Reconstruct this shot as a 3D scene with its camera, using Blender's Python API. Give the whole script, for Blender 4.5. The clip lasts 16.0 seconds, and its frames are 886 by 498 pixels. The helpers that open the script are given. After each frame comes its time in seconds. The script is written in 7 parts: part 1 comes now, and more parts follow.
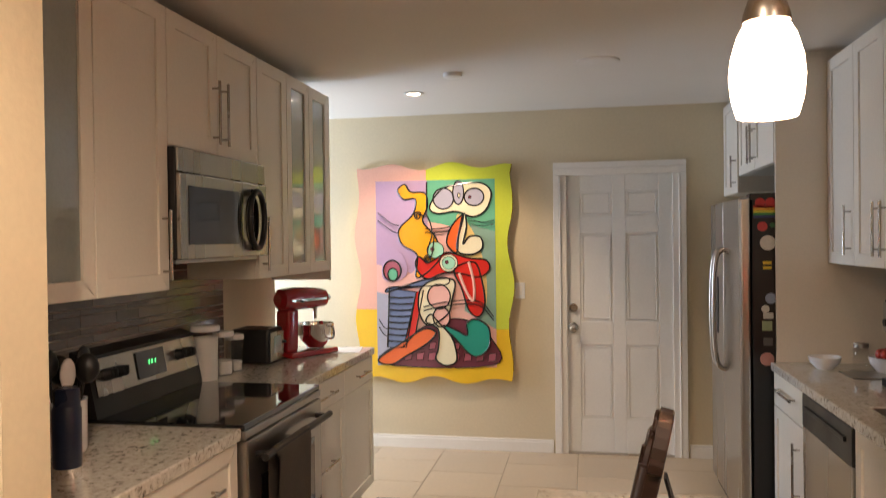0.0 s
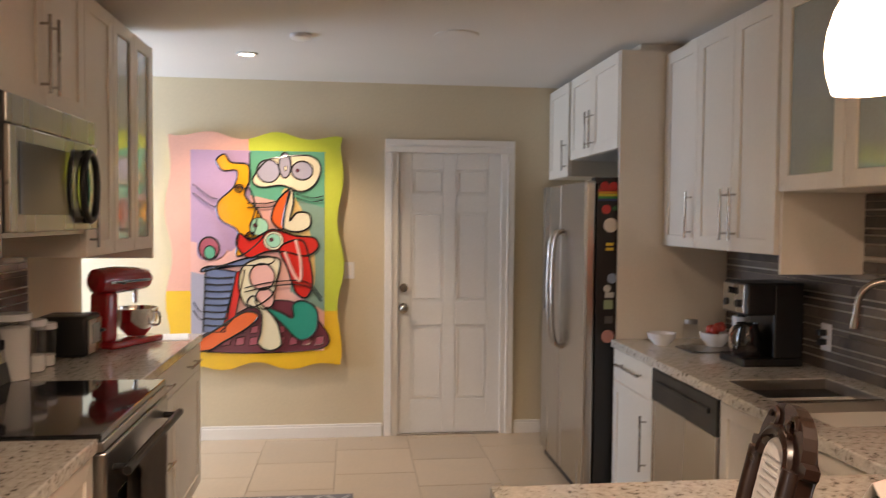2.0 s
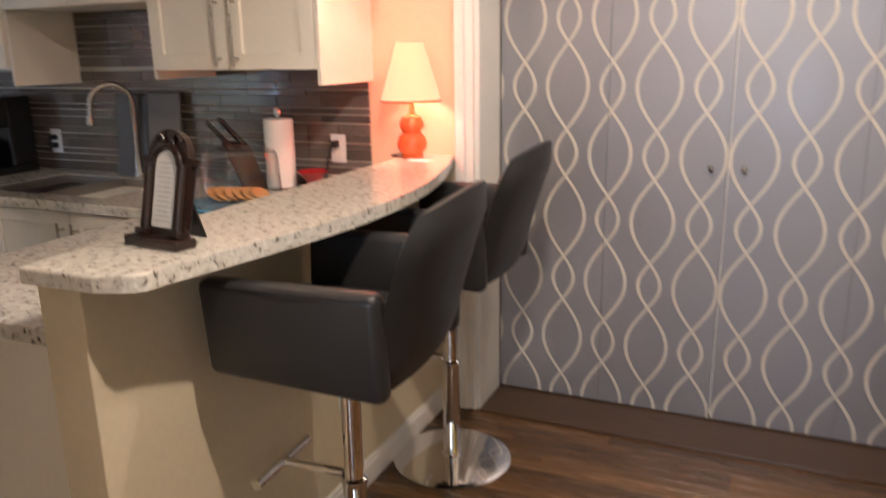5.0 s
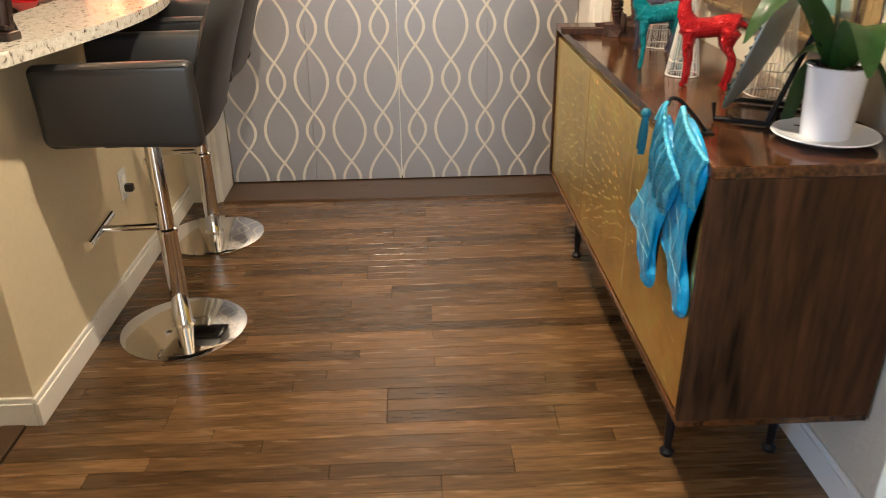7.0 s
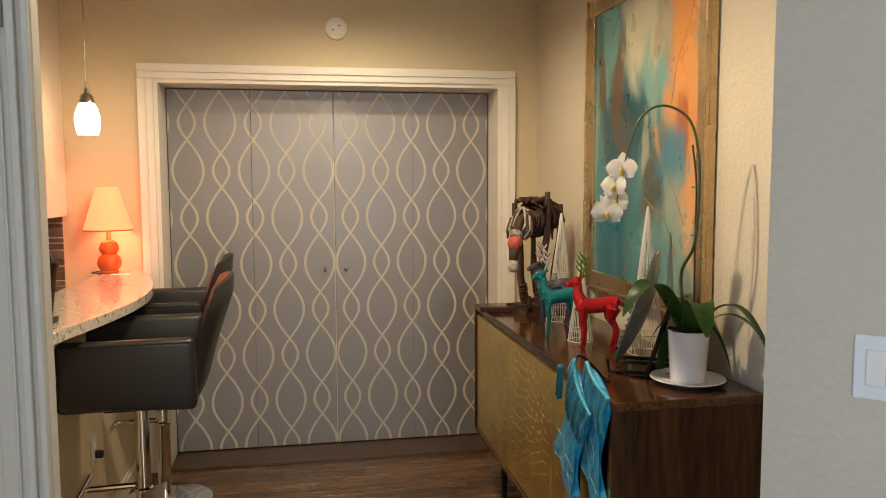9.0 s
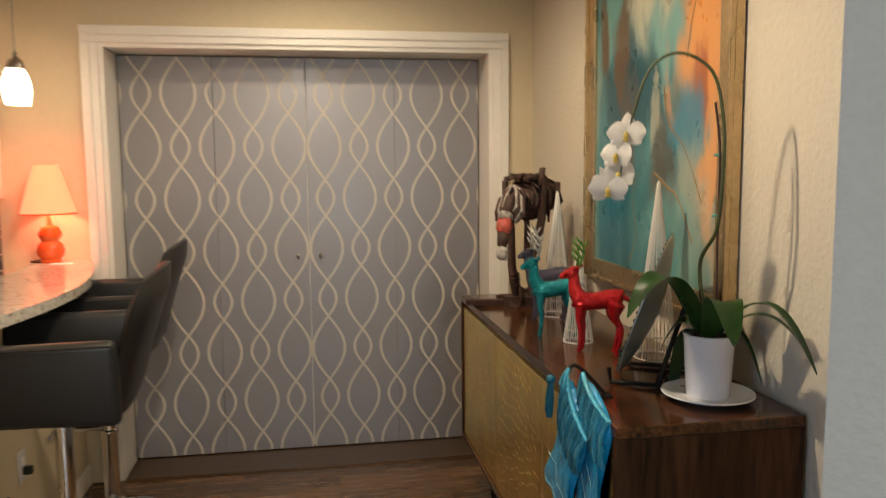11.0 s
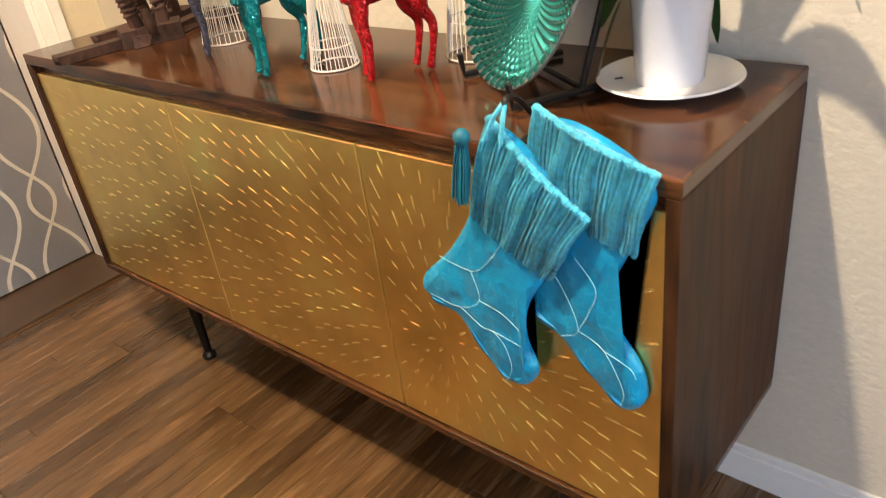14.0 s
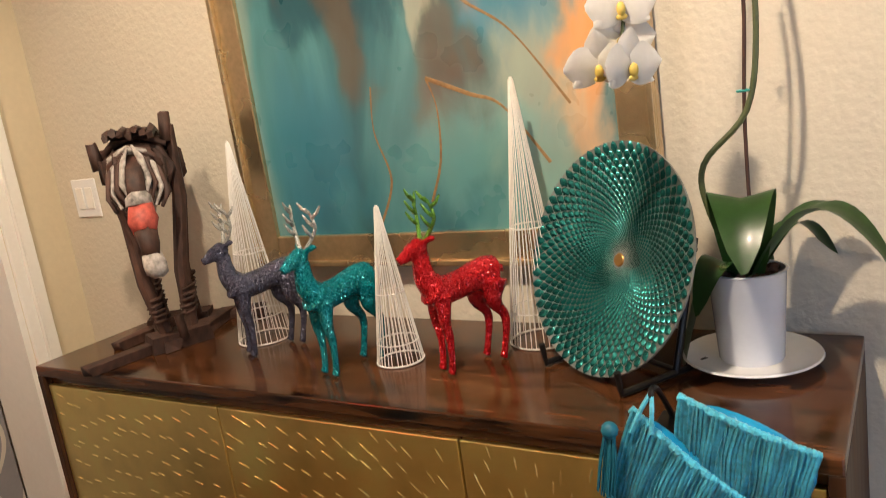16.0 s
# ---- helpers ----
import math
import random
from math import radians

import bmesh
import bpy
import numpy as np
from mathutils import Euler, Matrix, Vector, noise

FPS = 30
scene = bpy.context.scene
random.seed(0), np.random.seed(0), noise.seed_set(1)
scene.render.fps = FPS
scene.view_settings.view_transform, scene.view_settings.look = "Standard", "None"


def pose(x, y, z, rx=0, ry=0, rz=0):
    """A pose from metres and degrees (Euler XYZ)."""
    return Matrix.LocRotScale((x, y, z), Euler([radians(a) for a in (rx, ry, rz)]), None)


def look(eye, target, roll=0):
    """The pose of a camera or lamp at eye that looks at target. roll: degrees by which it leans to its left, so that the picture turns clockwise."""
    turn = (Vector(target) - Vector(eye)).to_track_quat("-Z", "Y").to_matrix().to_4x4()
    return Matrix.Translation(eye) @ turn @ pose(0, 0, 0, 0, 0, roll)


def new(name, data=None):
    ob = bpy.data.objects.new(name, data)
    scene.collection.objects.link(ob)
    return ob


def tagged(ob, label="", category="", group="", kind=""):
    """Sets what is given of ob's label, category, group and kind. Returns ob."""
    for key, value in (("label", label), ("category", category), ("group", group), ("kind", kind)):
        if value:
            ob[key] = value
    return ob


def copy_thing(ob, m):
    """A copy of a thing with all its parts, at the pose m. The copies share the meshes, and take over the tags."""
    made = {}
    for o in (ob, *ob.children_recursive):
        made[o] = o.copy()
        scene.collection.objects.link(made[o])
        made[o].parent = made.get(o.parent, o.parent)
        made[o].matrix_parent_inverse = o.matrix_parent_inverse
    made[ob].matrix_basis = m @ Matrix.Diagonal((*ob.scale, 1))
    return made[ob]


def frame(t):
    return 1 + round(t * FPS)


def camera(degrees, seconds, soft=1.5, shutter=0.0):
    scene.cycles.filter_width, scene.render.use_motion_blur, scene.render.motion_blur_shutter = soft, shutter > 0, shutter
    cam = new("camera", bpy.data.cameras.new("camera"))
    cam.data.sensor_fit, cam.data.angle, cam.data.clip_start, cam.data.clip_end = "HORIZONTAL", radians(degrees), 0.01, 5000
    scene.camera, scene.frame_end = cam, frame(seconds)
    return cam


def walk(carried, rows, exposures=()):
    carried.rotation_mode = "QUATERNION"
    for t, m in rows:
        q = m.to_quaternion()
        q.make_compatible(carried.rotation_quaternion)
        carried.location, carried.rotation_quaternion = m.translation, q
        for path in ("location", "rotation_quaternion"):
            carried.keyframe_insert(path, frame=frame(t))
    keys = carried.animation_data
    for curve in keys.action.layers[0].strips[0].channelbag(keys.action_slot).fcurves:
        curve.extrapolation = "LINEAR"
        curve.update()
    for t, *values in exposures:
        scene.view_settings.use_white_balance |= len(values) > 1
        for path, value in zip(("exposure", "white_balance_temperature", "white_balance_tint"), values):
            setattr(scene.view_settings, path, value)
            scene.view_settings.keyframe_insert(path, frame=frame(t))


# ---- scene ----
cam = camera(60.1, 16.0, 0.95, 0.35)
PATH = [
    (0, (0.829, 0.571, 1.559), (0.462, 2.537, 1.537), -0.7),
    (0.5, (0.816, 0.568, 1.534), (0.463, 2.527, 1.344), -0.9),
    (1, (0.633, 0.566, 1.534), (0.439, 2.541, 1.278), -1.5),
    (1.5, (0.43, 0.635, 1.537), (0.493, 2.622, 1.323), -1.1),
    (2, (0.369, 0.772, 1.554), (0.605, 2.757, 1.475), 0.5),
    (2.5, (0.185, 0.74, 1.554), (0.87, 2.619, 1.582), -0.1),
    (3, (0.07, 0.627, 1.546), (1.184, 2.287, 1.592), 0.0),
    (3.5, (0.04, 0.498, 1.502), (1.458, 1.907, 1.578), 1.0),
    (4, (-0.094, 0.549, 1.532), (1.56, 1.67, 1.457), -1.0),
    (4.3, (-0.178, 0.561, 1.517), (1.528, 1.583, 1.303), -0.7),
    (4.5, (-0.216, 0.542, 1.51), (1.497, 1.528, 1.207), -0.2),
    (5, (-0.347, 0.478, 1.477), (1.417, 1.271, 0.97), -1.0),
    (5.2, (-0.443, 0.526, 1.452), (1.371, 1.153, 0.886), -2.4),
    (7.3, (-1.386, 0.63, 1.422), (0.44, 0.487, 0.618), 0.5),
    (7.5, (-1.492, 0.67, 1.445), (0.371, 0.513, 0.733), 0.4),
    (7.6, (-1.501, 0.646, 1.457), (0.382, 0.503, 0.797), -0.5),
    (8, (-1.64, 0.775, 1.483), (0.29, 0.557, 1.003), -1.1),
    (8.5, (-1.714, 0.858, 1.509), (0.238, 0.501, 1.257), -0.3),
    (8.7, (-1.726, 0.849, 1.515), (0.232, 0.483, 1.333), -0.1),
    (10.8, (-1.439, 0.651, 1.515), (0.531, 0.365, 1.317), -0.4),
    (11, (-1.316, 0.641, 1.48), (0.645, 0.309, 1.265), -0.5),
    (11.5, (-0.978, 0.685, 1.406), (0.848, 0.022, 0.931), -2.1),
    (12, (-0.698, 0.673, 1.324), (0.906, -0.127, 0.438), -8.0),
    (12.5, (-0.473, 0.701, 1.27), (0.916, -0.294, 0.23), -11.4),
    (13, (-0.328, 0.801, 1.272), (0.862, -0.373, 0.174), -11.3),
    (13.5, (-0.254, 0.829, 1.293), (0.928, -0.414, 0.264), -9.5),
    (14, (-0.145, 0.778, 1.325), (1.05, -0.48, 0.331), -8.1),
    (14.5, (-0.041, 0.762, 1.347), (1.171, -0.549, 0.445), -7.3),
    (15, (0.073, 0.884, 1.384), (1.171, -0.616, 0.645), -8.7),
    (15.5, (0.106, 0.96, 1.403), (1.162, -0.651, 0.865), -8.6),
    (16, (0.11, 0.972, 1.428), (1.164, -0.678, 1.023), -8.4),
]
EXPOSURES = [(0, 0.65, 6650, 17.0), (1.5, 0.6, 6650, 18.0), (2.0, 0.62, 6700, 20.0), (2.5, 0.65, 6550, 17.0), (3, 0.5, 6275, 12.0), (3.5, 0.3, 6000, 7.0), (4, 0.2, 5500, 3.0), (4.5, 0.3, 5300, 4.0), (5.0, 0.55, 5650, 13.0), (5.2, 0.65, 5700, 13.0), (7.3, 1.1, 6300, 4.0), (7.6, 1.0, 6493, 5.7), (8, 0.4, 6750, 8.0), (8.7, 0.1, 6950, 5.0), (10.8, 0.0, 6550, 4.0), (11, 0.0, 6450, 4.5), (11.5, 0.4, 6550, 6.8), (12, 1.05, 6600, 8.0), (12.5, 1.4, 6550, 8.2), (14, 1.4, 6250, 5.8), (14.5, 1.3, 6200, 6.0), (15, 1.05, 6150, 6.0), (15.5, 0.8, 6250, 9.0), (16, 0.55, 6200, 9.0)]
walk(cam, [(t, look(eye, target, roll)) for t, eye, target, roll in PATH], EXPOSURES)

# ---- light ----
world = bpy.data.worlds.new("world")
scene.world = world
world.use_nodes = True
wn = world.node_tree
sky = wn.nodes.new("ShaderNodeTexSky")
sky.sky_type, sky.sun_disc, sky.sun_elevation, sky.sun_rotation = "NISHITA", False, radians(35), radians(-90)
wn.nodes["Background"].inputs["Strength"].default_value = 0.05
wn.links.new(sky.outputs[0], wn.nodes["Background"].inputs["Color"])


def lamp(name, kind, place, watts, colour, size=0.05, aim=None, spread=None, size_y=None):
    data = bpy.data.lights.new(name, kind)
    data.energy, data.color = watts, colour
    if kind == "AREA":
        data.size = size
        if size_y:
            data.shape, data.size_y = "RECTANGLE", size_y
    elif kind != "SUN":
        data.shadow_soft_size = size
    if kind == "SPOT":
        data.spot_size, data.spot_blend = radians(spread), 0.6
    ob = new(name, data)
    ob.matrix_world = look(place, aim) if aim else Matrix.Translation(place)
    return ob


DAY = (0.58, 0.77, 1.0)
lamp("table_lamp_bulb", "POINT", (2.30, 1.79, 1.385), 15, (1.0, 0.70, 0.46), 0.025)
lamp("downlight_painting", "SPOT", (-0.24, 5.35, 2.47), 44, (1.0, 0.80, 0.56), 0.04, (-0.24, 5.95, 0.9), 100)
lamp("downlight_sideboard", "SPOT", (0.55, 0.72, 2.47), 92, (1.0, 0.79, 0.57), 0.03, (0.55, 0.72, 0.0), 172)
lamp("downlight_sideboard_east", "SPOT", (1.60, 0.60, 2.47), 36, (1.0, 0.79, 0.57), 0.03, (1.60, 0.60, 0.0), 172)
lamp("window_light_hall_west", "AREA", (-3.93, 0.4, 1.5), 30, (0.88, 0.93, 1.0), 1.4, (0, 0.6, 1.2), size_y=1.5)
lamp("window_light_hall", "AREA", (-2.1, 2.56, 1.5), 37, (0.42, 0.62, 1.0), 1.3, (-2.1, 0.0, 1.3), size_y=1.5)
lamp("window_light_kitchen", "AREA", (-2.43, 5.65, 1.45), 45, DAY, 0.9, (1, 5.65, 1.4), size_y=1.4)

# ---- materials ----
MATS = {}


def material(name, colour, rough=0.5, metal=0.0, vary=0.12, scale=6.0, fine=90.0, bump=0.05, dist=0.002, stretch=(1, 1, 1), spread=0.0, coat=0.0, trans=0.0, sheen=0.0, ior=1.5):
    """A surface with broad and fine variation of its colour, roughness and relief; spread varies it from piece to piece."""
    m = bpy.data.materials.new(name)
    m.use_nodes = True
    nt = m.node_tree
    b = nt.nodes["Principled BSDF"]
    co = nt.nodes.new("ShaderNodeTexCoord")
    mp = nt.nodes.new("ShaderNodeMapping")
    mp.inputs["Scale"].default_value = stretch
    nt.links.new(co.outputs["Object"], mp.inputs["Vector"])
    broad, grain = nt.nodes.new("ShaderNodeTexNoise"), nt.nodes.new("ShaderNodeTexNoise")
    for n, s, d in ((broad, scale, 3), (grain, fine, 4)):
        n.inputs["Scale"].default_value, n.inputs["Detail"].default_value = s, d
        nt.links.new(mp.outputs[0], n.inputs["Vector"])
    both = nt.nodes.new("ShaderNodeMath")
    both.operation = "ADD"
    nt.links.new(broad.outputs["Fac"], both.inputs[0])
    nt.links.new(grain.outputs["Fac"], both.inputs[1])
    value = nt.nodes.new("ShaderNodeMapRange")
    value.inputs["From Min"].default_value, value.inputs["From Max"].default_value = 0.6, 1.4
    value.inputs["To Min"].default_value, value.inputs["To Max"].default_value = 1 - vary, 1 + vary
    nt.links.new(both.outputs[0], value.inputs["Value"])
    hsv = nt.nodes.new("ShaderNodeHueSaturation")
    hsv.inputs["Color"].default_value = (*colour, 1)
    last = value.outputs[0]
    if spread:
        info, piece, mul = nt.nodes.new("ShaderNodeObjectInfo"), nt.nodes.new("ShaderNodeMapRange"), nt.nodes.new("ShaderNodeMath")
        piece.inputs["To Min"].default_value, piece.inputs["To Max"].default_value = 1 - spread, 1 + spread
        nt.links.new(info.outputs["Random"], piece.inputs["Value"])
        mul.operation = "MULTIPLY"
        nt.links.new(last, mul.inputs[0])
        nt.links.new(piece.outputs[0], mul.inputs[1])
        last = mul.outputs[0]
    nt.links.new(last, hsv.inputs["Value"])
    nt.links.new(hsv.outputs[0], b.inputs["Base Color"])
    ro = nt.nodes.new("ShaderNodeMapRange")
    ro.inputs["From Min"].default_value, ro.inputs["From Max"].default_value = 0.3, 0.7
    ro.inputs["To Min"].default_value, ro.inputs["To Max"].default_value = max(0.02, rough * 0.85), min(1, rough * 1.15)
    nt.links.new(broad.outputs["Fac"], ro.inputs["Value"])
    nt.links.new(ro.outputs[0], b.inputs["Roughness"])
    if bump:
        bp = nt.nodes.new("ShaderNodeBump")
        bp.inputs["Strength"].default_value, bp.inputs["Distance"].default_value = bump, dist
        nt.links.new(grain.outputs["Fac"], bp.inputs["Height"])
        nt.links.new(bp.outputs[0], b.inputs["Normal"])
    b.inputs["Metallic"].default_value, b.inputs["IOR"].default_value = metal, ior
    b.inputs["Coat Weight"].default_value, b.inputs["Transmission Weight"].default_value, b.inputs["Sheen Weight"].default_value = coat, trans, sheen
    MATS[name] = m
    return m


def glow(name, colour, strength):
    m = bpy.data.materials.new(name)
    m.use_nodes = True
    b = m.node_tree.nodes["Principled BSDF"]
    b.inputs["Base Color"].default_value = (*colour, 1)
    b.inputs["Emission Color"].default_value = (*colour, 1)
    b.inputs["Emission Strength"].default_value = strength
    return m


def ramp_on(m, source_kind, stops, scale=(1, 1, 1), tex=None):
    """Feeds the base colour of m from a texture through a colour ramp."""
    nt = m.node_tree
    b = nt.nodes["Principled BSDF"]
    co, mp, tx = nt.nodes.new("ShaderNodeTexCoord"), nt.nodes.new("ShaderNodeMapping"), nt.nodes.new(source_kind)
    mp.inputs["Scale"].default_value = scale
    for key, value in (tex or {}).items():
        tx.inputs[key].default_value = value
    cr = nt.nodes.new("ShaderNodeValToRGB")
    el = cr.color_ramp.elements
    while len(el) < len(stops):
        el.new(0.5)
    for e, (p, c) in zip(el, stops):
        e.position, e.color = p, (*c, 1)
    nt.links.new(co.outputs["Object"], mp.inputs["Vector"])
    nt.links.new(mp.outputs[0], tx.inputs["Vector"])
    nt.links.new(tx.outputs["Fac"], cr.inputs["Fac"])
    return cr, b, nt


wall_paint = material("wall_paint", (0.62, 0.53, 0.37), 0.75, vary=0.05, scale=2.5, fine=55, bump=0.25, dist=0.004)
rough_paint = material("rough_paint", (0.58, 0.52, 0.415), 0.8, vary=0.05, scale=3, fine=62, bump=0.6, dist=0.006)
ceiling_paint = material("ceiling_paint", (0.72, 0.68, 0.62), 0.85, vary=0.04, scale=2, fine=70, bump=0.15, dist=0.003)
trim_paint = material("trim_paint", (0.80, 0.77, 0.72), 0.4, vary=0.04, scale=5, fine=60, bump=0.04)
cabinet_paint = material("cabinet_paint", (0.78, 0.73, 0.64), 0.42, vary=0.04, scale=3, fine=80, bump=0.04)
door_paint = material("door_paint", (0.78, 0.77, 0.74), 0.45, vary=0.04, scale=4, fine=60, bump=0.05)
# White door paint with the open leaf's dimmer light put into its colour.
dimmed_leaf_paint = material("dimmed_leaf_paint", (0.58, 0.56, 0.53), 0.45, vary=0.05, scale=4, fine=60, bump=0.05)
steel = material("steel", (0.47, 0.44, 0.40), 0.28, 1.0, vary=0.06, scale=4, fine=160, bump=0.03, stretch=(1, 1, 0.05))
dark_steel = material("dark_steel", (0.40, 0.38, 0.36), 0.3, 1.0, vary=0.06, scale=4, fine=160, bump=0.03, stretch=(1, 0.05, 1))
nickel = material("nickel", (0.44, 0.41, 0.37), 0.26, 1.0, vary=0.05, bump=0.02)
chrome = material("chrome", (0.82, 0.80, 0.78), 0.06, 1.0, vary=0.03, bump=0.0)
black_plastic = material("black_plastic", (0.007, 0.007, 0.0075), 0.4, vary=0.2, bump=0.03)
black_glass = material("black_glass", (0.008, 0.008, 0.009), 0.06, vary=0.1, bump=0.0, coat=0.5)
black_metal = material("black_metal", (0.015, 0.014, 0.014), 0.4, 0.6, vary=0.15, bump=0.05)
frosted = material("frosted_glass", (0.34, 0.38, 0.36), 0.10, vary=0.06, scale=5, bump=0.0, coat=1.0)
leather = material("leather", (0.022, 0.022, 0.023), 0.4, vary=0.15, scale=5, fine=240, bump=0.12, dist=0.001)
walnut = material("walnut", (0.060, 0.022, 0.0075), 0.16, vary=1.2, scale=9, fine=40, bump=0.08, stretch=(0.25, 2.2, 2.2), coat=0.04)
walnut_end = material("walnut_side", (0.046, 0.019, 0.0075), 0.5, vary=1.05, scale=5, fine=26, bump=0.12, stretch=(2.2, 2.2, 0.25), ior=1.28)
brass = material("brass", (0.98, 0.76, 0.285), 0.33, 1.0, vary=0.22, scale=4, fine=9, bump=0.22, dist=0.006)
plank = material("plank", (0.106, 0.054, 0.0205), 0.26, vary=0.6, scale=5, fine=20, bump=0.05, stretch=(5, 0.5, 5), spread=0.45, coat=0.12)
threshold_wood = material("threshold_wood", (0.062, 0.034, 0.0155), 0.32, vary=0.35, scale=4, fine=36, bump=0.06, stretch=(6, 0.35, 6))
gap_dark = material("gap_dark", (0.02, 0.011, 0.007), 0.8, vary=0.2)
tile_stone = material("tile_stone", (0.50, 0.39, 0.27), 0.32, vary=0.08, scale=7, fine=40, bump=0.05, spread=0.06)
grout = material("grout", (0.42, 0.35, 0.26), 0.9, vary=0.1, fine=120, bump=0.2)
mosaic = material("mosaic", (0.135, 0.115, 0.10), 0.16, vary=0.2, scale=9, fine=60, bump=0.02, spread=0.3, coat=0.3)
mosaic_light = material("mosaic_light", (0.50, 0.47, 0.42), 0.35, vary=0.1, spread=0.12)
white_gloss = material("white_gloss", (0.80, 0.80, 0.80), 0.18, vary=0.03, bump=0.0, coat=0.3)
paper = material("paper", (0.80, 0.79, 0.76), 0.8, vary=0.04, fine=150, bump=0.1)
rug_grey = material("rug_grey", (0.17, 0.16, 0.165), 0.95, vary=0.2, scale=8, fine=260, bump=0.5, dist=0.004)
rug_line = material("rug_line", (0.42, 0.405, 0.40), 0.95, vary=0.15, fine=260, bump=0.5, dist=0.004)
shade_glow = glow("pendant_glass", (1.0, 0.70, 0.46), 12.0)

granite = material("granite", (0.5, 0.45, 0.36), 0.12, vary=0.2, coat=0.3, bump=0.0)
cr, pb, nt = ramp_on(granite, "ShaderNodeTexNoise", [(0.29, (0.04, 0.034, 0.030)), (0.36, (0.24, 0.205, 0.17)), (0.42, (0.52, 0.485, 0.42)), (0.70, (0.70, 0.665, 0.60))], tex={"Scale": 55.0, "Detail": 4.0, "Roughness": 0.62, "Distortion": 0.5})
nt.links.new(cr.outputs[0], pb.inputs["Base Color"])


def wallpaper():
    """Grey-blue paper with columns of large and small pointed ovals in a satin cream line."""
    m = material("wallpaper", (0.30, 0.292, 0.308), 0.42, 0.5, vary=0.06, scale=3, fine=120, bump=0.05)
    nt = m.node_tree
    b = nt.nodes["Principled BSDF"]
    base = b.inputs["Base Color"].links[0].from_socket

    def mth(op, a, c=None, d=None):
        n = nt.nodes.new("ShaderNodeMath")
        n.operation = op
        for k, v in enumerate((a, c, d)):
            if v is None:
                continue
            if isinstance(v, (int, float)):
                n.inputs[k].default_value = v
            else:
                nt.links.new(v, n.inputs[k])
        return n.outputs[0]

    co, sep = nt.nodes.new("ShaderNodeTexCoord"), nt.nodes.new("ShaderNodeSeparateXYZ")
    nt.links.new(co.outputs["Object"], sep.inputs[0])
    y, z = sep.outputs[1], sep.outputs[2]
    column, period, wide = 0.175, 0.52, 0.335
    u = mth("DIVIDE", mth("ABSOLUTE", mth("SUBTRACT", y, 0.664)), column)
    k = mth("FLOOR", u)
    off = mth("ABSOLUTE", mth("MULTIPLY", mth("SUBTRACT", mth("SUBTRACT", u, k), 0.5), column))
    odd = mth("MODULO", k, 2.0)
    phase = mth("FRACT", mth("ADD", mth("DIVIDE", mth("SUBTRACT", z, 0.545 - wide / 2), period), mth("MULTIPLY", odd, 0.5)))
    phase = mth("FRACT", mth("ADD", phase, 1.0))
    part_big = wide / period
    big = mth("LESS_THAN", phase, part_big)
    a_big = mth("MULTIPLY", mth("SINE", mth("MULTIPLY", mth("DIVIDE", phase, part_big), math.pi)), 0.081)
    a_small = mth("MULTIPLY", mth("SINE", mth("MULTIPLY", mth("DIVIDE", mth("SUBTRACT", phase, part_big), 1 - part_big), math.pi)), 0.043)
    amp = mth("ADD", mth("MULTIPLY", big, a_big), mth("MULTIPLY", mth("SUBTRACT", 1.0, big), a_small))
    dist = mth("ABSOLUTE", mth("SUBTRACT", off, amp))
    line = mth("LESS_THAN", dist, 0.0072)
    mix = nt.nodes.new("ShaderNodeMix")
    mix.data_type = "RGBA"
    nt.links.new(line, mix.inputs["Factor"])
    nt.links.new(base, mix.inputs["A"])
    mix.inputs["B"].default_value = (0.56, 0.51, 0.44, 1)
    nt.links.new(mix.outputs["Result"], b.inputs["Base Color"])
    nt.links.new(mth("MULTIPLY", mth("SUBTRACT", 1.0, line), 0.5), b.inputs["Metallic"])
    return m


paper_pattern = wallpaper()


# ---- building helpers ----
def thing(name, place=(0, 0, 0), label="", category="", group="", kind="", turn=0.0):
    ob = new(name)
    ob.empty_display_size = 0.1
    ob.matrix_world = pose(*place, 0, 0, turn)
    return tagged(ob, label, category, group, kind)


def part(name, bm, mat, parent=None, label="", at=None, kind="", smooth=False):
    """Links a bmesh as one mesh under a thing or a part. at: the world place of the thing's base, if bm is in world metres."""
    if at is not None:
        bmesh.ops.translate(bm, verts=bm.verts, vec=-Vector(at))
    me = bpy.data.meshes.new(name)
    bmesh.ops.recalc_face_normals(bm, faces=bm.faces)
    if smooth:
        for f in bm.faces:
            f.smooth = True
        for e in bm.edges:
            if len(e.link_faces) == 2 and e.calc_face_angle(0) > radians(38):
                e.smooth = False
    bm.to_mesh(me)
    bm.free()
    me.materials.append(mat)
    ob = new(name, me)
    ob.parent = parent
    return tagged(ob, label, kind=kind)


def box(x0, x1, y0, y1, z0, z1, bevel=0.0, bm=None, seg=2):
    bm = bm or bmesh.new()
    made = bmesh.ops.create_cube(bm, size=1)["verts"]
    bmesh.ops.scale(bm, vec=(x1 - x0, y1 - y0, z1 - z0), verts=made)
    bmesh.ops.translate(bm, vec=((x0 + x1) / 2, (y0 + y1) / 2, (z0 + z1) / 2), verts=made)
    if bevel:
        edges = list({e for v in made for e in v.link_edges})
        bmesh.ops.bevel(bm, geom=edges, offset=bevel, segments=seg, affect="EDGES", profile=0.5)
    return bm


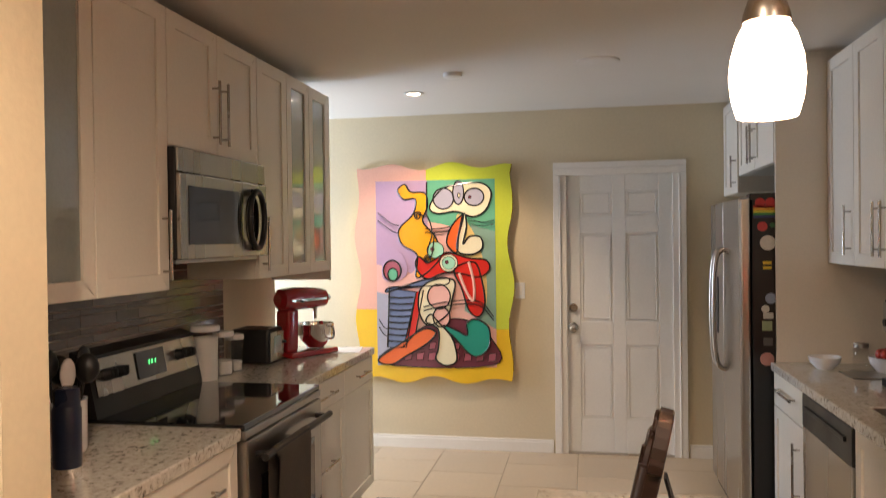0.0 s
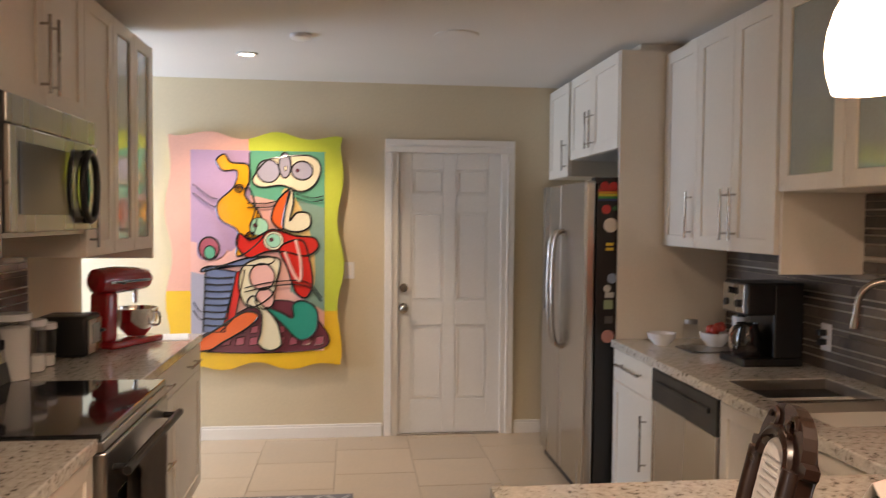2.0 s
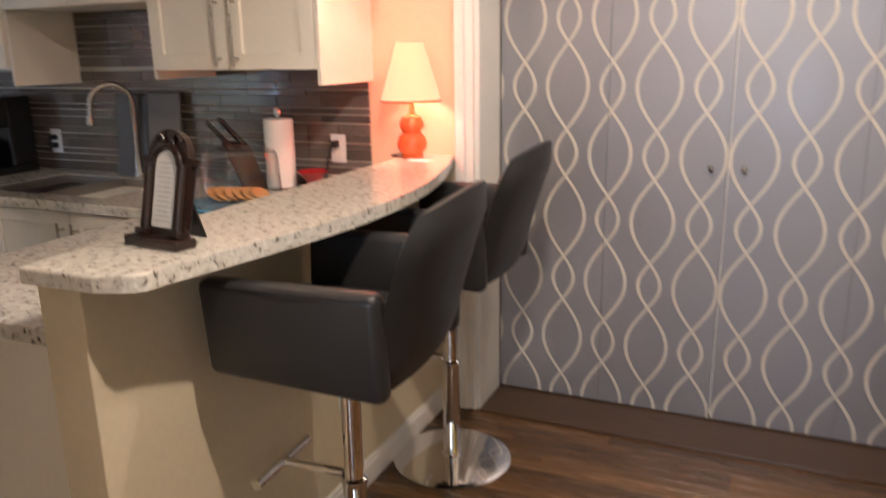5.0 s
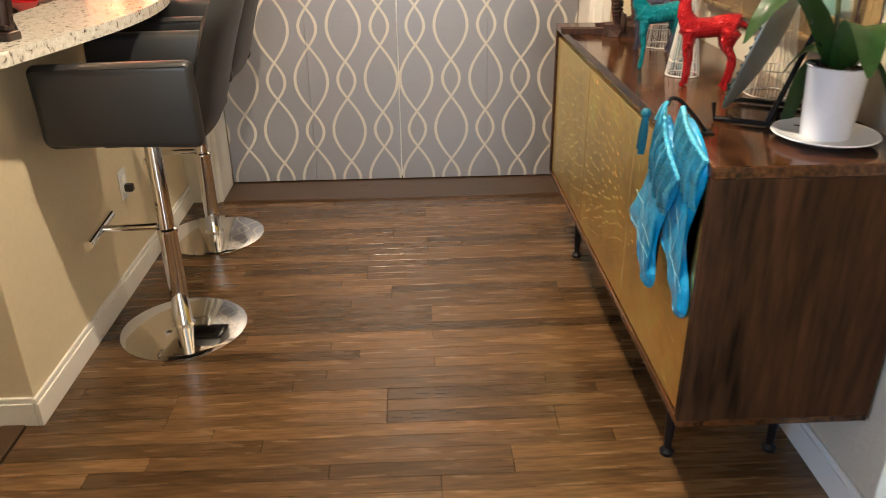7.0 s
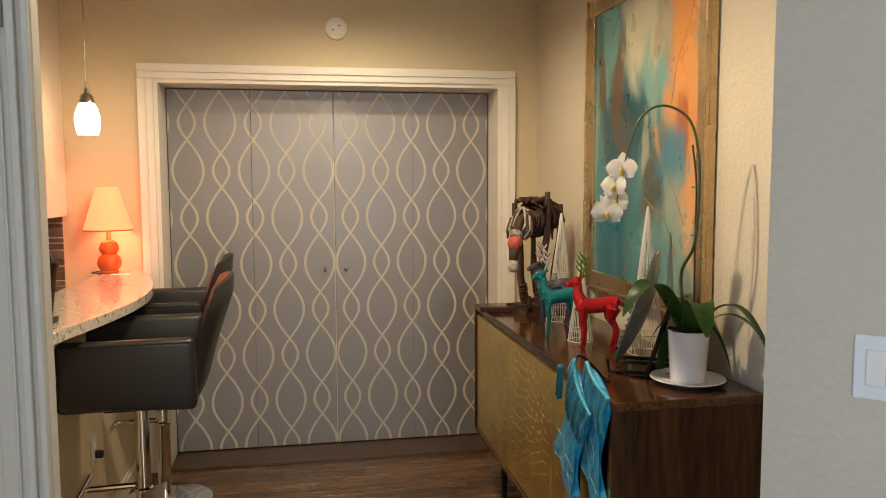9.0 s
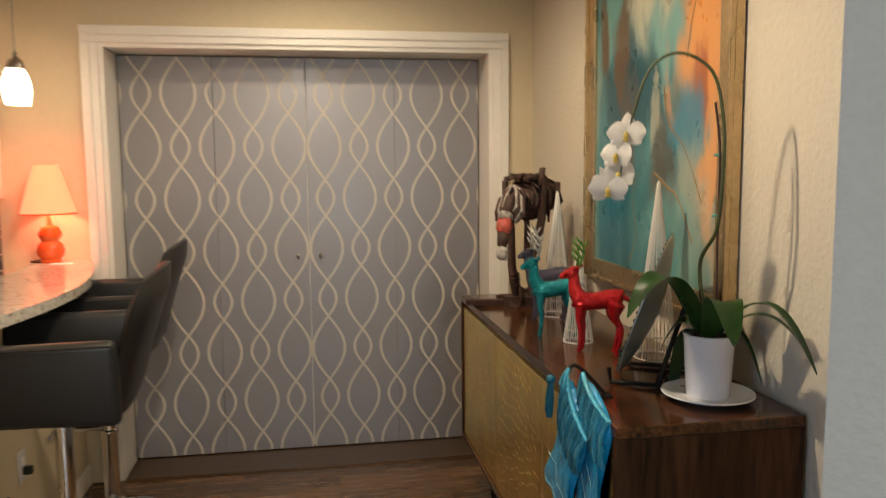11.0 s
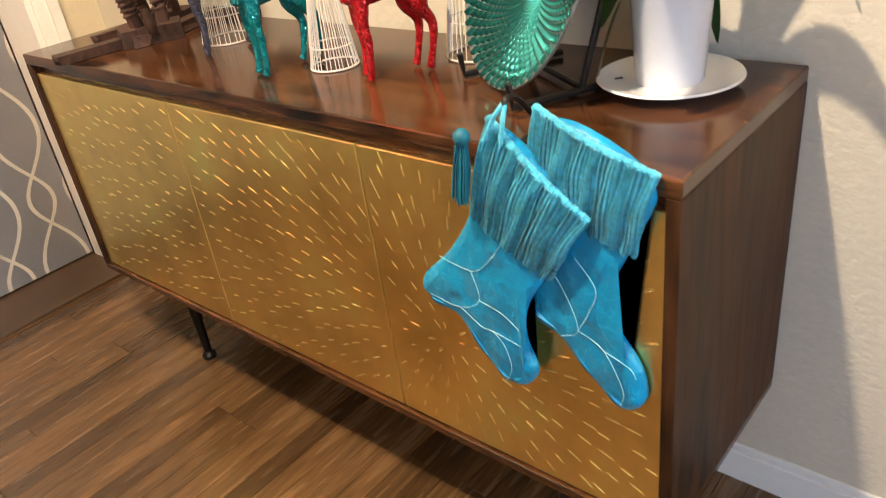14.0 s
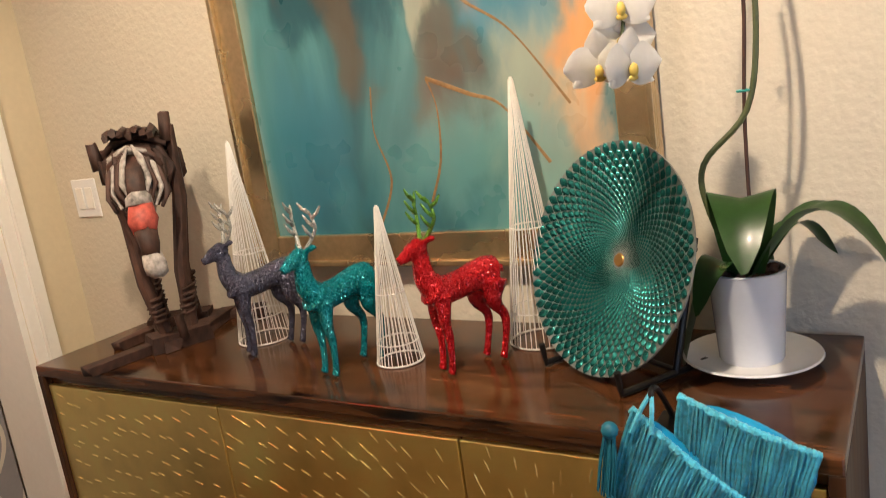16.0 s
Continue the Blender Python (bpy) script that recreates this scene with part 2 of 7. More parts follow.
def cyl(p0, p1, r0, r1=None, seg=20, bm=None):
    bm = bm or bmesh.new()
    p0, p1 = Vector(p0), Vector(p1)
    d = p1 - p0
    m = Matrix.Translation((p0 + p1) / 2) @ d.to_track_quat("Z", "Y").to_matrix().to_4x4()
    bmesh.ops.create_cone(bm, cap_ends=True, segments=seg, radius1=r0, radius2=r0 if r1 is None else r1, depth=d.length, matrix=m)
    return bm


def ball(c, r, bm=None, seg=16, scale=(1, 1, 1), turn=None):
    bm = bm or bmesh.new()
    m = Matrix.Translation(c) @ (turn or Matrix.Identity(4)) @ Matrix.Diagonal((*scale, 1))
    bmesh.ops.create_uvsphere(bm, u_segments=seg, v_segments=max(6, seg // 2), radius=r, matrix=m)
    return bm


def lathe(profile, seg=28, centre=(0, 0, 0), bm=None):
    """Turns (radius, height) pairs about the upright axis."""
    bm = bm or bmesh.new()
    rings = []
    for r, z in profile:
        if r < 1e-5:
            rings.append([bm.verts.new((centre[0], centre[1], centre[2] + z))])
        else:
            rings.append([bm.verts.new((centre[0] + r * math.cos(2 * math.pi * k / seg), centre[1] + r * math.sin(2 * math.pi * k / seg), centre[2] + z)) for k in range(seg)])
    for a, b in zip(rings, rings[1:]):
        for k in range(seg):
            k2 = (k + 1) % seg
            quad = [a[k % len(a)], a[k2 % len(a)], b[k2 % len(b)], b[k % len(b)]]
            quad = list(dict.fromkeys(quad))
            if len(quad) > 2:
                bm.faces.new(quad)
    return bm


def tube(points, radius, seg=8, bm=None, closed=False):
    """A round bar along points; radius is one number or one for each point."""
    bm = bm or bmesh.new()
    pts = [Vector(p) for p in points]
    n = len(pts)
    rads = [radius] * n if isinstance(radius, (int, float)) else list(radius)
    rings, side = [], None
    for i, p in enumerate(pts):
        t = (pts[(i + 1) % n] - pts[i - 1]) if closed else (pts[min(i + 1, n - 1)] - pts[max(i - 1, 0)])
        t = t.normalized() if t.length > 1e-9 else Vector((0, 0, 1))
        if side is None:
            side = t.orthogonal().normalized()
        side = (side - t * side.dot(t))
        side = side.normalized() if side.length > 1e-6 else t.orthogonal().normalized()
        up = t.cross(side)
        rings.append([bm.verts.new(p + rads[i] * (math.cos(2 * math.pi * k / seg) * side + math.sin(2 * math.pi * k / seg) * up)) for k in range(seg)])
    pairs = list(zip(rings, rings[1:])) + ([(rings[-1], rings[0])] if closed else [])
    for a, b in pairs:
        for k in range(seg):
            bm.faces.new((a[k], a[(k + 1) % seg], b[(k + 1) % seg], b[k]))
    if not closed:
        bm.faces.new(rings[0])
        bm.faces.new(rings[-1])
    return bm


def spline(ctrl, steps=8, closed=False):
    """A smooth curve through control points."""
    c = [Vector(p) for p in ctrl]
    n, out = len(c), []
    for i in range(n if closed else n - 1):
        a, b, d, e = (c[(i - 1) % n], c[i], c[(i + 1) % n], c[(i + 2) % n]) if closed else (c[max(i - 1, 0)], c[i], c[i + 1], c[min(i + 2, n - 1)])
        for s in range(steps):
            t = s / steps
            out.append(0.5 * ((2 * b) + (d - a) * t + (2 * a - 5 * b + 4 * d - e) * t * t + (3 * b - a - 3 * d + e) * t ** 3))
    if not closed:
        out.append(c[-1])
    return out


def slab(outline, depth, bm=None, bevel=0.0):
    """A flat piece: a closed outline of points, thickened along the vector depth."""
    bm = bm or bmesh.new()
    low = [bm.verts.new(p) for p in outline]
    high = [bm.verts.new(Vector(p) + Vector(depth)) for p in outline]
    bm.faces.new(low)
    top = bm.faces.new(high[::-1])
    n = len(low)
    for k in range(n):
        bm.faces.new((low[k], low[(k + 1) % n], high[(k + 1) % n], high[k]))
    if bevel:
        bmesh.ops.bevel(bm, geom=list(top.edges), offset=bevel, segments=3, affect="EDGES", profile=0.5)
    return bm


def structure(name, bm, mat, label, category="wall"):
    return tagged(part(name, bm, mat), label, category, kind="structure")


def shift(bm, vec):
    bmesh.ops.translate(bm, verts=bm.verts, vec=vec)
    return bm


def bar_handle(parent, a, b, out, name="handle", r=0.006, mat=None):
    """A bar pull from a to b on two posts; out points from the front to the bar."""
    a, b, out = Vector(a), Vector(b), Vector(out)
    d = (b - a).normalized()
    bm = cyl(a + out, b + out, r, seg=12)
    for p in (a + d * 0.03, b - d * 0.03):
        cyl(p, p + out, r * 0.8, seg=8, bm=bm)
    return part(name, bm, mat or nickel, parent, "brushed nickel bar handle", smooth=True)


def shaker(parent, axis, front, a0, a1, z0, z1, sign, name="door", glass=False, rail=0.06, mat=None):
    """A framed front in the plane x = front, spanning a0..a1 in y; sign is the way it faces."""
    mat = mat or cabinet_paint
    g = 0.002
    a0, a1, z0, z1 = a0 + g, a1 - g, z0 + g, z1 - g
    bm = bmesh.new()
    loops = []
    for d in (0.0, 0.02):
        for r in (0.0, rail):
            loops.append([bm.verts.new((front + sign * d, y, z)) for y, z in ((a0 + r, z0 + r), (a1 - r, z0 + r), (a1 - r, z1 - r), (a0 + r, z1 - r))])
    for p, q in ((0, 1), (2, 3), (0, 2), (1, 3)):
        for k in range(4):
            bm.faces.new((loops[p][k], loops[p][(k + 1) % 4], loops[q][(k + 1) % 4], loops[q][k]))
    bmesh.ops.bevel(bm, geom=bm.edges[:], offset=0.002, segments=2, affect="EDGES", profile=0.5)
    ob = part(name, bm, mat, parent)
    o = rail - 0.004
    lo, hi = sorted((front + sign * 0.003, front + sign * 0.011))
    part("pane" if glass else "panel", box(lo, hi, a0 + o, a1 - o, z0 + o, z1 - o), frosted if glass else mat, ob, "frosted glass pane" if glass else "")
    return ob


# ---- the shell ----
EAST, SOUTH, NORTH, WESTK = 2.41, -0.45, 6.20, -1.03
CEIL = 2.50


def wall(name, x0, x1, y0, y1, z0=0.0, z1=CEIL, mat=None, label="pale yellow painted wall"):
    return structure(name, box(x0, x1, y0, y1, z0, z1), mat or wall_paint, label)


wall("wall_north", -2.6, 0.655, NORTH, NORTH + 0.14)
wall("wall_north_east", 1.475, EAST + 0.14, NORTH, NORTH + 0.14)
wall("wall_north_lintel", 0.655, 1.475, NORTH, NORTH + 0.14, 2.06)
wall("wall_east", EAST, EAST + 0.14, 1.575, NORTH)
wall("wall_east_south", EAST, EAST + 0.14, SOUTH, -0.245)
wall("wall_east_lintel", EAST, EAST + 0.14, -0.245, 1.575, 2.045)
wall("wall_closet_back", 3.0, 3.1, SOUTH, 1.9)
wall("wall_closet_side", EAST + 0.14, 3.0, 1.60, 1.72)
wall("wall_closet_side_south", EAST + 0.14, 3.0, SOUTH, SOUTH + 0.12)
wall("wall_south", -0.395, EAST + 0.14, SOUTH - 0.14, SOUTH, mat=rough_paint, label="pale yellow wall with rough plaster texture")
structure("wall_partition_south", slab([(-0.395, -0.047, 0), (-0.95, -0.602, 0), (-0.95, -1.46, 0), (-0.395, -1.46, 0)], (0, 0, CEIL)), rough_paint, "rough plastered angled wall beside the opening")
wall("wall_partition_north", -0.45, -0.38, 1.258, 1.84, mat=trim_paint, label="white lined wall end beside the opening")
wall("wall_partition_lintel", -0.45, -0.38, -0.04, 1.258, 2.30)
wall("wall_stub", -0.38, -0.16, 1.72, 1.84)
wall("wall_kitchen_west", WESTK - 0.14, WESTK, 1.72, 4.95)
wall("wall_kitchen_behind", WESTK, -0.45, 1.72, 1.84, label="pale painted wall behind the counter end")
wall("wall_nook_south", -2.6, WESTK - 0.14, 4.81, 4.95)
wall("wall_hall_north", -4.1, -2.8, 2.6, 2.74)
wall("wall_hall_north_low", -2.8, -1.4, 2.6, 2.74, 0, 0.7)
wall("wall_hall_north_high", -2.8, -1.4, 2.6, 2.74, 2.3)
wall("wall_hall_north_side", -1.4, WESTK - 0.14, 2.6, 2.74)
wall("wall_hall_south", -4.1, -0.395, -1.6, -1.46)
wall("wall_nook_west_low", -2.6, -2.46, 4.95, NORTH, 0, 0.7)
wall("wall_nook_west_high", -2.6, -2.46, 4.95, NORTH, 2.2)
wall("wall_nook_west_side", -2.6, -2.46, 4.95, 5.15, 0.7, 2.2)
wall("wall_nook_west_side_north", -2.6, -2.46, 6.1, NORTH, 0.7, 2.2)
wall("wall_hall_west_low", -4.1, -3.96, -1.46, 2.6, 0, 0.7)
wall("wall_hall_west_high", -4.1, -3.96, -1.46, 2.6, 2.3)
wall("wall_hall_west_side", -4.1, -3.96, -1.46, -0.15, 0.7, 2.3)
wall("wall_hall_west_side_north", -4.1, -3.96, 1.35, 2.6, 0.7, 2.3)
structure("ceiling", box(-4.1, 3.1, -1.6, NORTH + 0.14, CEIL, CEIL + 0.1), ceiling_paint, "flat off-white painted ceiling", "ceiling")
structure("soffit", box(-0.33, EAST, 1.62, 1.86, 2.425, CEIL - 0.002, 0.004), wall_paint, "shallow cream beam under the ceiling over the bar", "beam")
structure("pony_wall", box(0.67, EAST - 0.002, 1.72, 1.84, 0, 1.035, 0.004), wall_paint, "half-height cream painted wall under the bar", "wall")
structure("subfloor", box(-4.1, 3.1, -1.6, NORTH + 0.14, -0.12, -0.012), gap_dark, "dark gap under the boards", "floor")


def skirting(name, x0, x1, y0, y1, h=0.095, outward=(0, 1)):
    bm = box(x0, x1, y0, y1, 0, h - 0.018, 0.002)
    sx, sy = (x1 - x0 > y1 - y0), (y1 - y0 > x1 - x0)
    inset = 0.005
    box(x0 + (inset if sy and outward[0] < 0 else 0), x1 - (inset if sy and outward[0] > 0 else 0), y0 + (inset if sx and outward[1] < 0 else 0), y1 - (inset if sx and outward[1] > 0 else 0), h - 0.018, h, 0.003, bm)
    return structure(name, bm, trim_paint, "white painted wooden baseboard", "baseboard")


skirting("baseboard_south", -0.395, 2.39, SOUTH, SOUTH + 0.015, outward=(0, 1))
skirting("baseboard_north", -2.4, 0.585, NORTH - 0.015, NORTH, outward=(0, -1))
skirting("baseboard_north_east", 1.54, 1.74, NORTH - 0.015, NORTH, outward=(0, -1))
skirting("baseboard_pony", 0.655, EAST, 1.705, 1.72, outward=(0, -1))
skirting("baseboard_pony_end", 0.655, 0.67, 1.7202, 1.84, outward=(-1, 0))


def casing(name, axis, at, a0, a1, top, sign, w=0.085, d=0.022):
    """A moulded white frame round an opening a0..a1, up to top, on the wall face at."""
    th = thing(name, label="white moulded wooden door casing", category="door casing", kind="structure")

    def b(p0, p1, z0, z1, d1, bm):
        lo, hi = sorted((at, at + sign * d1))
        return box(lo, hi, p0, p1, z0, z1, 0.003, bm) if axis == "x" else box(p0, p1, lo, hi, z0, z1, 0.003, bm)

    for nm, p0, p1 in (("jamb_trim", a0 - w, a0), ("jamb_trim", a1, a1 + w)):
        bm = bmesh.new()
        out = p0 if p0 < a0 else p1
        b(p0, p1, 0, top, d * 0.6, bm)
        inner0, inner1 = (p0, p0 + w * 0.45) if out == p0 else (p1 - w * 0.45, p1)
        b(inner0, inner1, 0, top, d, bm)
        b((p0 + p1) / 2 - 0.004, (p0 + p1) / 2 + 0.004, 0, top, d * 1.1, bm)
        part(nm, bm, trim_paint, th)
    bm = bmesh.new()
    b(a0 - w, a1 + w, top + 0.001, top + w, d * 0.6, bm)
    b(a0 - w, a1 + w, top + w * 0.55, top + w, d, bm)
    b(a0 - w * 0.5, a1 + w * 0.5, top + w * 0.5 - 0.004, top + w * 0.5 + 0.004, d * 1.1, bm)
    part("head_trim", bm, trim_paint, th)
    return th


casing("trim_closet", "x", EAST, -0.245, 1.575, 2.045, -1, 0.075)
casing("trim_kitchen_door", "y", NORTH, 0.692, 1.433, 2.018, -1, 0.094)
for y0, y1, z0 in ((1.555, 1.575, 0), (-0.245, -0.225, 0), (-0.225, 1.555, 2.027)):
    structure("jamb_closet", box(EAST, 2.64, y0, y1, z0, 2.045), trim_paint, "cream painted closet door lining", "door frame")
for x0, x1, z0, z1 in ((0.655, 0.67, 0, 2.04), (1.455, 1.475, 0, 2.04), (0.655, 1.475, 2.04, 2.06)):
    structure("jamb_kitchen_door", box(x0, x1, NORTH, NORTH + 0.14, z0, z1), trim_paint, "white painted door lining", "door frame")
structure("threshold", box(EAST - 0.02, 2.66, -0.225, 1.555, -0.012, 0.012, 0.004), threshold_wood, "dark wooden threshold board under the closet doors", "threshold")
structure("closet_floor", box(2.662, 3.0, -0.3, 1.6, -0.012, 0.001), threshold_wood, "dark wooden closet floor", "floor")


def closet_door(name, y0, y1, knob_y):
    th = tagged(part(name, box(2.645, 2.675, y0, y1, 0.018, 2.022, 0.0006, seg=1), paper_pattern), "tall flat closet door covered in grey-blue oval wallpaper", "door", kind="structure")
    if knob_y:
        bm = cyl((2.645, knob_y, 1.03), (2.63, knob_y, 1.03), 0.006, seg=12)
        ball((2.622, knob_y, 1.03), 0.0095, bm, 12, (0.7, 1, 1.6))
        part("knob", bm, nickel, th, "small satin metal knob", smooth=True)
    return th


# Added pale strip: its colour stands in for light showing through the door seam.
structure("door_stop", box(2.6765, 2.69, 0.63, 0.70, 0.02, 2.02), trim_paint, "added pale strip imitating light through the closet door seam", "trim")
closet_door("door_1", 1.1146, 1.552, None)
closet_door("door_2", 0.667, 1.113, 0.722)
closet_door("door_3", 0.219, 0.661, 0.606)
closet_door("door_4", -0.222, 0.2182, None)


def panel_door(name, axis, at, a0, a1, z0, z1, sign, label, thick=0.038, stile=0.115, low=0.47, paint=None):
    """A door with six sunk and raised panels."""
    def b(p0, p1, q0, q1, d0, d1, bm, bev):
        lo, hi = sorted((at + sign * d0, at + sign * d1))
        return box(lo, hi, p0, p1, q0, q1, bev, bm) if axis == "x" else box(p0, p1, lo, hi, q0, q1, bev, bm)

    w, h = a1 - a0, z1 - z0
    st = stile
    paint = paint or door_paint
    cols = [(a0 + st, a0 + w / 2 - 0.045), (a0 + w / 2 + 0.045, a1 - st)]
    rows = [(z0 + 0.12 * h, z0 + (low - 0.085) * h), (z0 + low * h, z0 + 0.785 * h), (z0 + 0.845 * h, z0 + 0.935 * h)]
    bm = bmesh.new()
    b(a0, a1, z0, z1, 0, thick * 0.82, bm, 0)
    d0, d1 = thick * 0.82, thick
    xs = [a0, cols[0][0], cols[0][1], cols[1][0], cols[1][1], a1]
    for k in (0, 2, 4):
        b(xs[k], xs[k + 1], z0, z1, d0, d1, bm, 0.003)
    zs = [z0] + [q for r in rows for q in r] + [z1]
    for c in cols:
        for k in (0, 2, 4, 6):
            b(c[0], c[1], zs[k], zs[k + 1], d0, d1, bm, 0.003)
    th = tagged(part(name, bm, paint), label, "door", kind="structure")
    for c in cols:
        for r in rows:
            bm = bmesh.new()
            b(c[0] + 0.018, c[1] - 0.018, r[0] + 0.018, r[1] - 0.018, d0, d1 - 0.002, bm, 0.008)
            part("panel", bm, paint, th)
    return th


dr = panel_door("door_5", "y", NORTH + 0.05, 0.672, 1.453, 0.012, 2.036, -1, "white six-panel entry door, closed, with two metal knobs")
for z, r in ((1.06, 0.027), (0.915, 0.031)):
    bm = cyl((0.735, NORTH + 0.013, z), (0.735, NORTH + 0.003, z), r * 1.15, seg=24)
    if r > 0.03:
        cyl((0.735, NORTH + 0.005, z), (0.735, NORTH - 0.03, z), 0.012, seg=14, bm=bm)
        ball((0.735, NORTH - 0.045, z), r, bm, 20, (1, 0.75, 1))
    else:
        cyl((0.735, NORTH + 0.003, z), (0.735, NORTH - 0.012, z), r * 0.85, r * 0.7, 24, bm)
    part("door_knob" if r > 0.03 else "deadbolt", bm, nickel, dr, "satin nickel", smooth=True)
leaf = panel_door("door_6", "x", -0.462, 1.215, 1.95, 0.012, 2.2, -1, "white panelled interior door standing open against the wall", stile=0.07, low=0.40, paint=dimmed_leaf_paint)
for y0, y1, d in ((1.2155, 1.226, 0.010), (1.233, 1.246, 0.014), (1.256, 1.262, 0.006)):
    part("edge_moulding", box(-0.50 - d, -0.4995, y0, y1, 0.014, 2.198, 0.003), dimmed_leaf_paint, leaf)
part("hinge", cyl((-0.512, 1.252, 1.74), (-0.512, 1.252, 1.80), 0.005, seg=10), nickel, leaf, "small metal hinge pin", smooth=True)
structure("door_sill", box(0.672, 1.453, NORTH - 0.01, NORTH + 0.1, 0, 0.012, 0.003), dark_steel, "grey metal door sill", "sill")


# ---- kitchen units ----
def wall_unit(side, y0, y1, z0, z1, front, doors, handles, label="white shaker wall cabinet", glass=False):
    """side 1: on the east wall, facing west; -1: on the west wall, facing east. doors: y splits; handles: (y, z0, z1)."""
    wall_x = EAST if side > 0 else WESTK
    base = (wall_x, (y0 + y1) / 2, z0)
    th = thing("wall_cabinet", base, label, "cabinet", "kitchen wall cabinets")
    lo, hi = sorted((front, wall_x - side * 0.001))
    part("body", box(lo, hi, y0 + 0.001, y1 - 0.001, z0, z1, 0.002), cabinet_paint, th, at=base)
    for a, b in zip(doors, doors[1:]):
        d = shaker(None, "x", front, a, b, z0, z1, -side, glass=glass)
        for o in (d, *d.children):
            o.data.transform(Matrix.Translation(-Vector(base)))
        d.parent = th
    for y, h0, h1 in handles:
        bar_handle(th, Vector((front - side * 0.02, y, h0)) - Vector(base), Vector((front - side * 0.02, y, h1)) - Vector(base), (-side * 0.032, 0, 0))
    return th


def end_panel(x0, x1, y0, y1, z0, z1, label="white painted end panel beside the cabinets"):
    return tagged(part("end_panel", box(x0, x1, y0, y1, z0, z1, 0.002), cabinet_paint), label, "panel")


UF = 2.05
wall_unit(1, 3.63, 4.73, 1.42, 2.44, UF, [3.63, 3.985, 4.345, 4.73], [(3.945, 1.47, 1.70), (4.025, 1.47, 1.70), (4.385, 1.47, 1.70)])
wall_unit(1, 2.81, 3.61, 1.67, 2.43, UF, [2.81, 3.21, 3.61], [], "white wall cabinet with two frosted glass doors above the sink", True)
wall_unit(1, 2.03, 2.79, 1.41, 2.43, UF, [2.03, 2.41, 2.79], [(2.37, 1.425, 1.685), (2.45, 1.425, 1.685)])
end_panel(2.03, EAST, 2.008, 2.026, 1.355, 2.435)
end_panel(2.05, EAST, 3.612, 3.628, 1.345, 2.435)
end_panel(2.05, EAST, 2.792, 2.807, 1.375, 2.43)
end_panel(1.785, EAST, 4.735, 4.755, 0.0, 2.46, "tall white panel between refrigerator and cabinets")
wall_unit(1, 4.757, 5.66, 1.94, 2.46, 1.80, [4.757, 5.21, 5.66], [(5.17, 1.98, 2.20), (5.25, 1.98, 2.20)], "white cabinet above the refrigerator")
wall_unit(1, 5.705, 6.195, 1.84, 2.46, 1.80, [5.705, 6.195], [(5.755, 1.88, 2.08)], "narrow white cabinet beside the entry wall")
LF = -0.68
wall_unit(-1, 1.90, 2.70, 1.39, 2.42, LF, [1.90, 2.30, 2.70], [], "white wall cabinet with frosted glass doors", True)
wall_unit(-1, 2.702, 3.125, 1.39, 2.42, LF, [2.702, 3.125], [(3.085, 1.43, 1.68)])
wall_unit(-1, 3.127, 3.90, 1.92, 2.42, LF, [3.127, 3.513, 3.90], [(3.475, 1.96, 2.22), (3.55, 1.96, 2.22)], "white cabinet above the microwave")
wall_unit(-1, 3.902, 4.26, 1.39, 2.42, LF, [3.902, 4.26], [(3.945, 1.43, 1.68)])
wall_unit(-1, 4.262, 4.90, 1.39, 2.42, LF, [4.262, 4.58, 4.90], [], "white wall cabinet with tall frosted glass doors", True)
end_panel(WESTK, LF + 0.02, 4.902, 4.92, 1.335, 2.42)
bm = box(2.13, EAST, 2.03, 4.73, 2.445, 2.499)
tagged(part("filler", box(1.90, EAST, 4.76, 6.195, 2.462, 2.499), cabinet_paint), "recessed white filler strip above the cabinets", "filler", kind="structure")
tagged(part("filler", bm, cabinet_paint), "recessed white filler strip above the cabinets", "filler", kind="structure")


def base_unit(side, y0, y1, front, fronts, handles, label="white shaker base cabinet", top=0.875, name="base_cabinet"):
    wall_x = EAST if side > 0 else WESTK
    base = (wall_x, (y0 + y1) / 2, 0)
    th = thing(name, base, label, "cabinet", "kitchen base cabinets")
    lo, hi = sorted((front, wall_x - side * 0.001))
    part("body", box(lo, hi, y0 + 0.001, y1 - 0.001, 0.10, top, 0.002), cabinet_paint, th, at=base)
    lo, hi = sorted((front + side * 0.06, wall_x - side * 0.001))
    part("plinth", box(lo, hi, y0 + 0.001, y1 - 0.001, 0.0, 0.10), cabinet_paint, th, at=base)
    for kind, a, b, z0, z1 in fronts:
        if kind == "slab":
            lo, hi = sorted((front, front - side * 0.02))
            part("drawer_front", box(lo, hi, a + 0.002, b - 0.002, z0 + 0.002, z1 - 0.002, 0.003), cabinet_paint, th, at=base)
        else:
            d = shaker(None, "x", front, a, b, z0, z1, -side, name="door" if kind == "door" else "drawer_front", rail=0.055)
            for o in (d, *d.children):
                o.data.transform(Matrix.Translation(-Vector(base)))
            d.parent = th
    for p, q in handles:
        o = Vector(base)
        bar_handle(th, Vector((front - side * 0.02, *p)) - o, Vector((front - side * 0.02, *q)) - o, (-side * 0.032, 0, 0))
    return th


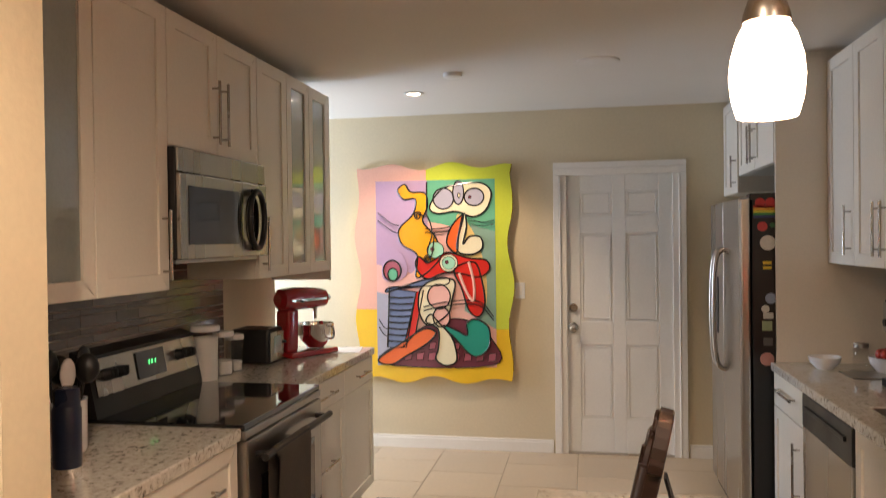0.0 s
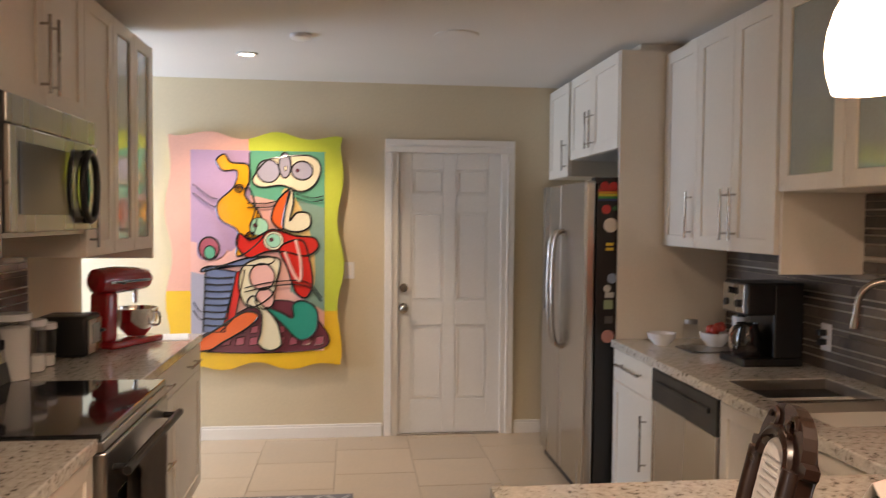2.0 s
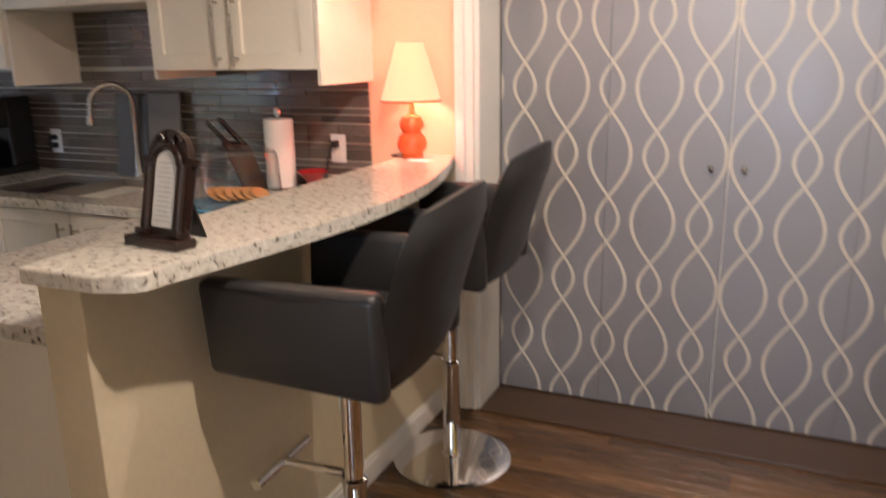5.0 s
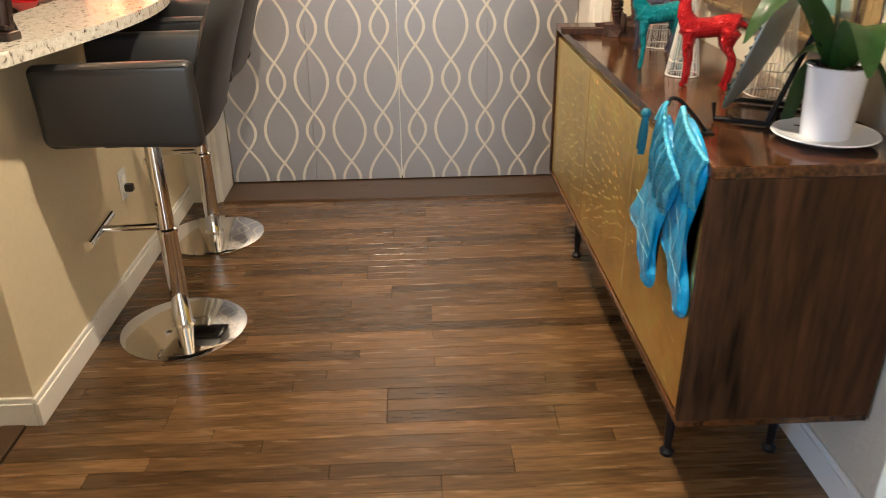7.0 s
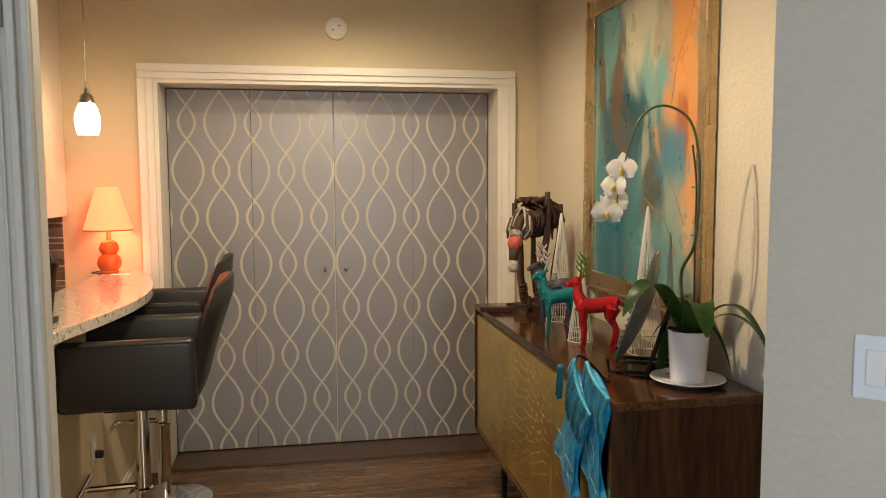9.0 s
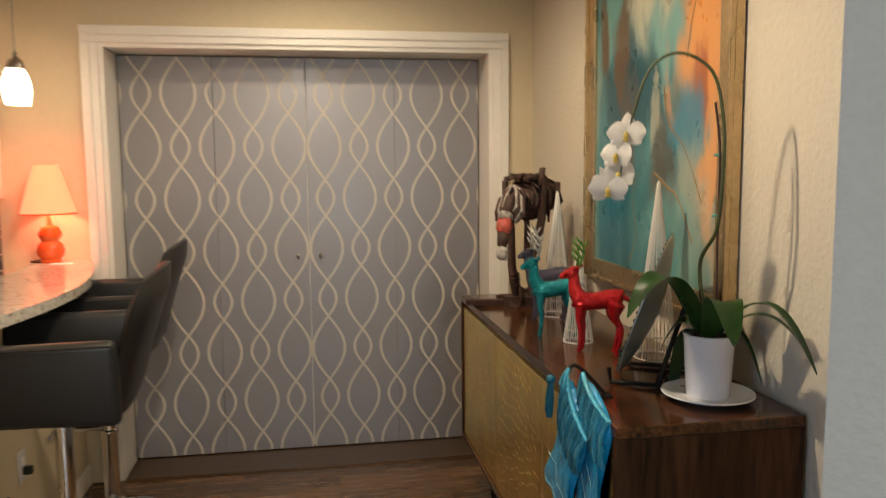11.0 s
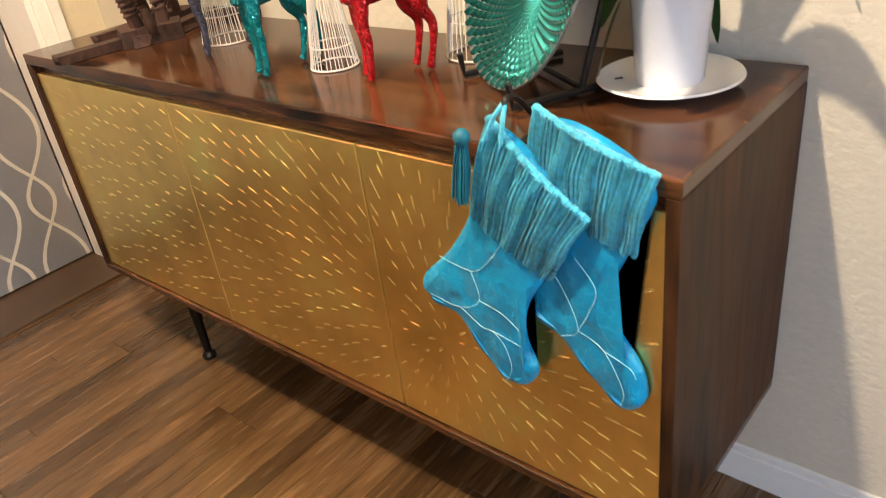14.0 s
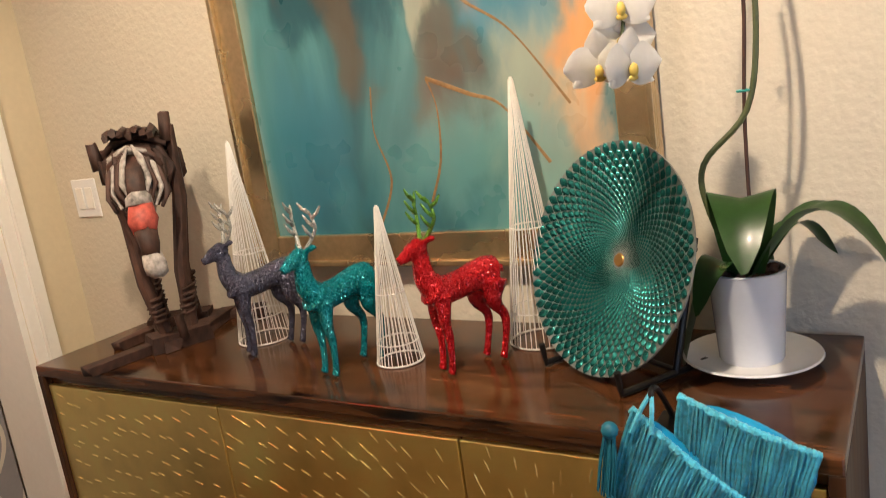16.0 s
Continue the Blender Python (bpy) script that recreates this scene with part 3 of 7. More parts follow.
RF = 1.79
base_unit(1, 4.19, 4.735, RF, [("slab", 4.19, 4.735, 0.70, 0.87), ("door", 4.19, 4.735, 0.10, 0.70)], [((4.30, 0.80), (4.62, 0.80)), ((4.26, 0.35), (4.26, 0.62))])
base_unit(1, 2.56, 3.53, RF, [("door", 3.06, 3.53, 0.10, 0.87), ("door", 2.60, 3.06, 0.10, 0.87)], [((3.10, 0.58), (3.10, 0.83)), ((3.02, 0.58), (3.02, 0.83))], "white base cabinet under the sink")
BF = -0.385
base_unit(-1, 1.845, 3.04, BF, [("drawer", 1.845, 2.44, 0.48, 0.87), ("drawer", 2.44, 3.04, 0.48, 0.87), ("drawer", 1.845, 2.44, 0.10, 0.48), ("drawer", 2.44, 3.04, 0.10, 0.48)], [((1.98, 0.755), (2.28, 0.755)), ((2.58, 0.755), (2.88, 0.755)), ((2.58, 0.40), (2.88, 0.40))], "white drawer cabinet beside the cooker")
BF2 = -0.47
base_unit(-1, 3.83, 5.05, BF2, [("slab", 3.83, 4.50, 0.73, 0.87), ("drawer", 3.83, 4.50, 0.10, 0.73), ("slab", 4.50, 5.05, 0.73, 0.87), ("door", 4.50, 5.05, 0.10, 0.73)], [((4.02, 0.80), (4.30, 0.80)), ((4.02, 0.45), (4.30, 0.45)), ((4.68, 0.80), (4.90, 0.80))], "white drawer cabinet under the stand mixer")

# peninsula cabinet, worktops and bar
pen = (1.30, 2.20, 0)
th = thing("peninsula_cabinet", pen, "white painted cabinet under the peninsula worktop", "cabinet", "kitchen base cabinets")
part("body", box(0.735, 1.785, 1.842, 2.50, 0.0, 0.875, 0.003), cabinet_paint, th, at=pen)


def worktop(name, outline, z, label, thick=0.035):
    bm = slab([(x, y, z - thick) for x, y in outline], (0, 0, thick), bevel=0.006)
    return tagged(part(name, bm, granite), label, "worktop")


worktop("worktop", [(WESTK, 1.842), (-0.355, 1.842), (-0.355, 3.048), (WESTK, 3.048)], 0.915, "polished speckled granite worktop beside the cooker", 0.04)
worktop("worktop", [(WESTK, 3.822), (-0.445, 3.822), (-0.445, 5.075), (WESTK, 5.075)], 0.915, "polished speckled granite worktop under the mixer", 0.04)
# the sink run is cut round the bowl
SX0, SX1, SY0, SY1 = 1.87, 2.30, 2.98, 3.68
xs, ys = [0.70, 1.755, SX0, SX1, EAST], [1.842, 2.555, SY0, SY1, 4.733]
bm = bmesh.new()
grid = {(i, j): bm.verts.new((x, y, 0.876)) for i, x in enumerate(xs) for j, y in enumerate(ys)}
cells = [bm.faces.new((grid[i, j], grid[i + 1, j], grid[i + 1, j + 1], grid[i, j + 1])) for j in range(4) for i in range(4) if (j == 0 or i > 0) and (i, j) != (2, 2)]
for v in [v for v in bm.verts if not v.link_faces]:
    bm.verts.remove(v)
made = bmesh.ops.extrude_face_region(bm, geom=cells)["geom"]
bmesh.ops.translate(bm, verts=[v for v in made if isinstance(v, bmesh.types.BMVert)], vec=(0, 0, 0.039))
rim = [e for e in bm.edges if all(v.co.z > 0.9 for v in e.verts) and len([f for f in e.link_faces if abs(f.normal.z) < 0.5]) == 1]
bmesh.ops.bevel(bm, geom=rim, offset=0.005, segments=2, affect="EDGES", profile=0.5)
tagged(part("worktop", bm, granite), "polished speckled granite worktop round the sink and peninsula", "worktop")
outline = [(0.645, 1.85), (0.65, 1.66)]
outline += [(0.668 + 0.045 * (1 - math.cos(a)), 1.62 - 0.05 * math.sin(a)) for a in (0.3, 0.8, 1.3)]
outline += [(0.75 + 1.64 * t, 1.565 + 0.09 * t - 0.145 * math.sin(math.pi * t)) for t in [k / 18 for k in range(19)]]
outline += [(EAST - 0.002, 1.66), (EAST - 0.002, 1.85)]
tagged(part("breakfast_bar", slab([(x, y, 1.036) for x, y in outline], (0, 0, 0.036), bevel=0.008), granite), "bowed speckled granite breakfast bar on the half wall", "breakfast bar")

# sink and tap
sk = (2.09, 3.33, 0.90)
th = thing("sink", sk, "stainless steel double sink with dark rim", "sink")
for a, b in ((SY0, 3.30), (3.33, SY1)):
    bm = bmesh.new()
    t = 0.004
    for x0, x1, y0, y1, z0, z1 in ((SX0, SX1, a, b, 0.70, 0.704), (SX0, SX0 + t, a, b, 0.704, 0.912), (SX1 - t, SX1, a, b, 0.704, 0.912), (SX0 + t, SX1 - t, a, a + t, 0.704, 0.912), (SX0 + t, SX1 - t, b - t, b, 0.704, 0.912)):
        box(x0, x1, y0, y1, z0, z1, 0, bm)
    part("bowl", bm, dark_steel, th, at=sk)
part("divider", box(SX0, SX1, 3.30, 3.33, 0.86, 0.908, 0.005), steel, th, at=sk)
tp = (2.335, 3.235, 0.915)
th = thing("kitchen_tap", tp, "tall brushed steel gooseneck kitchen tap", "tap", turn=-33)
part("base", lathe([(0, 0), (0.028, 0), (0.028, 0.01), (0.02, 0.03), (0.018, 0.1), (0, 0.1)]), nickel, th, smooth=True)
arc = [(0, 0, 0.09), (0, 0, 0.32)] + [(-0.09 + 0.09 * math.cos(a), 0.0, 0.34 + 0.09 * math.sin(a)) for a in [k * math.pi / 12 for k in range(13)]] + [(-0.185, 0, 0.29)]
part("spout", tube(arc, 0.013, 12), nickel, th, smooth=True)
part("spray_head", cyl((-0.185, 0, 0.292), (-0.188, 0, 0.255), 0.016, 0.018, 14), nickel, th, smooth=True)
part("lever", cyl((0, 0.015, 0.07), (0.0, 0.07, 0.10), 0.006, 0.005, 10), nickel, th, smooth=True)

# dishwasher
dw = (2.1, 3.86, 0)
th = thing("dishwasher", dw, "stainless steel dishwasher with black control strip", "dishwasher")
part("body", box(1.80, 2.38, 3.535, 4.185, 0.02, 0.872), black_plastic, th, at=dw)
part("door", box(1.765, 1.80, 3.537, 4.183, 0.11, 0.72, 0.004), steel, th, at=dw)
bm = box(1.762, 1.80, 3.537, 4.183, 0.722, 0.868, 0.005)
box(1.752, 1.764, 3.60, 4.12, 0.80, 0.82, 0.004, bm)
part("control_panel", bm, black_plastic, th, "black control strip with grip", at=dw)

# refrigerator
fr = (2.0, 5.18, 0)
FX = 1.615
th = thing("refrigerator", fr, "side-by-side stainless steel refrigerator with black sides and magnets", "refrigerator")
part("body", box(FX + 0.06, 2.38, 4.765, 5.70, 0.02, 1.75, 0.006), black_plastic, th, at=fr)
for a, b in ((4.765, 5.265), (5.272, 5.70)):
    part("door", box(FX, FX + 0.055, a, b, 0.06, 1.765, 0.014, seg=3), steel, th, "brushed steel door", at=fr)
part("grille", box(FX + 0.03, FX + 0.07, 4.77, 5.695, 0.005, 0.055), black_plastic, th, at=fr)
for y in (5.225, 5.315):
    pts = spline([(FX + 0.004, y, 1.49), (FX - 0.045, y, 1.43), (FX - 0.06, y, 1.14), (FX - 0.045, y, 0.85), (FX + 0.004, y, 0.79)], 6)
    part("handle", tube(pts, 0.014, 10), steel, th, "curved steel handle", at=fr, smooth=True)
part("dispenser", box(FX - 0.004, FX + 0.01, 5.42, 5.62, 0.98, 1.32, 0.004), black_plastic, th, "black water dispenser", at=fr)
part("hinge_cover", box(FX + 0.05, FX + 0.20, 4.77, 4.85, 1.75, 1.785, 0.006), black_plastic, th, at=fr)
SIDE = 4.765


def magnet(name, x, z, w, h, colour, label, round_=False):
    m = material("magnet_" + name, colour, 0.5, vary=0.1)
    if round_:
        bm = cyl((x, SIDE - 0.003, z), (x, SIDE + 0.001, z), w / 2, seg=24)
    else:
        bm = box(x - w / 2, x + w / 2, SIDE - 0.003, SIDE + 0.001, z - h / 2, z + h / 2, 0.001)
    return tagged(part("fridge_magnet", bm, m), label, "magnet", "magnets on the refrigerator")


magnet("red_a", 1.715, 1.735, 0.05, 0.05, (0.55, 0.03, 0.03), "round red fridge magnet", True)
magnet("red_b", 1.765, 1.735, 0.05, 0.05, (0.55, 0.03, 0.03), "round red fridge magnet", True)
for k, c in enumerate(((0.6, 0.05, 0.03), (0.75, 0.35, 0.03), (0.7, 0.6, 0.05), (0.05, 0.3, 0.08), (0.03, 0.05, 0.16))):
    magnet("band%d" % k, 1.738, 1.715 - 0.013 * k, 0.112, 0.012, c, "strip of a rainbow striped fridge magnet")
magnet("stop", 1.726, 1.612, 0.05, 0.055, (0.6, 0.06, 0.06), "round red and white fridge magnet", True)
magnet("leaf", 1.775, 1.618, 0.026, 0.05, (0.04, 0.16, 0.06), "small green fridge magnet", True)
magnet("white", 1.752, 1.527, 0.078, 0.08, (0.75, 0.72, 0.66), "round white fridge magnet", True)
magnet("yellow", 1.748, 1.424, 0.042, 0.016, (0.75, 0.55, 0.05), "yellow bar fridge magnet")
magnet("yellow_low", 1.748, 1.398, 0.042, 0.016, (0.75, 0.55, 0.05), "yellow bar fridge magnet")
magnet("blue", 1.765, 1.240, 0.055, 0.07, (0.28, 0.36, 0.52), "blue and white round fridge magnet", True)
magnet("bird", 1.738, 1.185, 0.040, 0.07, (0.62, 0.62, 0.58), "pale shaped fridge magnet", True)
magnet("bird_wing", 1.752, 1.150, 0.05, 0.03, (0.55, 0.56, 0.54), "pale shaped fridge magnet")
magnet("green", 1.746, 1.098, 0.05, 0.05, (0.30, 0.38, 0.22), "small green and white picture magnet")
magnet("grey", 1.750, 1.015, 0.045, 0.04, (0.10, 0.10, 0.10), "small dark picture magnet")
magnet("pink", 1.745, 0.925, 0.07, 0.05, (0.50, 0.25, 0.23), "pink oval fridge magnet", True)

# cooker
ck = (-0.7, 3.435, 0)
th = thing("cooker", ck, "black and steel electric cooker with glass top", "cooker")
part("body", box(WESTK + 0.02, -0.385, 3.052, 3.818, 0.02, 0.90, 0.003), black_plastic, th, at=ck)
part("cooktop", box(WESTK + 0.03, -0.345, 3.05, 3.82, 0.902, 0.925, 0.005), black_glass, th, "glossy black glass cooktop", at=ck)
bm = slab([(WESTK + 0.01, 3.05, 0.926), (WESTK + 0.12, 3.05, 0.926), (WESTK + 0.075, 3.05, 1.15), (WESTK + 0.01, 3.05, 1.17)], (0, 0.77, 0))
guard = part("backguard", bm, black_plastic, th, "black back panel with controls", at=ck)
lean = Vector((-0.045, 0, 0.224)).normalized()
bm = slab([(WESTK + 0.109, 3.07, 1.0), (WESTK + 0.084, 3.07, 1.135), (WESTK + 0.088, 3.07, 1.139), (WESTK + 0.113, 3.07, 1.004)], (0, 0.73, 0))
part("fascia", bm, steel, guard, "brushed steel control fascia", at=ck)
bm = slab([(WESTK + 0.111, 3.33, 1.02), (WESTK + 0.092, 3.33, 1.125), (WESTK + 0.096, 3.33, 1.128), (WESTK + 0.115, 3.33, 1.023)], (0, 0.2, 0))
part("display", bm, black_glass, guard, "dark display with green digits", at=ck)
green = glow("green_digits", (0.1, 0.9, 0.25), 0.8)
for k, y in enumerate((3.405, 3.425, 3.45)):
    bm = box(WESTK + 0.1065, WESTK + 0.109, y, y + 0.008, 1.072, 1.09)
    part("digit", bm, green, guard, at=ck)
for y in (3.14, 3.21, 3.64, 3.71):
    bm = cyl((WESTK + 0.10, y, 1.075), (WESTK + 0.135, y, 1.082), 0.024, 0.02, 18)
    box(WESTK + 0.13, WESTK + 0.145, y - 0.005, y + 0.005, 1.065, 1.10, 0.002, bm)
    part("knob", bm, black_plastic, guard, at=ck, smooth=True)
part("trim_strip", box(-0.362, -0.34, 3.052, 3.818, 0.872, 0.902, 0.004), dark_steel, th, at=ck)
odoor = part("oven_door", box(-0.383, -0.335, 3.06, 3.81, 0.24, 0.868, 0.008), dark_steel, th, at=ck)
part("window", box(-0.334, -0.331, 3.16, 3.71, 0.36, 0.72, 0.001), black_glass, odoor, "dark oven window", at=ck)
bm = cyl((-0.285, 3.09, 0.805), (-0.285, 3.78, 0.805), 0.014, seg=14)
for y in (3.13, 3.74):
    cyl((-0.335, y, 0.805), (-0.285, y, 0.805), 0.011, seg=10, bm=bm)
part("handle", bm, black_plastic, odoor, "black oven door handle", at=ck, smooth=True)
drw = part("drawer", box(-0.383, -0.34, 3.06, 3.81, 0.05, 0.235, 0.006), dark_steel, th, at=ck)
bm = cyl((-0.305, 3.12, 0.19), (-0.305, 3.75, 0.19), 0.011, seg=12)
for y in (3.17, 3.70):
    cyl((-0.34, y, 0.19), (-0.305, y, 0.19), 0.009, seg=8, bm=bm)
part("handle", bm, black_plastic, drw, at=ck, smooth=True)
# towel over the oven handle
towel_cloth = material("towel_cloth", (0.15, 0.128, 0.108), 0.95, vary=0.2, fine=220, bump=0.4, dist=0.003)
bm = bmesh.new()
prof = [(-0.268, 0.34), (-0.267, 0.60), (-0.267, 0.79), (-0.275, 0.818), (-0.286, 0.823), (-0.300, 0.815), (-0.304, 0.79), (-0.306, 0.50)]
rows = []
for k in range(15):
    y = 3.16 + 0.34 * k / 14
    w = 0.006 * math.sin(k * 1.3)
    rows.append([bm.verts.new((x + w * (1 - min(1, abs(z - 0.8) < 0.05)), y + 0.02 * (0.8 - z) * math.sin(k * 0.4), z)) for x, z in prof])
for a, b in zip(rows, rows[1:]):
    for k in range(len(prof) - 1):
        bm.faces.new((a[k], a[k + 1], b[k + 1], b[k]))
bmesh.ops.solidify(bm, geom=bm.faces[:], thickness=0.004)
tagged(part("tea_towel", bm, towel_cloth, smooth=True), "dark grey-brown tea towel hanging over the oven handle", "towel")

# microwave
mw = (-0.82, 3.51, 1.50)
MF = -0.635
th = thing("microwave", mw, "stainless steel over-range microwave with oval black handle", "microwave")
part("body", box(WESTK + 0.005, MF, 3.128, 3.898, 1.50, 1.915, 0.004), black_plastic, th, at=mw)
part("vent_strip", box(MF, MF + 0.012, 3.13, 3.896, 1.825, 1.912, 0.004), steel, th, at=mw)
mdoor = part("door", box(MF, MF + 0.02, 3.13, 3.896, 1.502, 1.82, 0.005), steel, th, at=mw)
part("window", box(MF + 0.02, MF + 0.023, 3.185, 3.60, 1.555, 1.775, 0.001), black_glass, mdoor, "dark mirror-like window", at=mw)
pts = [(MF + 0.045, 3.735 + 0.075 * math.cos(a), 1.66 + 0.125 * math.sin(a)) for a in [2 * math.pi * k / 28 for k in range(28)]]
bm = tube(pts, 0.013, 10, closed=True)
for s in (-1, 1):
    cyl((MF + 0.02, 3.735, 1.66 + s * 0.125), (MF + 0.045, 3.735, 1.66 + s * 0.125), 0.010, seg=10, bm=bm)
part("handle", bm, black_plastic, mdoor, "oval black handle", at=mw, smooth=True)
bm = cyl((MF + 0.019, 3.735, 1.66), (MF + 0.024, 3.735, 1.66), 0.09, seg=32)
bmesh.ops.scale(bm, vec=(1, 0.75, 1.25), space=Matrix.Translation((0, -3.735, -1.66)), verts=bm.verts)
part("keypad", bm, black_glass, mdoor, "dark oval keypad", at=mw)
part("underside", box(WESTK + 0.05, MF - 0.02, 3.16, 3.87, 1.485, 1.499), dark_steel, th, at=mw)

# ---- sideboard ----
SB = (1.06, -0.22, 0)
X0, X1, Y0, Y1, Z0, Z1 = 0.19, 1.935, -0.435, 0.012, 0.285, 0.918
side = thing("sideboard", SB, "walnut sideboard with three hammered brass doors on black legs", "sideboard")
part("top", box(X0, X1, Y0, Y1, Z1 - 0.026, Z1, 0.003), walnut, side, "polished walnut top", at=SB)
part("bottom", box(X0, X1, Y0, Y1, Z0, Z0 + 0.018, 0.002), walnut, side, at=SB)
part("end_panel", box(X0, X0 + 0.02, Y0, Y1, Z0 + 0.018, Z1 - 0.026, 0.001), walnut_end, side, at=SB)
part("end_panel", box(X1 - 0.02, X1, Y0, Y1, Z0 + 0.018, Z1 - 0.026, 0.001), walnut_end, side, at=SB)
part("carcass", box(X0 + 0.021, X1 - 0.021, Y0 + 0.01, Y1 - 0.03, Z0 + 0.019, Z1 - 0.027), gap_dark, side, at=SB)
part("rail", box(X0 + 0.021, X1 - 0.021, Y1 - 0.045, Y1 - 0.02, Z1 - 0.055, Z1 - 0.027), walnut, side, at=SB)
DZ0, DZ1, DY = Z0 + 0.021, Z1 - 0.05, Y1 - 0.026
star = Vector((0.604, 0.523))
splits = [(0.212, 0.752), (0.756, 1.321), (1.325, 1.912)]
rnd = random.Random(4)
for a, b in splits:
    d = part("door", box(a, b, DY, DY + 0.018, DZ0, DZ1, 0.002), brass, side, "brass door with hammered rays", at=SB)
    bm = bmesh.new()
    ring = 0.035
    while ring < 1.35:
        n = max(8, int(2 * math.pi * ring / (0.036 + 0.014 * min(1, ring))))
        o = rnd.random() * 6.28
        for k in range(n):
            an = o + 2 * math.pi * k / n + rnd.uniform(-0.25, 0.25) / n * 6
            r = ring + rnd.uniform(-0.012, 0.012)
            c = star + Vector((math.cos(an), math.sin(an))) * r
            ln, wd = rnd.uniform(0.006, 0.011) + 0.006 * min(1, ring / 0.3), rnd.uniform(0.0018, 0.0028)
            if not (a + 0.012 < c.x < b - 0.012 and DZ0 + 0.012 < c.y < DZ1 - 0.012):
                continue
            u = Vector((math.cos(an + rnd.uniform(-0.12, 0.12)), math.sin(an)))
            u.normalize()
            v = Vector((-u.y, u.x))
            face = DY + 0.0183
            q = [bm.verts.new((c.x + p.x, face, c.y + p.y)) for p in (u * ln, (u * 0.4 * ln + v * wd), (u * -0.4 * ln + v * wd), u * -ln, (u * -0.4 * ln - v * wd), (u * 0.4 * ln - v * wd))]
            t = [bm.verts.new((c.x + p.x, face + 0.0013, c.y + p.y)) for p in (u * ln * 0.45, u * ln * -0.45)]
            for f in ((q[0], q[1], t[0]), (q[1], q[2], t[1], t[0]), (q[2], q[3], t[1]), (q[3], q[4], t[1]), (q[4], q[5], t[0], t[1]), (q[5], q[0], t[0])):
                bm.faces.new(f)
        ring += 0.040
    part("hammered_pattern", bm, brass, d, "raised hammered dashes", at=SB, kind="stuff", smooth=True)
for x in (0.435, 1.675):
    for y in (-0.075, -0.36):
        leg = part("leg", cyl((x, y, Z0), (x, y, 0.022), 0.02, 0.011, 16), black_metal, side, "tapered black metal leg", at=SB, smooth=True)
        part("foot", lathe([(0, 0.0), (0.019, 0.0), (0.021, 0.012), (0.012, 0.022), (0, 0.022)], 16, (x, y, 0)), black_metal, leg, at=SB, smooth=True)


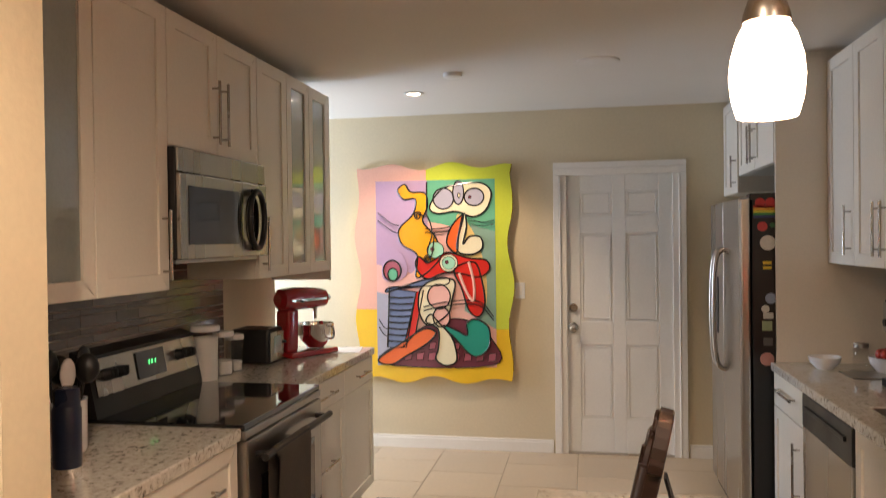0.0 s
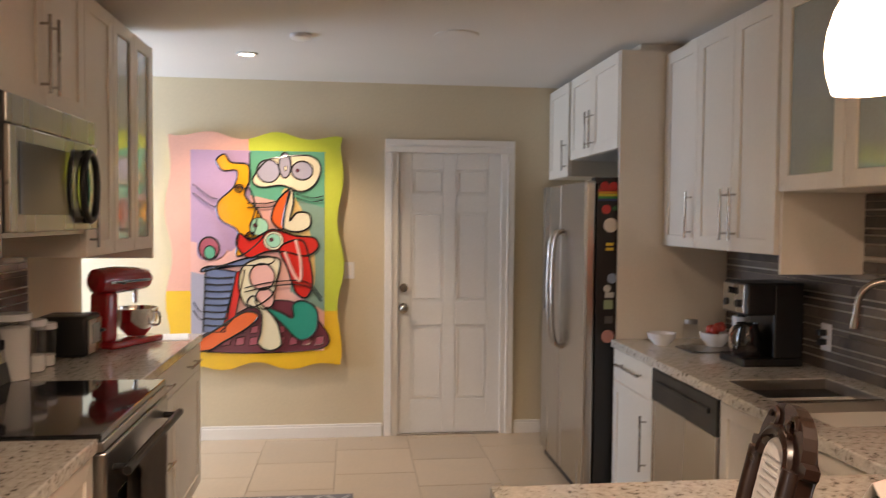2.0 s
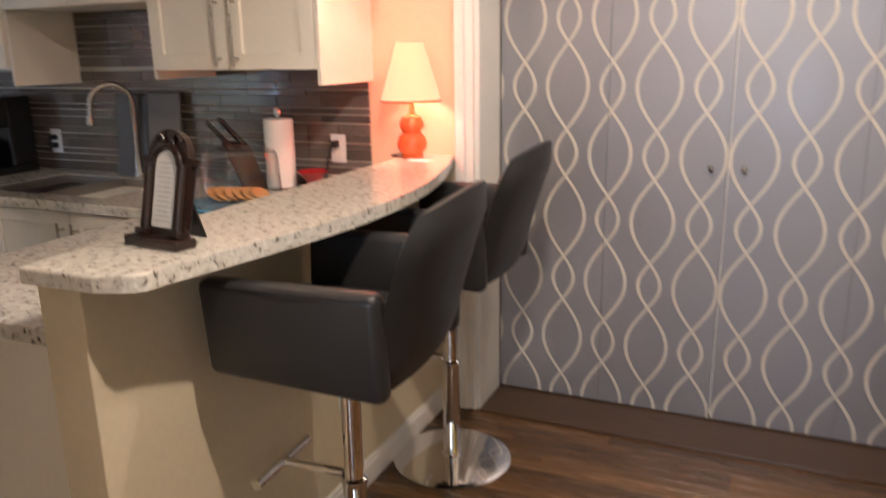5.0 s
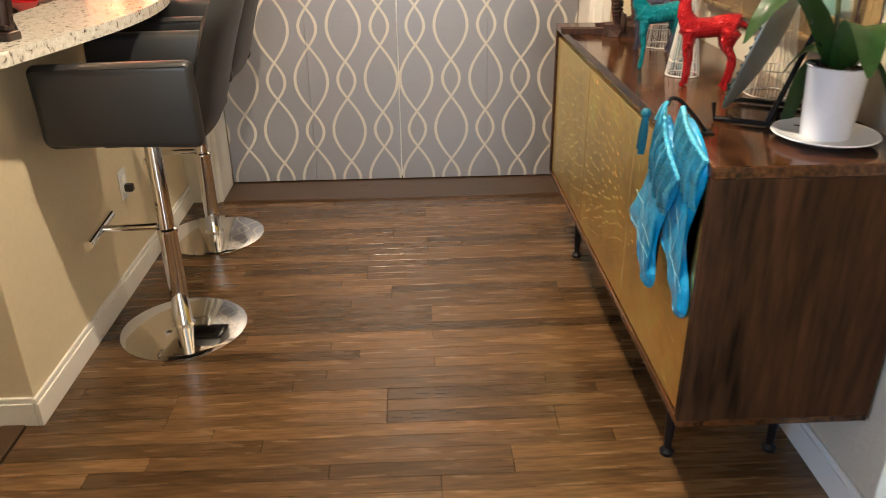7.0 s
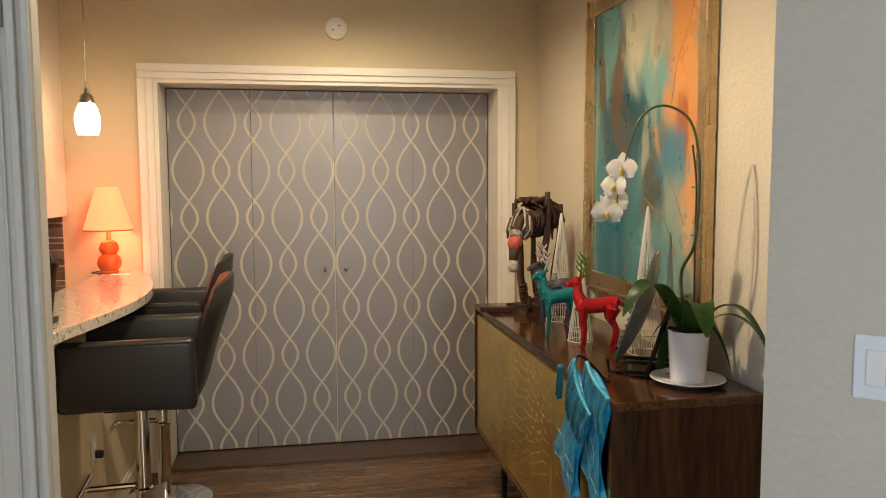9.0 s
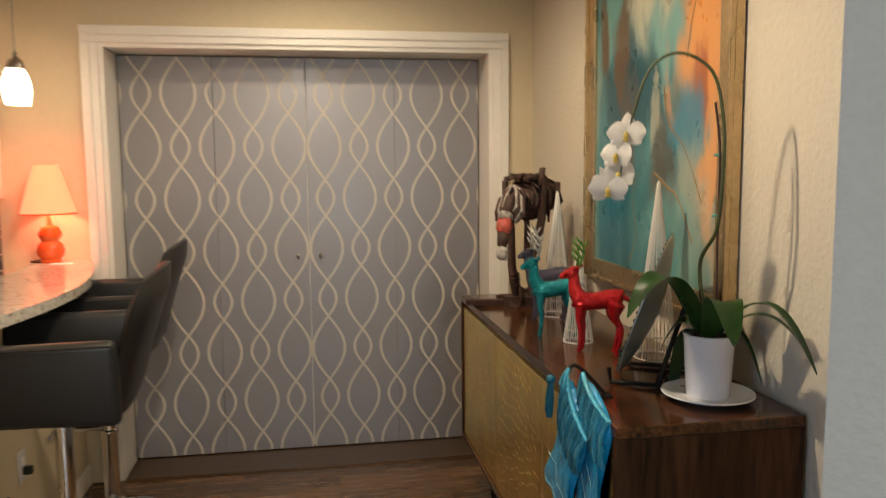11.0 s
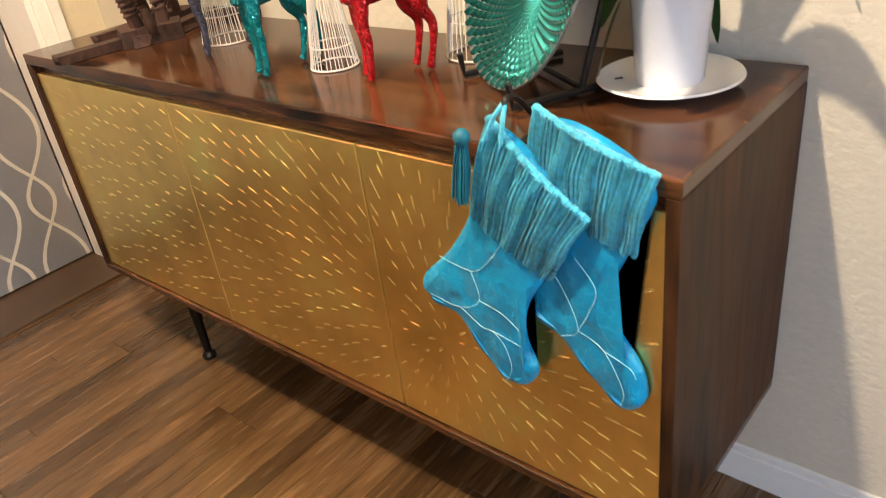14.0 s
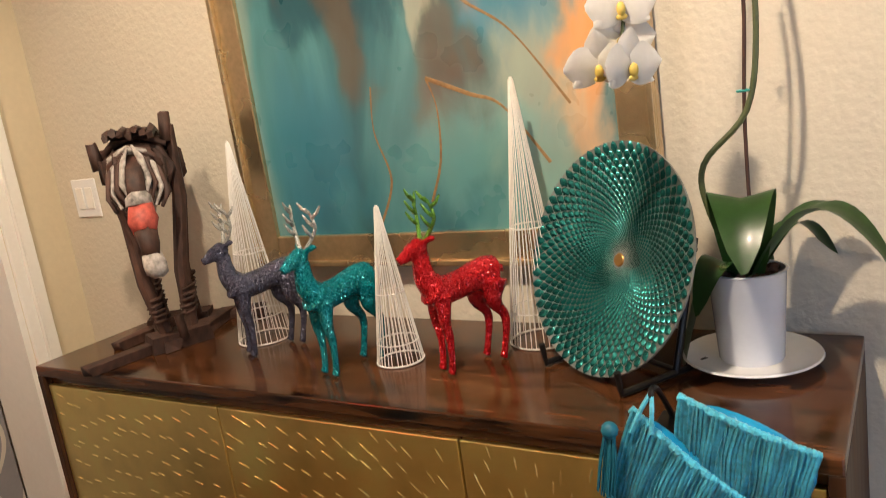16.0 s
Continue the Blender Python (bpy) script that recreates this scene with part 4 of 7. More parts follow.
# ---- bar stools ----
def bar_stool(place, turn, seat_z=0.74):
    st = thing("bar_stool", place, "grey-black leather bar stool with armrests on a chrome pedestal", "bar stool", "stools at the bar", turn=turn)
    part("base", lathe([(0, 0.0), (0.215, 0.0), (0.218, 0.006), (0.20, 0.014), (0.04, 0.022), (0.032, 0.03), (0, 0.03)], 48), chrome, st, "round chrome base plate", smooth=True)
    part("column", lathe([(0, 0.02), (0.031, 0.02), (0.031, 0.37), (0.034, 0.375), (0.034, 0.39), (0.026, 0.395), (0.026, seat_z - 0.03), (0, seat_z - 0.03)], 24), chrome, st, "chrome gas-lift column", smooth=True)
    foot = part("footrest", cyl((0, 0.03, 0.40), (0, 0.21, 0.40), 0.012, seg=12), chrome, st, smooth=True)
    part("foot_bar", cyl((-0.13, 0.215, 0.40), (0.13, 0.215, 0.40), 0.014, seg=14), chrome, foot, smooth=True)
    part("lever", tube([(0.03, 0.0, seat_z - 0.07), (0.12, 0.02, seat_z - 0.09), (0.20, 0.03, seat_z - 0.10)], 0.005, 8), chrome, st, smooth=True)
    part("mount", box(-0.11, 0.11, -0.11, 0.11, seat_z - 0.03, seat_z - 0.008, 0.004), black_metal, st)
    seat = part("seat", box(-0.20, 0.20, -0.17, 0.255, seat_z - 0.008, seat_z + 0.115, 0.035, seg=4), leather, st, "padded leather seat", smooth=True)
    for s in (-1, 1):
        bm = box(-0.03, 0.03, -0.215, 0.225, seat_z, seat_z + 0.255, 0.024, seg=4)
        for v in bm.verts:
            f = (v.co.z - seat_z) / 0.255
            v.co.x += s * (0.228 + 0.022 * f)
            if v.co.y > 0:
                v.co.z += 0.02 * (1 - f)
        arm = part("armrest", bm, leather, st, smooth=True)
        pts = [(s * 0.278, -0.2, seat_z + 0.243), (s * 0.281, 0.0, seat_z + 0.243), (s * 0.278, 0.205, seat_z + 0.243)]
        part("seam", tube(pts, 0.0022, 6), black_plastic, arm, smooth=True)
    bm = bmesh.new()
    nx, nz, thick = 14, 12, 0.06
    front, back = [], []
    for j in range(nz + 1):
        t = j / nz
        rf, rb = [], []
        for i in range(nx + 1):
            s = -1 + 2 * i / nx
            hw = 0.245 + 0.012 * t - 0.055 * max(0, t - 0.72) ** 2 / 0.08
            z = seat_z + 0.01 + t * (0.40 + 0.035 * (1 - s * s))
            y = -0.205 - 0.13 * t ** 1.25 + 0.055 * s * s * (0.5 + 0.5 * t)
            edge = (1 - abs(s) ** 6) ** 0.5 * min(1, 4.5 * (1 - t) + 0.28) * min(1, 5 * t + 0.4)
            rf.append(bm.verts.new((s * hw, y + thick * 0.5 * edge, z)))
            rb.append(bm.verts.new((s * hw, y - thick * 0.5 * edge, z)))
        front.append(rf)
        back.append(rb)
    for g in (front, back):
        for j in range(nz):
            for i in range(nx):
                bm.faces.new((g[j][i], g[j][i + 1], g[j + 1][i + 1], g[j + 1][i]))
    for j in range(nz):
        for i in (0, nx):
            bm.faces.new((front[j][i], front[j + 1][i], back[j + 1][i], back[j][i]))
    for i in range(nx):
        for j in (0, nz):
            bm.faces.new((front[j][i], front[j][i + 1], back[j][i + 1], back[j][i]))
    bmesh.ops.remove_doubles(bm, verts=bm.verts, dist=0.0005)
    part("backrest", bm, leather, st, "curved leather backrest", smooth=True)
    return st


stool = bar_stool((1.19, 1.435, 0.0), 4)
copy_thing(stool, pose(2.00, 1.51, 0.0, 0, 0, 2))


# ---- lamps ----
def pendant(x, y, z):
    """A hanging lamp whose bulb-shaped shade is centred at z."""
    base = (x, y, CEIL)
    top = z + 0.058
    th = thing("pendant_lamp", base, "lit white glass pendant lamp with nickel cap", "pendant lamp", "pendants over the bar")
    part("canopy", lathe([(0, 0.0), (0.06, 0.0), (0.055, -0.015), (0.012, -0.03), (0, -0.03)], 24), nickel, th, smooth=True)
    part("cord", cyl((0, 0, -0.02), (0, 0, top + 0.06 - CEIL), 0.0035, seg=8), nickel, th)
    d = top - CEIL
    part("cap", lathe([(0, d + 0.07), (0.008, d + 0.068), (0.012, d + 0.045), (0.026, d + 0.035), (0.034, d + 0.012), (0.036, d - 0.002), (0, d - 0.002)], 24), nickel, th, "brushed nickel cap", smooth=True)
    h = 0.143
    prof = [(0.031, 0.0), (0.043, -0.022), (0.052, -0.052), (0.055, -0.082), (0.052, -0.114), (0.044, -h), (0.040, -h), (0.048, -0.114), (0.051, -0.082), (0.048, -0.052), (0.039, -0.022), (0.027, -0.004)]
    part("shade", lathe([(r, d + q) for r, q in prof], 32), shade_glow, th, "glowing white glass shade", smooth=True)
    return th


pendant(1.10, 1.80, 1.825)
pendant(2.05, 1.80, 1.825)

LX, LY = 2.30, 1.79
tl = thing("table_lamp", (LX, LY, 1.072), "orange ceramic table lamp with glowing orange shade", "table lamp")
orange_glaze = material("orange_glaze", (0.75, 0.12, 0.02), 0.2, vary=0.06, coat=0.5, bump=0.0)
part("base", lathe([(0, 0), (0.042, 0), (0.044, 0.008), (0.040, 0.014), (0.055, 0.035), (0.058, 0.055), (0.05, 0.08), (0.034, 0.094), (0.046, 0.115), (0.047, 0.13), (0.036, 0.155), (0.02, 0.163), (0, 0.163)], 32), orange_glaze, tl, "gourd-shaped orange glazed base", smooth=True)
part("neck", cyl((0, 0, 0.16), (0, 0, 0.215), 0.011, seg=12), brass, tl, smooth=True)
lamp_shade = bpy.data.materials.new("lamp_shade")
lamp_shade.use_nodes = True
sn = lamp_shade.node_tree
pbs = sn.nodes["Principled BSDF"]
pbs.inputs["Base Color"].default_value = (0.80, 0.24, 0.09, 1)
pbs.inputs["Roughness"].default_value = 0.9
pbs.inputs["Emission Color"].default_value = (1.0, 0.088, 0.045, 1)
pbs.inputs["Emission Strength"].default_value = 4.4
part("shade", lathe([(0.115, 0.215), (0.053, 0.428), (0.051, 0.428), (0.113, 0.215)], 40), lamp_shade, tl, "glowing orange fabric shade", smooth=True)
part("shade_top", lathe([(0, 0.426), (0.051, 0.426), (0.051, 0.4275), (0, 0.4275)], 32), lamp_shade, tl, smooth=True)
part("shade_rim", lathe([(0.116, 0.213), (0.1165, 0.219), (0.114, 0.219), (0.1135, 0.213)], 40), orange_glaze, tl, smooth=True)
part("bulb", ball((0, 0, 0.31), 0.022, seg=14, scale=(1, 1, 1.3)), glow("bulb", (1.0, 0.75, 0.4), 18.0), tl, smooth=True)
tagged(part("lamp_cord", tube(spline([(LX - 0.03, LY + 0.03, 1.076), (LX - 0.02, LY + 0.08, 1.077), (LX + 0.06, LY + 0.055, 1.078), (EAST - 0.006, LY + 0.05, 1.076)], 6), 0.003, 6), black_plastic, smooth=True), "thin dark cord of the table lamp", "cord")
tagged(part("place_card", box(LX - 0.10, LX - 0.05, LY - 0.11, LY - 0.02, 1.0725, 1.0735), paper), "small white card lying on the bar", "card")


def downlight(x, y, lit):
    th = thing("downlight", (x, y, CEIL), "recessed round ceiling spotlight with white trim", "ceiling light", "recessed spotlights")
    part("trim_ring", lathe([(0.045, -0.001), (0.062, -0.001), (0.062, -0.006), (0.045, -0.009)], 28), trim_paint, th, smooth=True)
    part("lens", lathe([(0, -0.003), (0.044, -0.003), (0.044, -0.0045), (0, -0.0045)], 24), glow("spot_lens", (1.0, 0.85, 0.62), 14.0) if lit else frosted, th, smooth=True)


for q in ((-0.24, 5.35, True), (1.22, 3.32, False), (0.55, 0.72, True), (1.60, 0.60, True)):
    downlight(*q)
det = thing("smoke_detector", (0.1, 4.84, CEIL), "round white smoke detector on the ceiling", "smoke detector", "smoke detectors")
part("body", lathe([(0, -0.001), (0.055, -0.001), (0.053, -0.02), (0.03, -0.028), (0, -0.028)], 28), trim_paint, det, smooth=True)
spk = thing("ceiling_speaker", (0.90, 4.72, CEIL), "flat round white speaker grille in the ceiling", "ceiling speaker")
part("grille", lathe([(0, -0.001), (0.115, -0.001), (0.113, -0.006), (0.104, -0.008), (0, -0.007)], 36), ceiling_paint, spk, smooth=True)
det2 = thing("smoke_detector", (EAST, 0.65, 2.32), "round white smoke detector on the wall over the closet", "smoke detector", "smoke detectors")
bm = lathe([(0, 0.001), (0.058, 0.001), (0.057, 0.02), (0.04, 0.032), (0, 0.032)], 32)
bmesh.ops.rotate(bm, verts=bm.verts, matrix=Matrix.Rotation(radians(-90), 3, "Y"))
part("body", bm, trim_paint, det2, smooth=True)
for dy, dz in ((-0.015, 0.01), (0.018, -0.012)):
    part("vent", box(-0.0335, -0.031, dy - 0.004, dy + 0.004, dz - 0.003, dz + 0.003), black_plastic, det2)


# ---- plates on the walls ----
def wall_plate(place, normal, w, h, label, rockers=1, socket=False, cat="light switch"):
    """A switch or socket plate, facing along normal ('-x', '-x+y', '-y', '+y')."""
    turn = {"-x": 90, "-x+y": 45, "-y": 180, "+y": 0}[normal]
    th = thing("socket" if socket else "light_switch", place, label, cat, turn=turn)
    part("plate", box(-w / 2, w / 2, 0.0005, 0.006, -h / 2, h / 2, 0.003), white_gloss, th)
    for k in range(rockers):
        x = (k - (rockers - 1) / 2) * 0.046
        if socket:
            for dz in (-0.02, 0.02):
                part("outlet", box(x - 0.014, x + 0.014, 0.006, 0.008, dz - 0.014, dz + 0.014, 0.003), trim_paint, th)
        else:
            part("rocker", box(x - 0.016, x + 0.016, 0.006, 0.010, -0.033, 0.033, 0.002), trim_paint, th)
    return th


wall_plate((0.350, NORTH, 1.185), "-y", 0.072, 0.118, "white rocker light switch beside the painting")
wall_plate((2.27, SOUTH, 1.26), "+y", 0.118, 0.118, "white double light switch behind the horse sculpture", 2)
wall_plate((-0.545, -0.197, 1.18), "-x+y", 0.118, 0.118, "white double light switch on the wall end", 2)
wall_plate((EAST - 0.012, 2.18, 1.08), "-x", 0.072, 0.118, "white wall socket with a black plug in the backsplash", 1, True, "socket")
wall_plate((EAST - 0.012, 3.83, 1.06), "-x", 0.072, 0.118, "white wall socket with black plugs near the coffee maker", 1, True, "socket")
wall_plate((1.61, 1.72, 0.40), "-y", 0.072, 0.118, "white wall socket low on the half wall", 1, True, "socket")
tagged(part("plug", box(EAST - 0.05, EAST - 0.02, 2.17, 2.20, 1.085, 1.115, 0.006), black_plastic), "black plug in the wall socket", "plug")
tagged(part("appliance_cord", tube(spline([(EAST - 0.05, 2.185, 1.10), (EAST - 0.07, 2.20, 1.04), (EAST - 0.05, 2.23, 0.96), (EAST - 0.06, 2.30, 0.921)], 6), 0.004, 6), black_plastic, smooth=True), "black cord hanging from the socket", "cord")
for dz in (1.04, 1.08):
    tagged(part("plug", box(EAST - 0.055, EAST - 0.02, 3.815, 3.845, dz - 0.013, dz + 0.013, 0.005), black_plastic), "black plug near the coffee maker", "plug")
tagged(part("plug", box(1.595, 1.625, 1.68, 1.713, 0.37, 0.40, 0.006), black_plastic), "black plug in the low wall socket", "plug")

# ---- wavy painted panel on the entry wall ----
PX0, PX1, PZ0, PZ1 = -0.865, 0.302, 0.525, 2.11
PW, PH = PX1 - PX0, PZ1 - PZ0
PF = NORTH - 0.06
pic = thing("painting", ((PX0 + PX1) / 2, NORTH, PZ0), "large wavy-edged panel painted with bright abstract shapes", "painting")
PB = ((PX0 + PX1) / 2, NORTH, PZ0)


def pat(u, v, d=0.0):
    """A place on the panel: u to the right and v up, 0 to 1."""
    return Vector((PX0 + u * PW, PF - d, PZ0 + v * PH))


def paint(name, rgb):
    return material("paint_" + name, rgb, 0.22, vary=0.05, scale=6, fine=70, bump=0.02, coat=0.4)


ink = paint("black", (0.012, 0.010, 0.010))
P = {n: paint(n, c) for n, c in dict(pink=(0.80, 0.42, 0.33), lime=(0.55, 0.62, 0.06), yellow=(0.85, 0.52, 0.03), lilac=(0.46, 0.30, 0.46), amber=(0.90, 0.38, 0.01), red=(0.68, 0.03, 0.02), green=(0.13, 0.42, 0.27), teal=(0.02, 0.30, 0.22), cream=(0.80, 0.72, 0.50), blush=(0.82, 0.46, 0.40), orange=(0.80, 0.14, 0.03), plum=(0.17, 0.04, 0.06), slate=(0.16, 0.20, 0.34), mint=(0.35, 0.66, 0.48), sage=(0.24, 0.38, 0.30), grey=(0.40, 0.38, 0.46), sand=(0.80, 0.56, 0.22), rose=(0.40, 0.10, 0.14)).items()}


def wavy(t):
    """The panel's wavy outline, t from 0 to 4 round its four sides."""
    k, s = int(t) % 4, t % 1
    w = 0.018 * math.sin(2 * math.pi * (2.5 * s + 0.15 * k)) * math.sin(math.pi * s) ** 0.5
    return ((s, w), (0.99 + w * 1.2, s), (1 - s, 1 + w), (-w * 1.2, 1 - s))[k]


edge = [wavy(k / 24) for k in range(96)]
bm = slab([pat(u, v) for u, v in edge], (0, 0.05, 0))
part("backing", bm, P["yellow"], pic, at=PB)


def zone(name, inside, colour):
    """The part of the wavy rim that lies in a box of u and v."""
    u0, u1, v0, v1 = inside
    pts = [(min(max(u, u0), u1) if u0 > -0.1 or u1 < 1.1 else u, min(max(v, v0), v1)) for u, v in edge]
    out = []
    for p in pts:
        if not out or (Vector(p) - Vector(out[-1])).length > 1e-4:
            out.append(p)
    bm = slab([pat(u, v, 0.0015) for u, v in out], (0, 0.001, 0))
    bmesh.ops.remove_doubles(bm, verts=bm.verts, dist=0.0002)
    part(name, bm, P[colour], pic, colour + " painted rim", at=PB)


zone("rim_pink", (-0.2, 0.455, 0.33, 1.2), "pink")
zone("rim_lime", (0.457, 1.2, 0.24, 1.2), "lime")
CU0, CU1, CV0, CV1 = 0.125, 0.895, 0.065, 0.935
LEVEL = [0.003]


def flat(name, ctrl, colour, line=0.009, smooth=True, steps=6):
    """A painted shape through control points (u, v of the canvas), with a black brush line round it."""
    LEVEL[0] += 0.00025
    c = [(CU0 + u * (CU1 - CU0), CV0 + v * (CV1 - CV0)) for u, v in ctrl]
    pts = [pat(p.x, p.y, LEVEL[0]) for p in spline([(u, v, 0) for u, v in c], steps, True)] if smooth else [pat(u, v, LEVEL[0]) for u, v in c]
    sh = part(name, slab(pts, (0, 0.0022, 0)), P[colour], pic, colour + " painted shape", at=PB)
    if line:
        part("outline", tube(pts, line * 0.72, 6, closed=True), ink, sh, "black brush line", at=PB)
    return sh


def stroke(ctrl, w=0.008, mat=None, steps=6):
    LEVEL[0] += 0.0002
    c = [(CU0 + u * (CU1 - CU0), CV0 + v * (CV1 - CV0), 0) for u, v in ctrl]
    pts = [pat(p.x, p.y, LEVEL[0]) for p in spline(c, steps)]
    part("brush_line", tube(pts, w * 0.68, 6), mat or ink, pic, at=PB, smooth=True)


def oval(name, u, v, a, b, colour, line=0.008, tilt=0.0):
    ca, sa = math.cos(tilt), math.sin(tilt)
    flat(name, [(u + (a * math.cos(t) * ca - b * math.sin(t) * sa), v + (a * math.cos(t) * sa + b * math.sin(t) * ca) * 0.66) for t in [2 * math.pi * k / 10 for k in range(10)]], colour, line)


flat("canvas", [(0, 0), (1, 0), (1, 1), (0, 1)], "blush", 0, False)
flat("field_left", [(0, 0.55), (0.3, 0.5), (0.44, 0.6), (0.44, 1), (0, 1)], "lilac", 0, False)
flat("field_right", [(0.44, 0.78), (1, 0.70), (1, 1), (0.44, 1)], "green", 0, False)
flat("field_side", [(0.74, 0.30), (1, 0.20), (1, 0.72), (0.8, 0.76)], "sage", 0, False)
flat("sun_shape", [(0.68, 0.80), (0.82, 0.72), (0.92, 0.50), (0.90, 0.30), (0.72, 0.40)], "sand", 0)
flat("field_low", [(0, 0), (0.3, 0.0), (0.3, 0.35), (0, 0.4)], "grey", 0, False)
flat("ground", [(0.03, 0.01), (0.97, 0.01), (0.95, 0.16), (0.75, 0.25), (0.5, 0.24), (0.25, 0.15)], "plum", 0.006)
for k in range(9):
    u = 0.16 + 0.1 * k
    flat("check", [(u - 0.03, 0.03), (u + 0.03, 0.035), (u + 0.038, 0.075), (u - 0.022, 0.07)], "rose", 0.004, False)
    if 1 < k < 8:
        flat("check", [(u - 0.02, 0.09), (u + 0.035, 0.095), (u + 0.04, 0.13), (u - 0.012, 0.125)], "rose", 0.004, False)
flat("vessel", [(0.19, 0.95), (0.25, 0.98), (0.30, 0.94), (0.42, 0.93), (0.44, 0.86), (0.40, 0.78), (0.50, 0.70), (0.55, 0.60), (0.46, 0.52), (0.34, 0.48), (0.35, 0.60), (0.22, 0.66), (0.20, 0.74), (0.32, 0.82), (0.34, 0.90), (0.24, 0.90)], "amber")
flat("drop", [(0.10, 0.68), (0.24, 0.58), (0.26, 0.50), (0.18, 0.46), (0.06, 0.47), (0.05, 0.56)], "lilac", 0)
oval("apple_ring", 0.135, 0.515, 0.075, 0.085, "rose", 0.009)
oval("apple", 0.14, 0.495, 0.042, 0.05, "green", 0.006)
flat("mask", [(0.46, 0.86), (0.56, 0.95), (0.68, 0.97), (0.88, 0.98), (0.97, 0.93), (0.93, 0.84), (0.82, 0.80), (0.68, 0.83), (0.52, 0.82)], "cream")
oval("disc", 0.575, 0.90, 0.085, 0.085, "grey")
oval("disc_mid", 0.70, 0.93, 0.045, 0.095, "grey")
oval("disc_right", 0.83, 0.905, 0.08, 0.07, "grey")
oval("dot", 0.705, 0.915, 0.010, 0.018, "cream", 0.004)
oval("dot", 0.795, 0.905, 0.012, 0.012, "plum", 0.003)
flat("beak", [(0.74, 0.81), (0.64, 0.75), (0.60, 0.66), (0.68, 0.61), (0.70, 0.70)], "orange")
flat("comma", [(0.745, 0.82), (0.70, 0.71), (0.69, 0.62), (0.80, 0.60), (0.89, 0.63), (0.88, 0.69), (0.79, 0.695), (0.735, 0.655), (0.765, 0.75)], "cream")
flat("body_red", [(0.34, 0.53), (0.36, 0.59), (0.45, 0.56), (0.60, 0.61), (0.78, 0.58), (0.92, 0.57), (0.95, 0.52), (0.86, 0.48), (0.70, 0.50), (0.56, 0.50), (0.43, 0.47)], "red")
flat("sleeve", [(0.66, 0.52), (0.72, 0.42), (0.78, 0.30), (0.86, 0.27), (0.91, 0.34), (0.88, 0.48), (0.82, 0.56)], "red")
stroke([(0.70, 0.50), (0.76, 0.40), (0.815, 0.355), (0.82, 0.45), (0.78, 0.56)], 0.018, P["pink"])
flat("arm", [(0.10, 0.40), (0.40, 0.465), (0.60, 0.475), (0.59, 0.44), (0.36, 0.43), (0.12, 0.425)], "slate", 0.008)
flat("stripes", [(0.11, 0.42), (0.34, 0.40), (0.29, 0.24), (0.25, 0.10), (0.09, 0.10)], "slate", 0.009, False)
for k in range(8):
    v = 0.13 + 0.034 * k
    stroke([(0.10, v + 0.005), (0.2, v), (0.26 + 0.008 * k, v + 0.004)], 0.010)
flat("red_edge", [(0.34, 0.40), (0.40, 0.41), (0.33, 0.18), (0.22, 0.10), (0.25, 0.16)], "red", 0.007, False)
flat("torso", [(0.38, 0.42), (0.52, 0.47), (0.66, 0.46), (0.64, 0.36), (0.60, 0.28), (0.44, 0.22), (0.36, 0.30)], "cream")
oval("round", 0.53, 0.375, 0.095, 0.10, "blush")
oval("round_low", 0.55, 0.265, 0.07, 0.08, "blush")
flat("leg_orange", [(0.02, 0.04), (0.20, 0.12), (0.40, 0.20), (0.50, 0.18), (0.42, 0.12), (0.24, 0.05), (0.14, 0.01), (0.04, 0.01)], "orange")
flat("leg_cream", [(0.42, 0.24), (0.52, 0.20), (0.52, 0.10), (0.50, 0.04), (0.58, 0.005), (0.67, 0.03), (0.66, 0.11), (0.62, 0.17), (0.52, 0.24), (0.46, 0.28)], "cream")
flat("leg_teal", [(0.56, 0.22), (0.66, 0.20), (0.76, 0.17), (0.76, 0.235), (0.84, 0.255), (0.94, 0.21), (0.94, 0.11), (0.86, 0.06), (0.78, 0.07), (0.68, 0.14)], "teal")
oval("eye_ring", 0.505, 0.625, 0.07, 0.066, "mint", 0.004)
oval("eye_ring", 0.615, 0.555, 0.075, 0.07, "cream", 0.004)
oval("eye", 0.615, 0.555, 0.055, 0.052, "mint", 0.003)
oval("pupil", 0.48, 0.63, 0.016, 0.016, "plum", 0.003)
oval("pupil", 0.60, 0.56, 0.014, 0.014, "plum", 0.003)
for dv in (0, 0.02):
    stroke([(0.02, 0.83 - 2 * dv), (0.14, 0.77 - 2 * dv), (0.20, 0.76 - 2 * dv)], 0.006)
    stroke([(0.42, 0.74 - dv), (0.56, 0.74 - dv), (0.63, 0.75 - dv)], 0.006)
    stroke([(0.78, 0.79 - dv), (0.90, 0.77 - dv), (0.99, 0.78 - dv)], 0.005)
    stroke([(0.02, 0.25 - 2 * dv), (0.06, 0.21 - 2 * dv), (0.09, 0.20 - 2 * dv)], 0.006)
    stroke([(0.40, 0.32 - dv), (0.62, 0.35 - dv), (0.86, 0.35 - dv), (0.98, 0.27 - dv)], 0.006)
curl = [(0.36 + 0.035 * (1 - k / 20) * math.cos(k * 0.75), 0.81 + 0.024 * (1 - k / 20) * math.sin(k * 0.75)) for k in range(16)][::-1]
stroke(curl + [(0.44, 0.81), (0.48, 0.72), (0.44, 0.62), (0.47, 0.58)], 0.007)
curl = [(0.44 + 0.035 * (1 - k / 20) * math.cos(k * 0.75 + 1), 0.575 + 0.024 * (1 - k / 20) * math.sin(k * 0.75 + 1)) for k in range(16)]
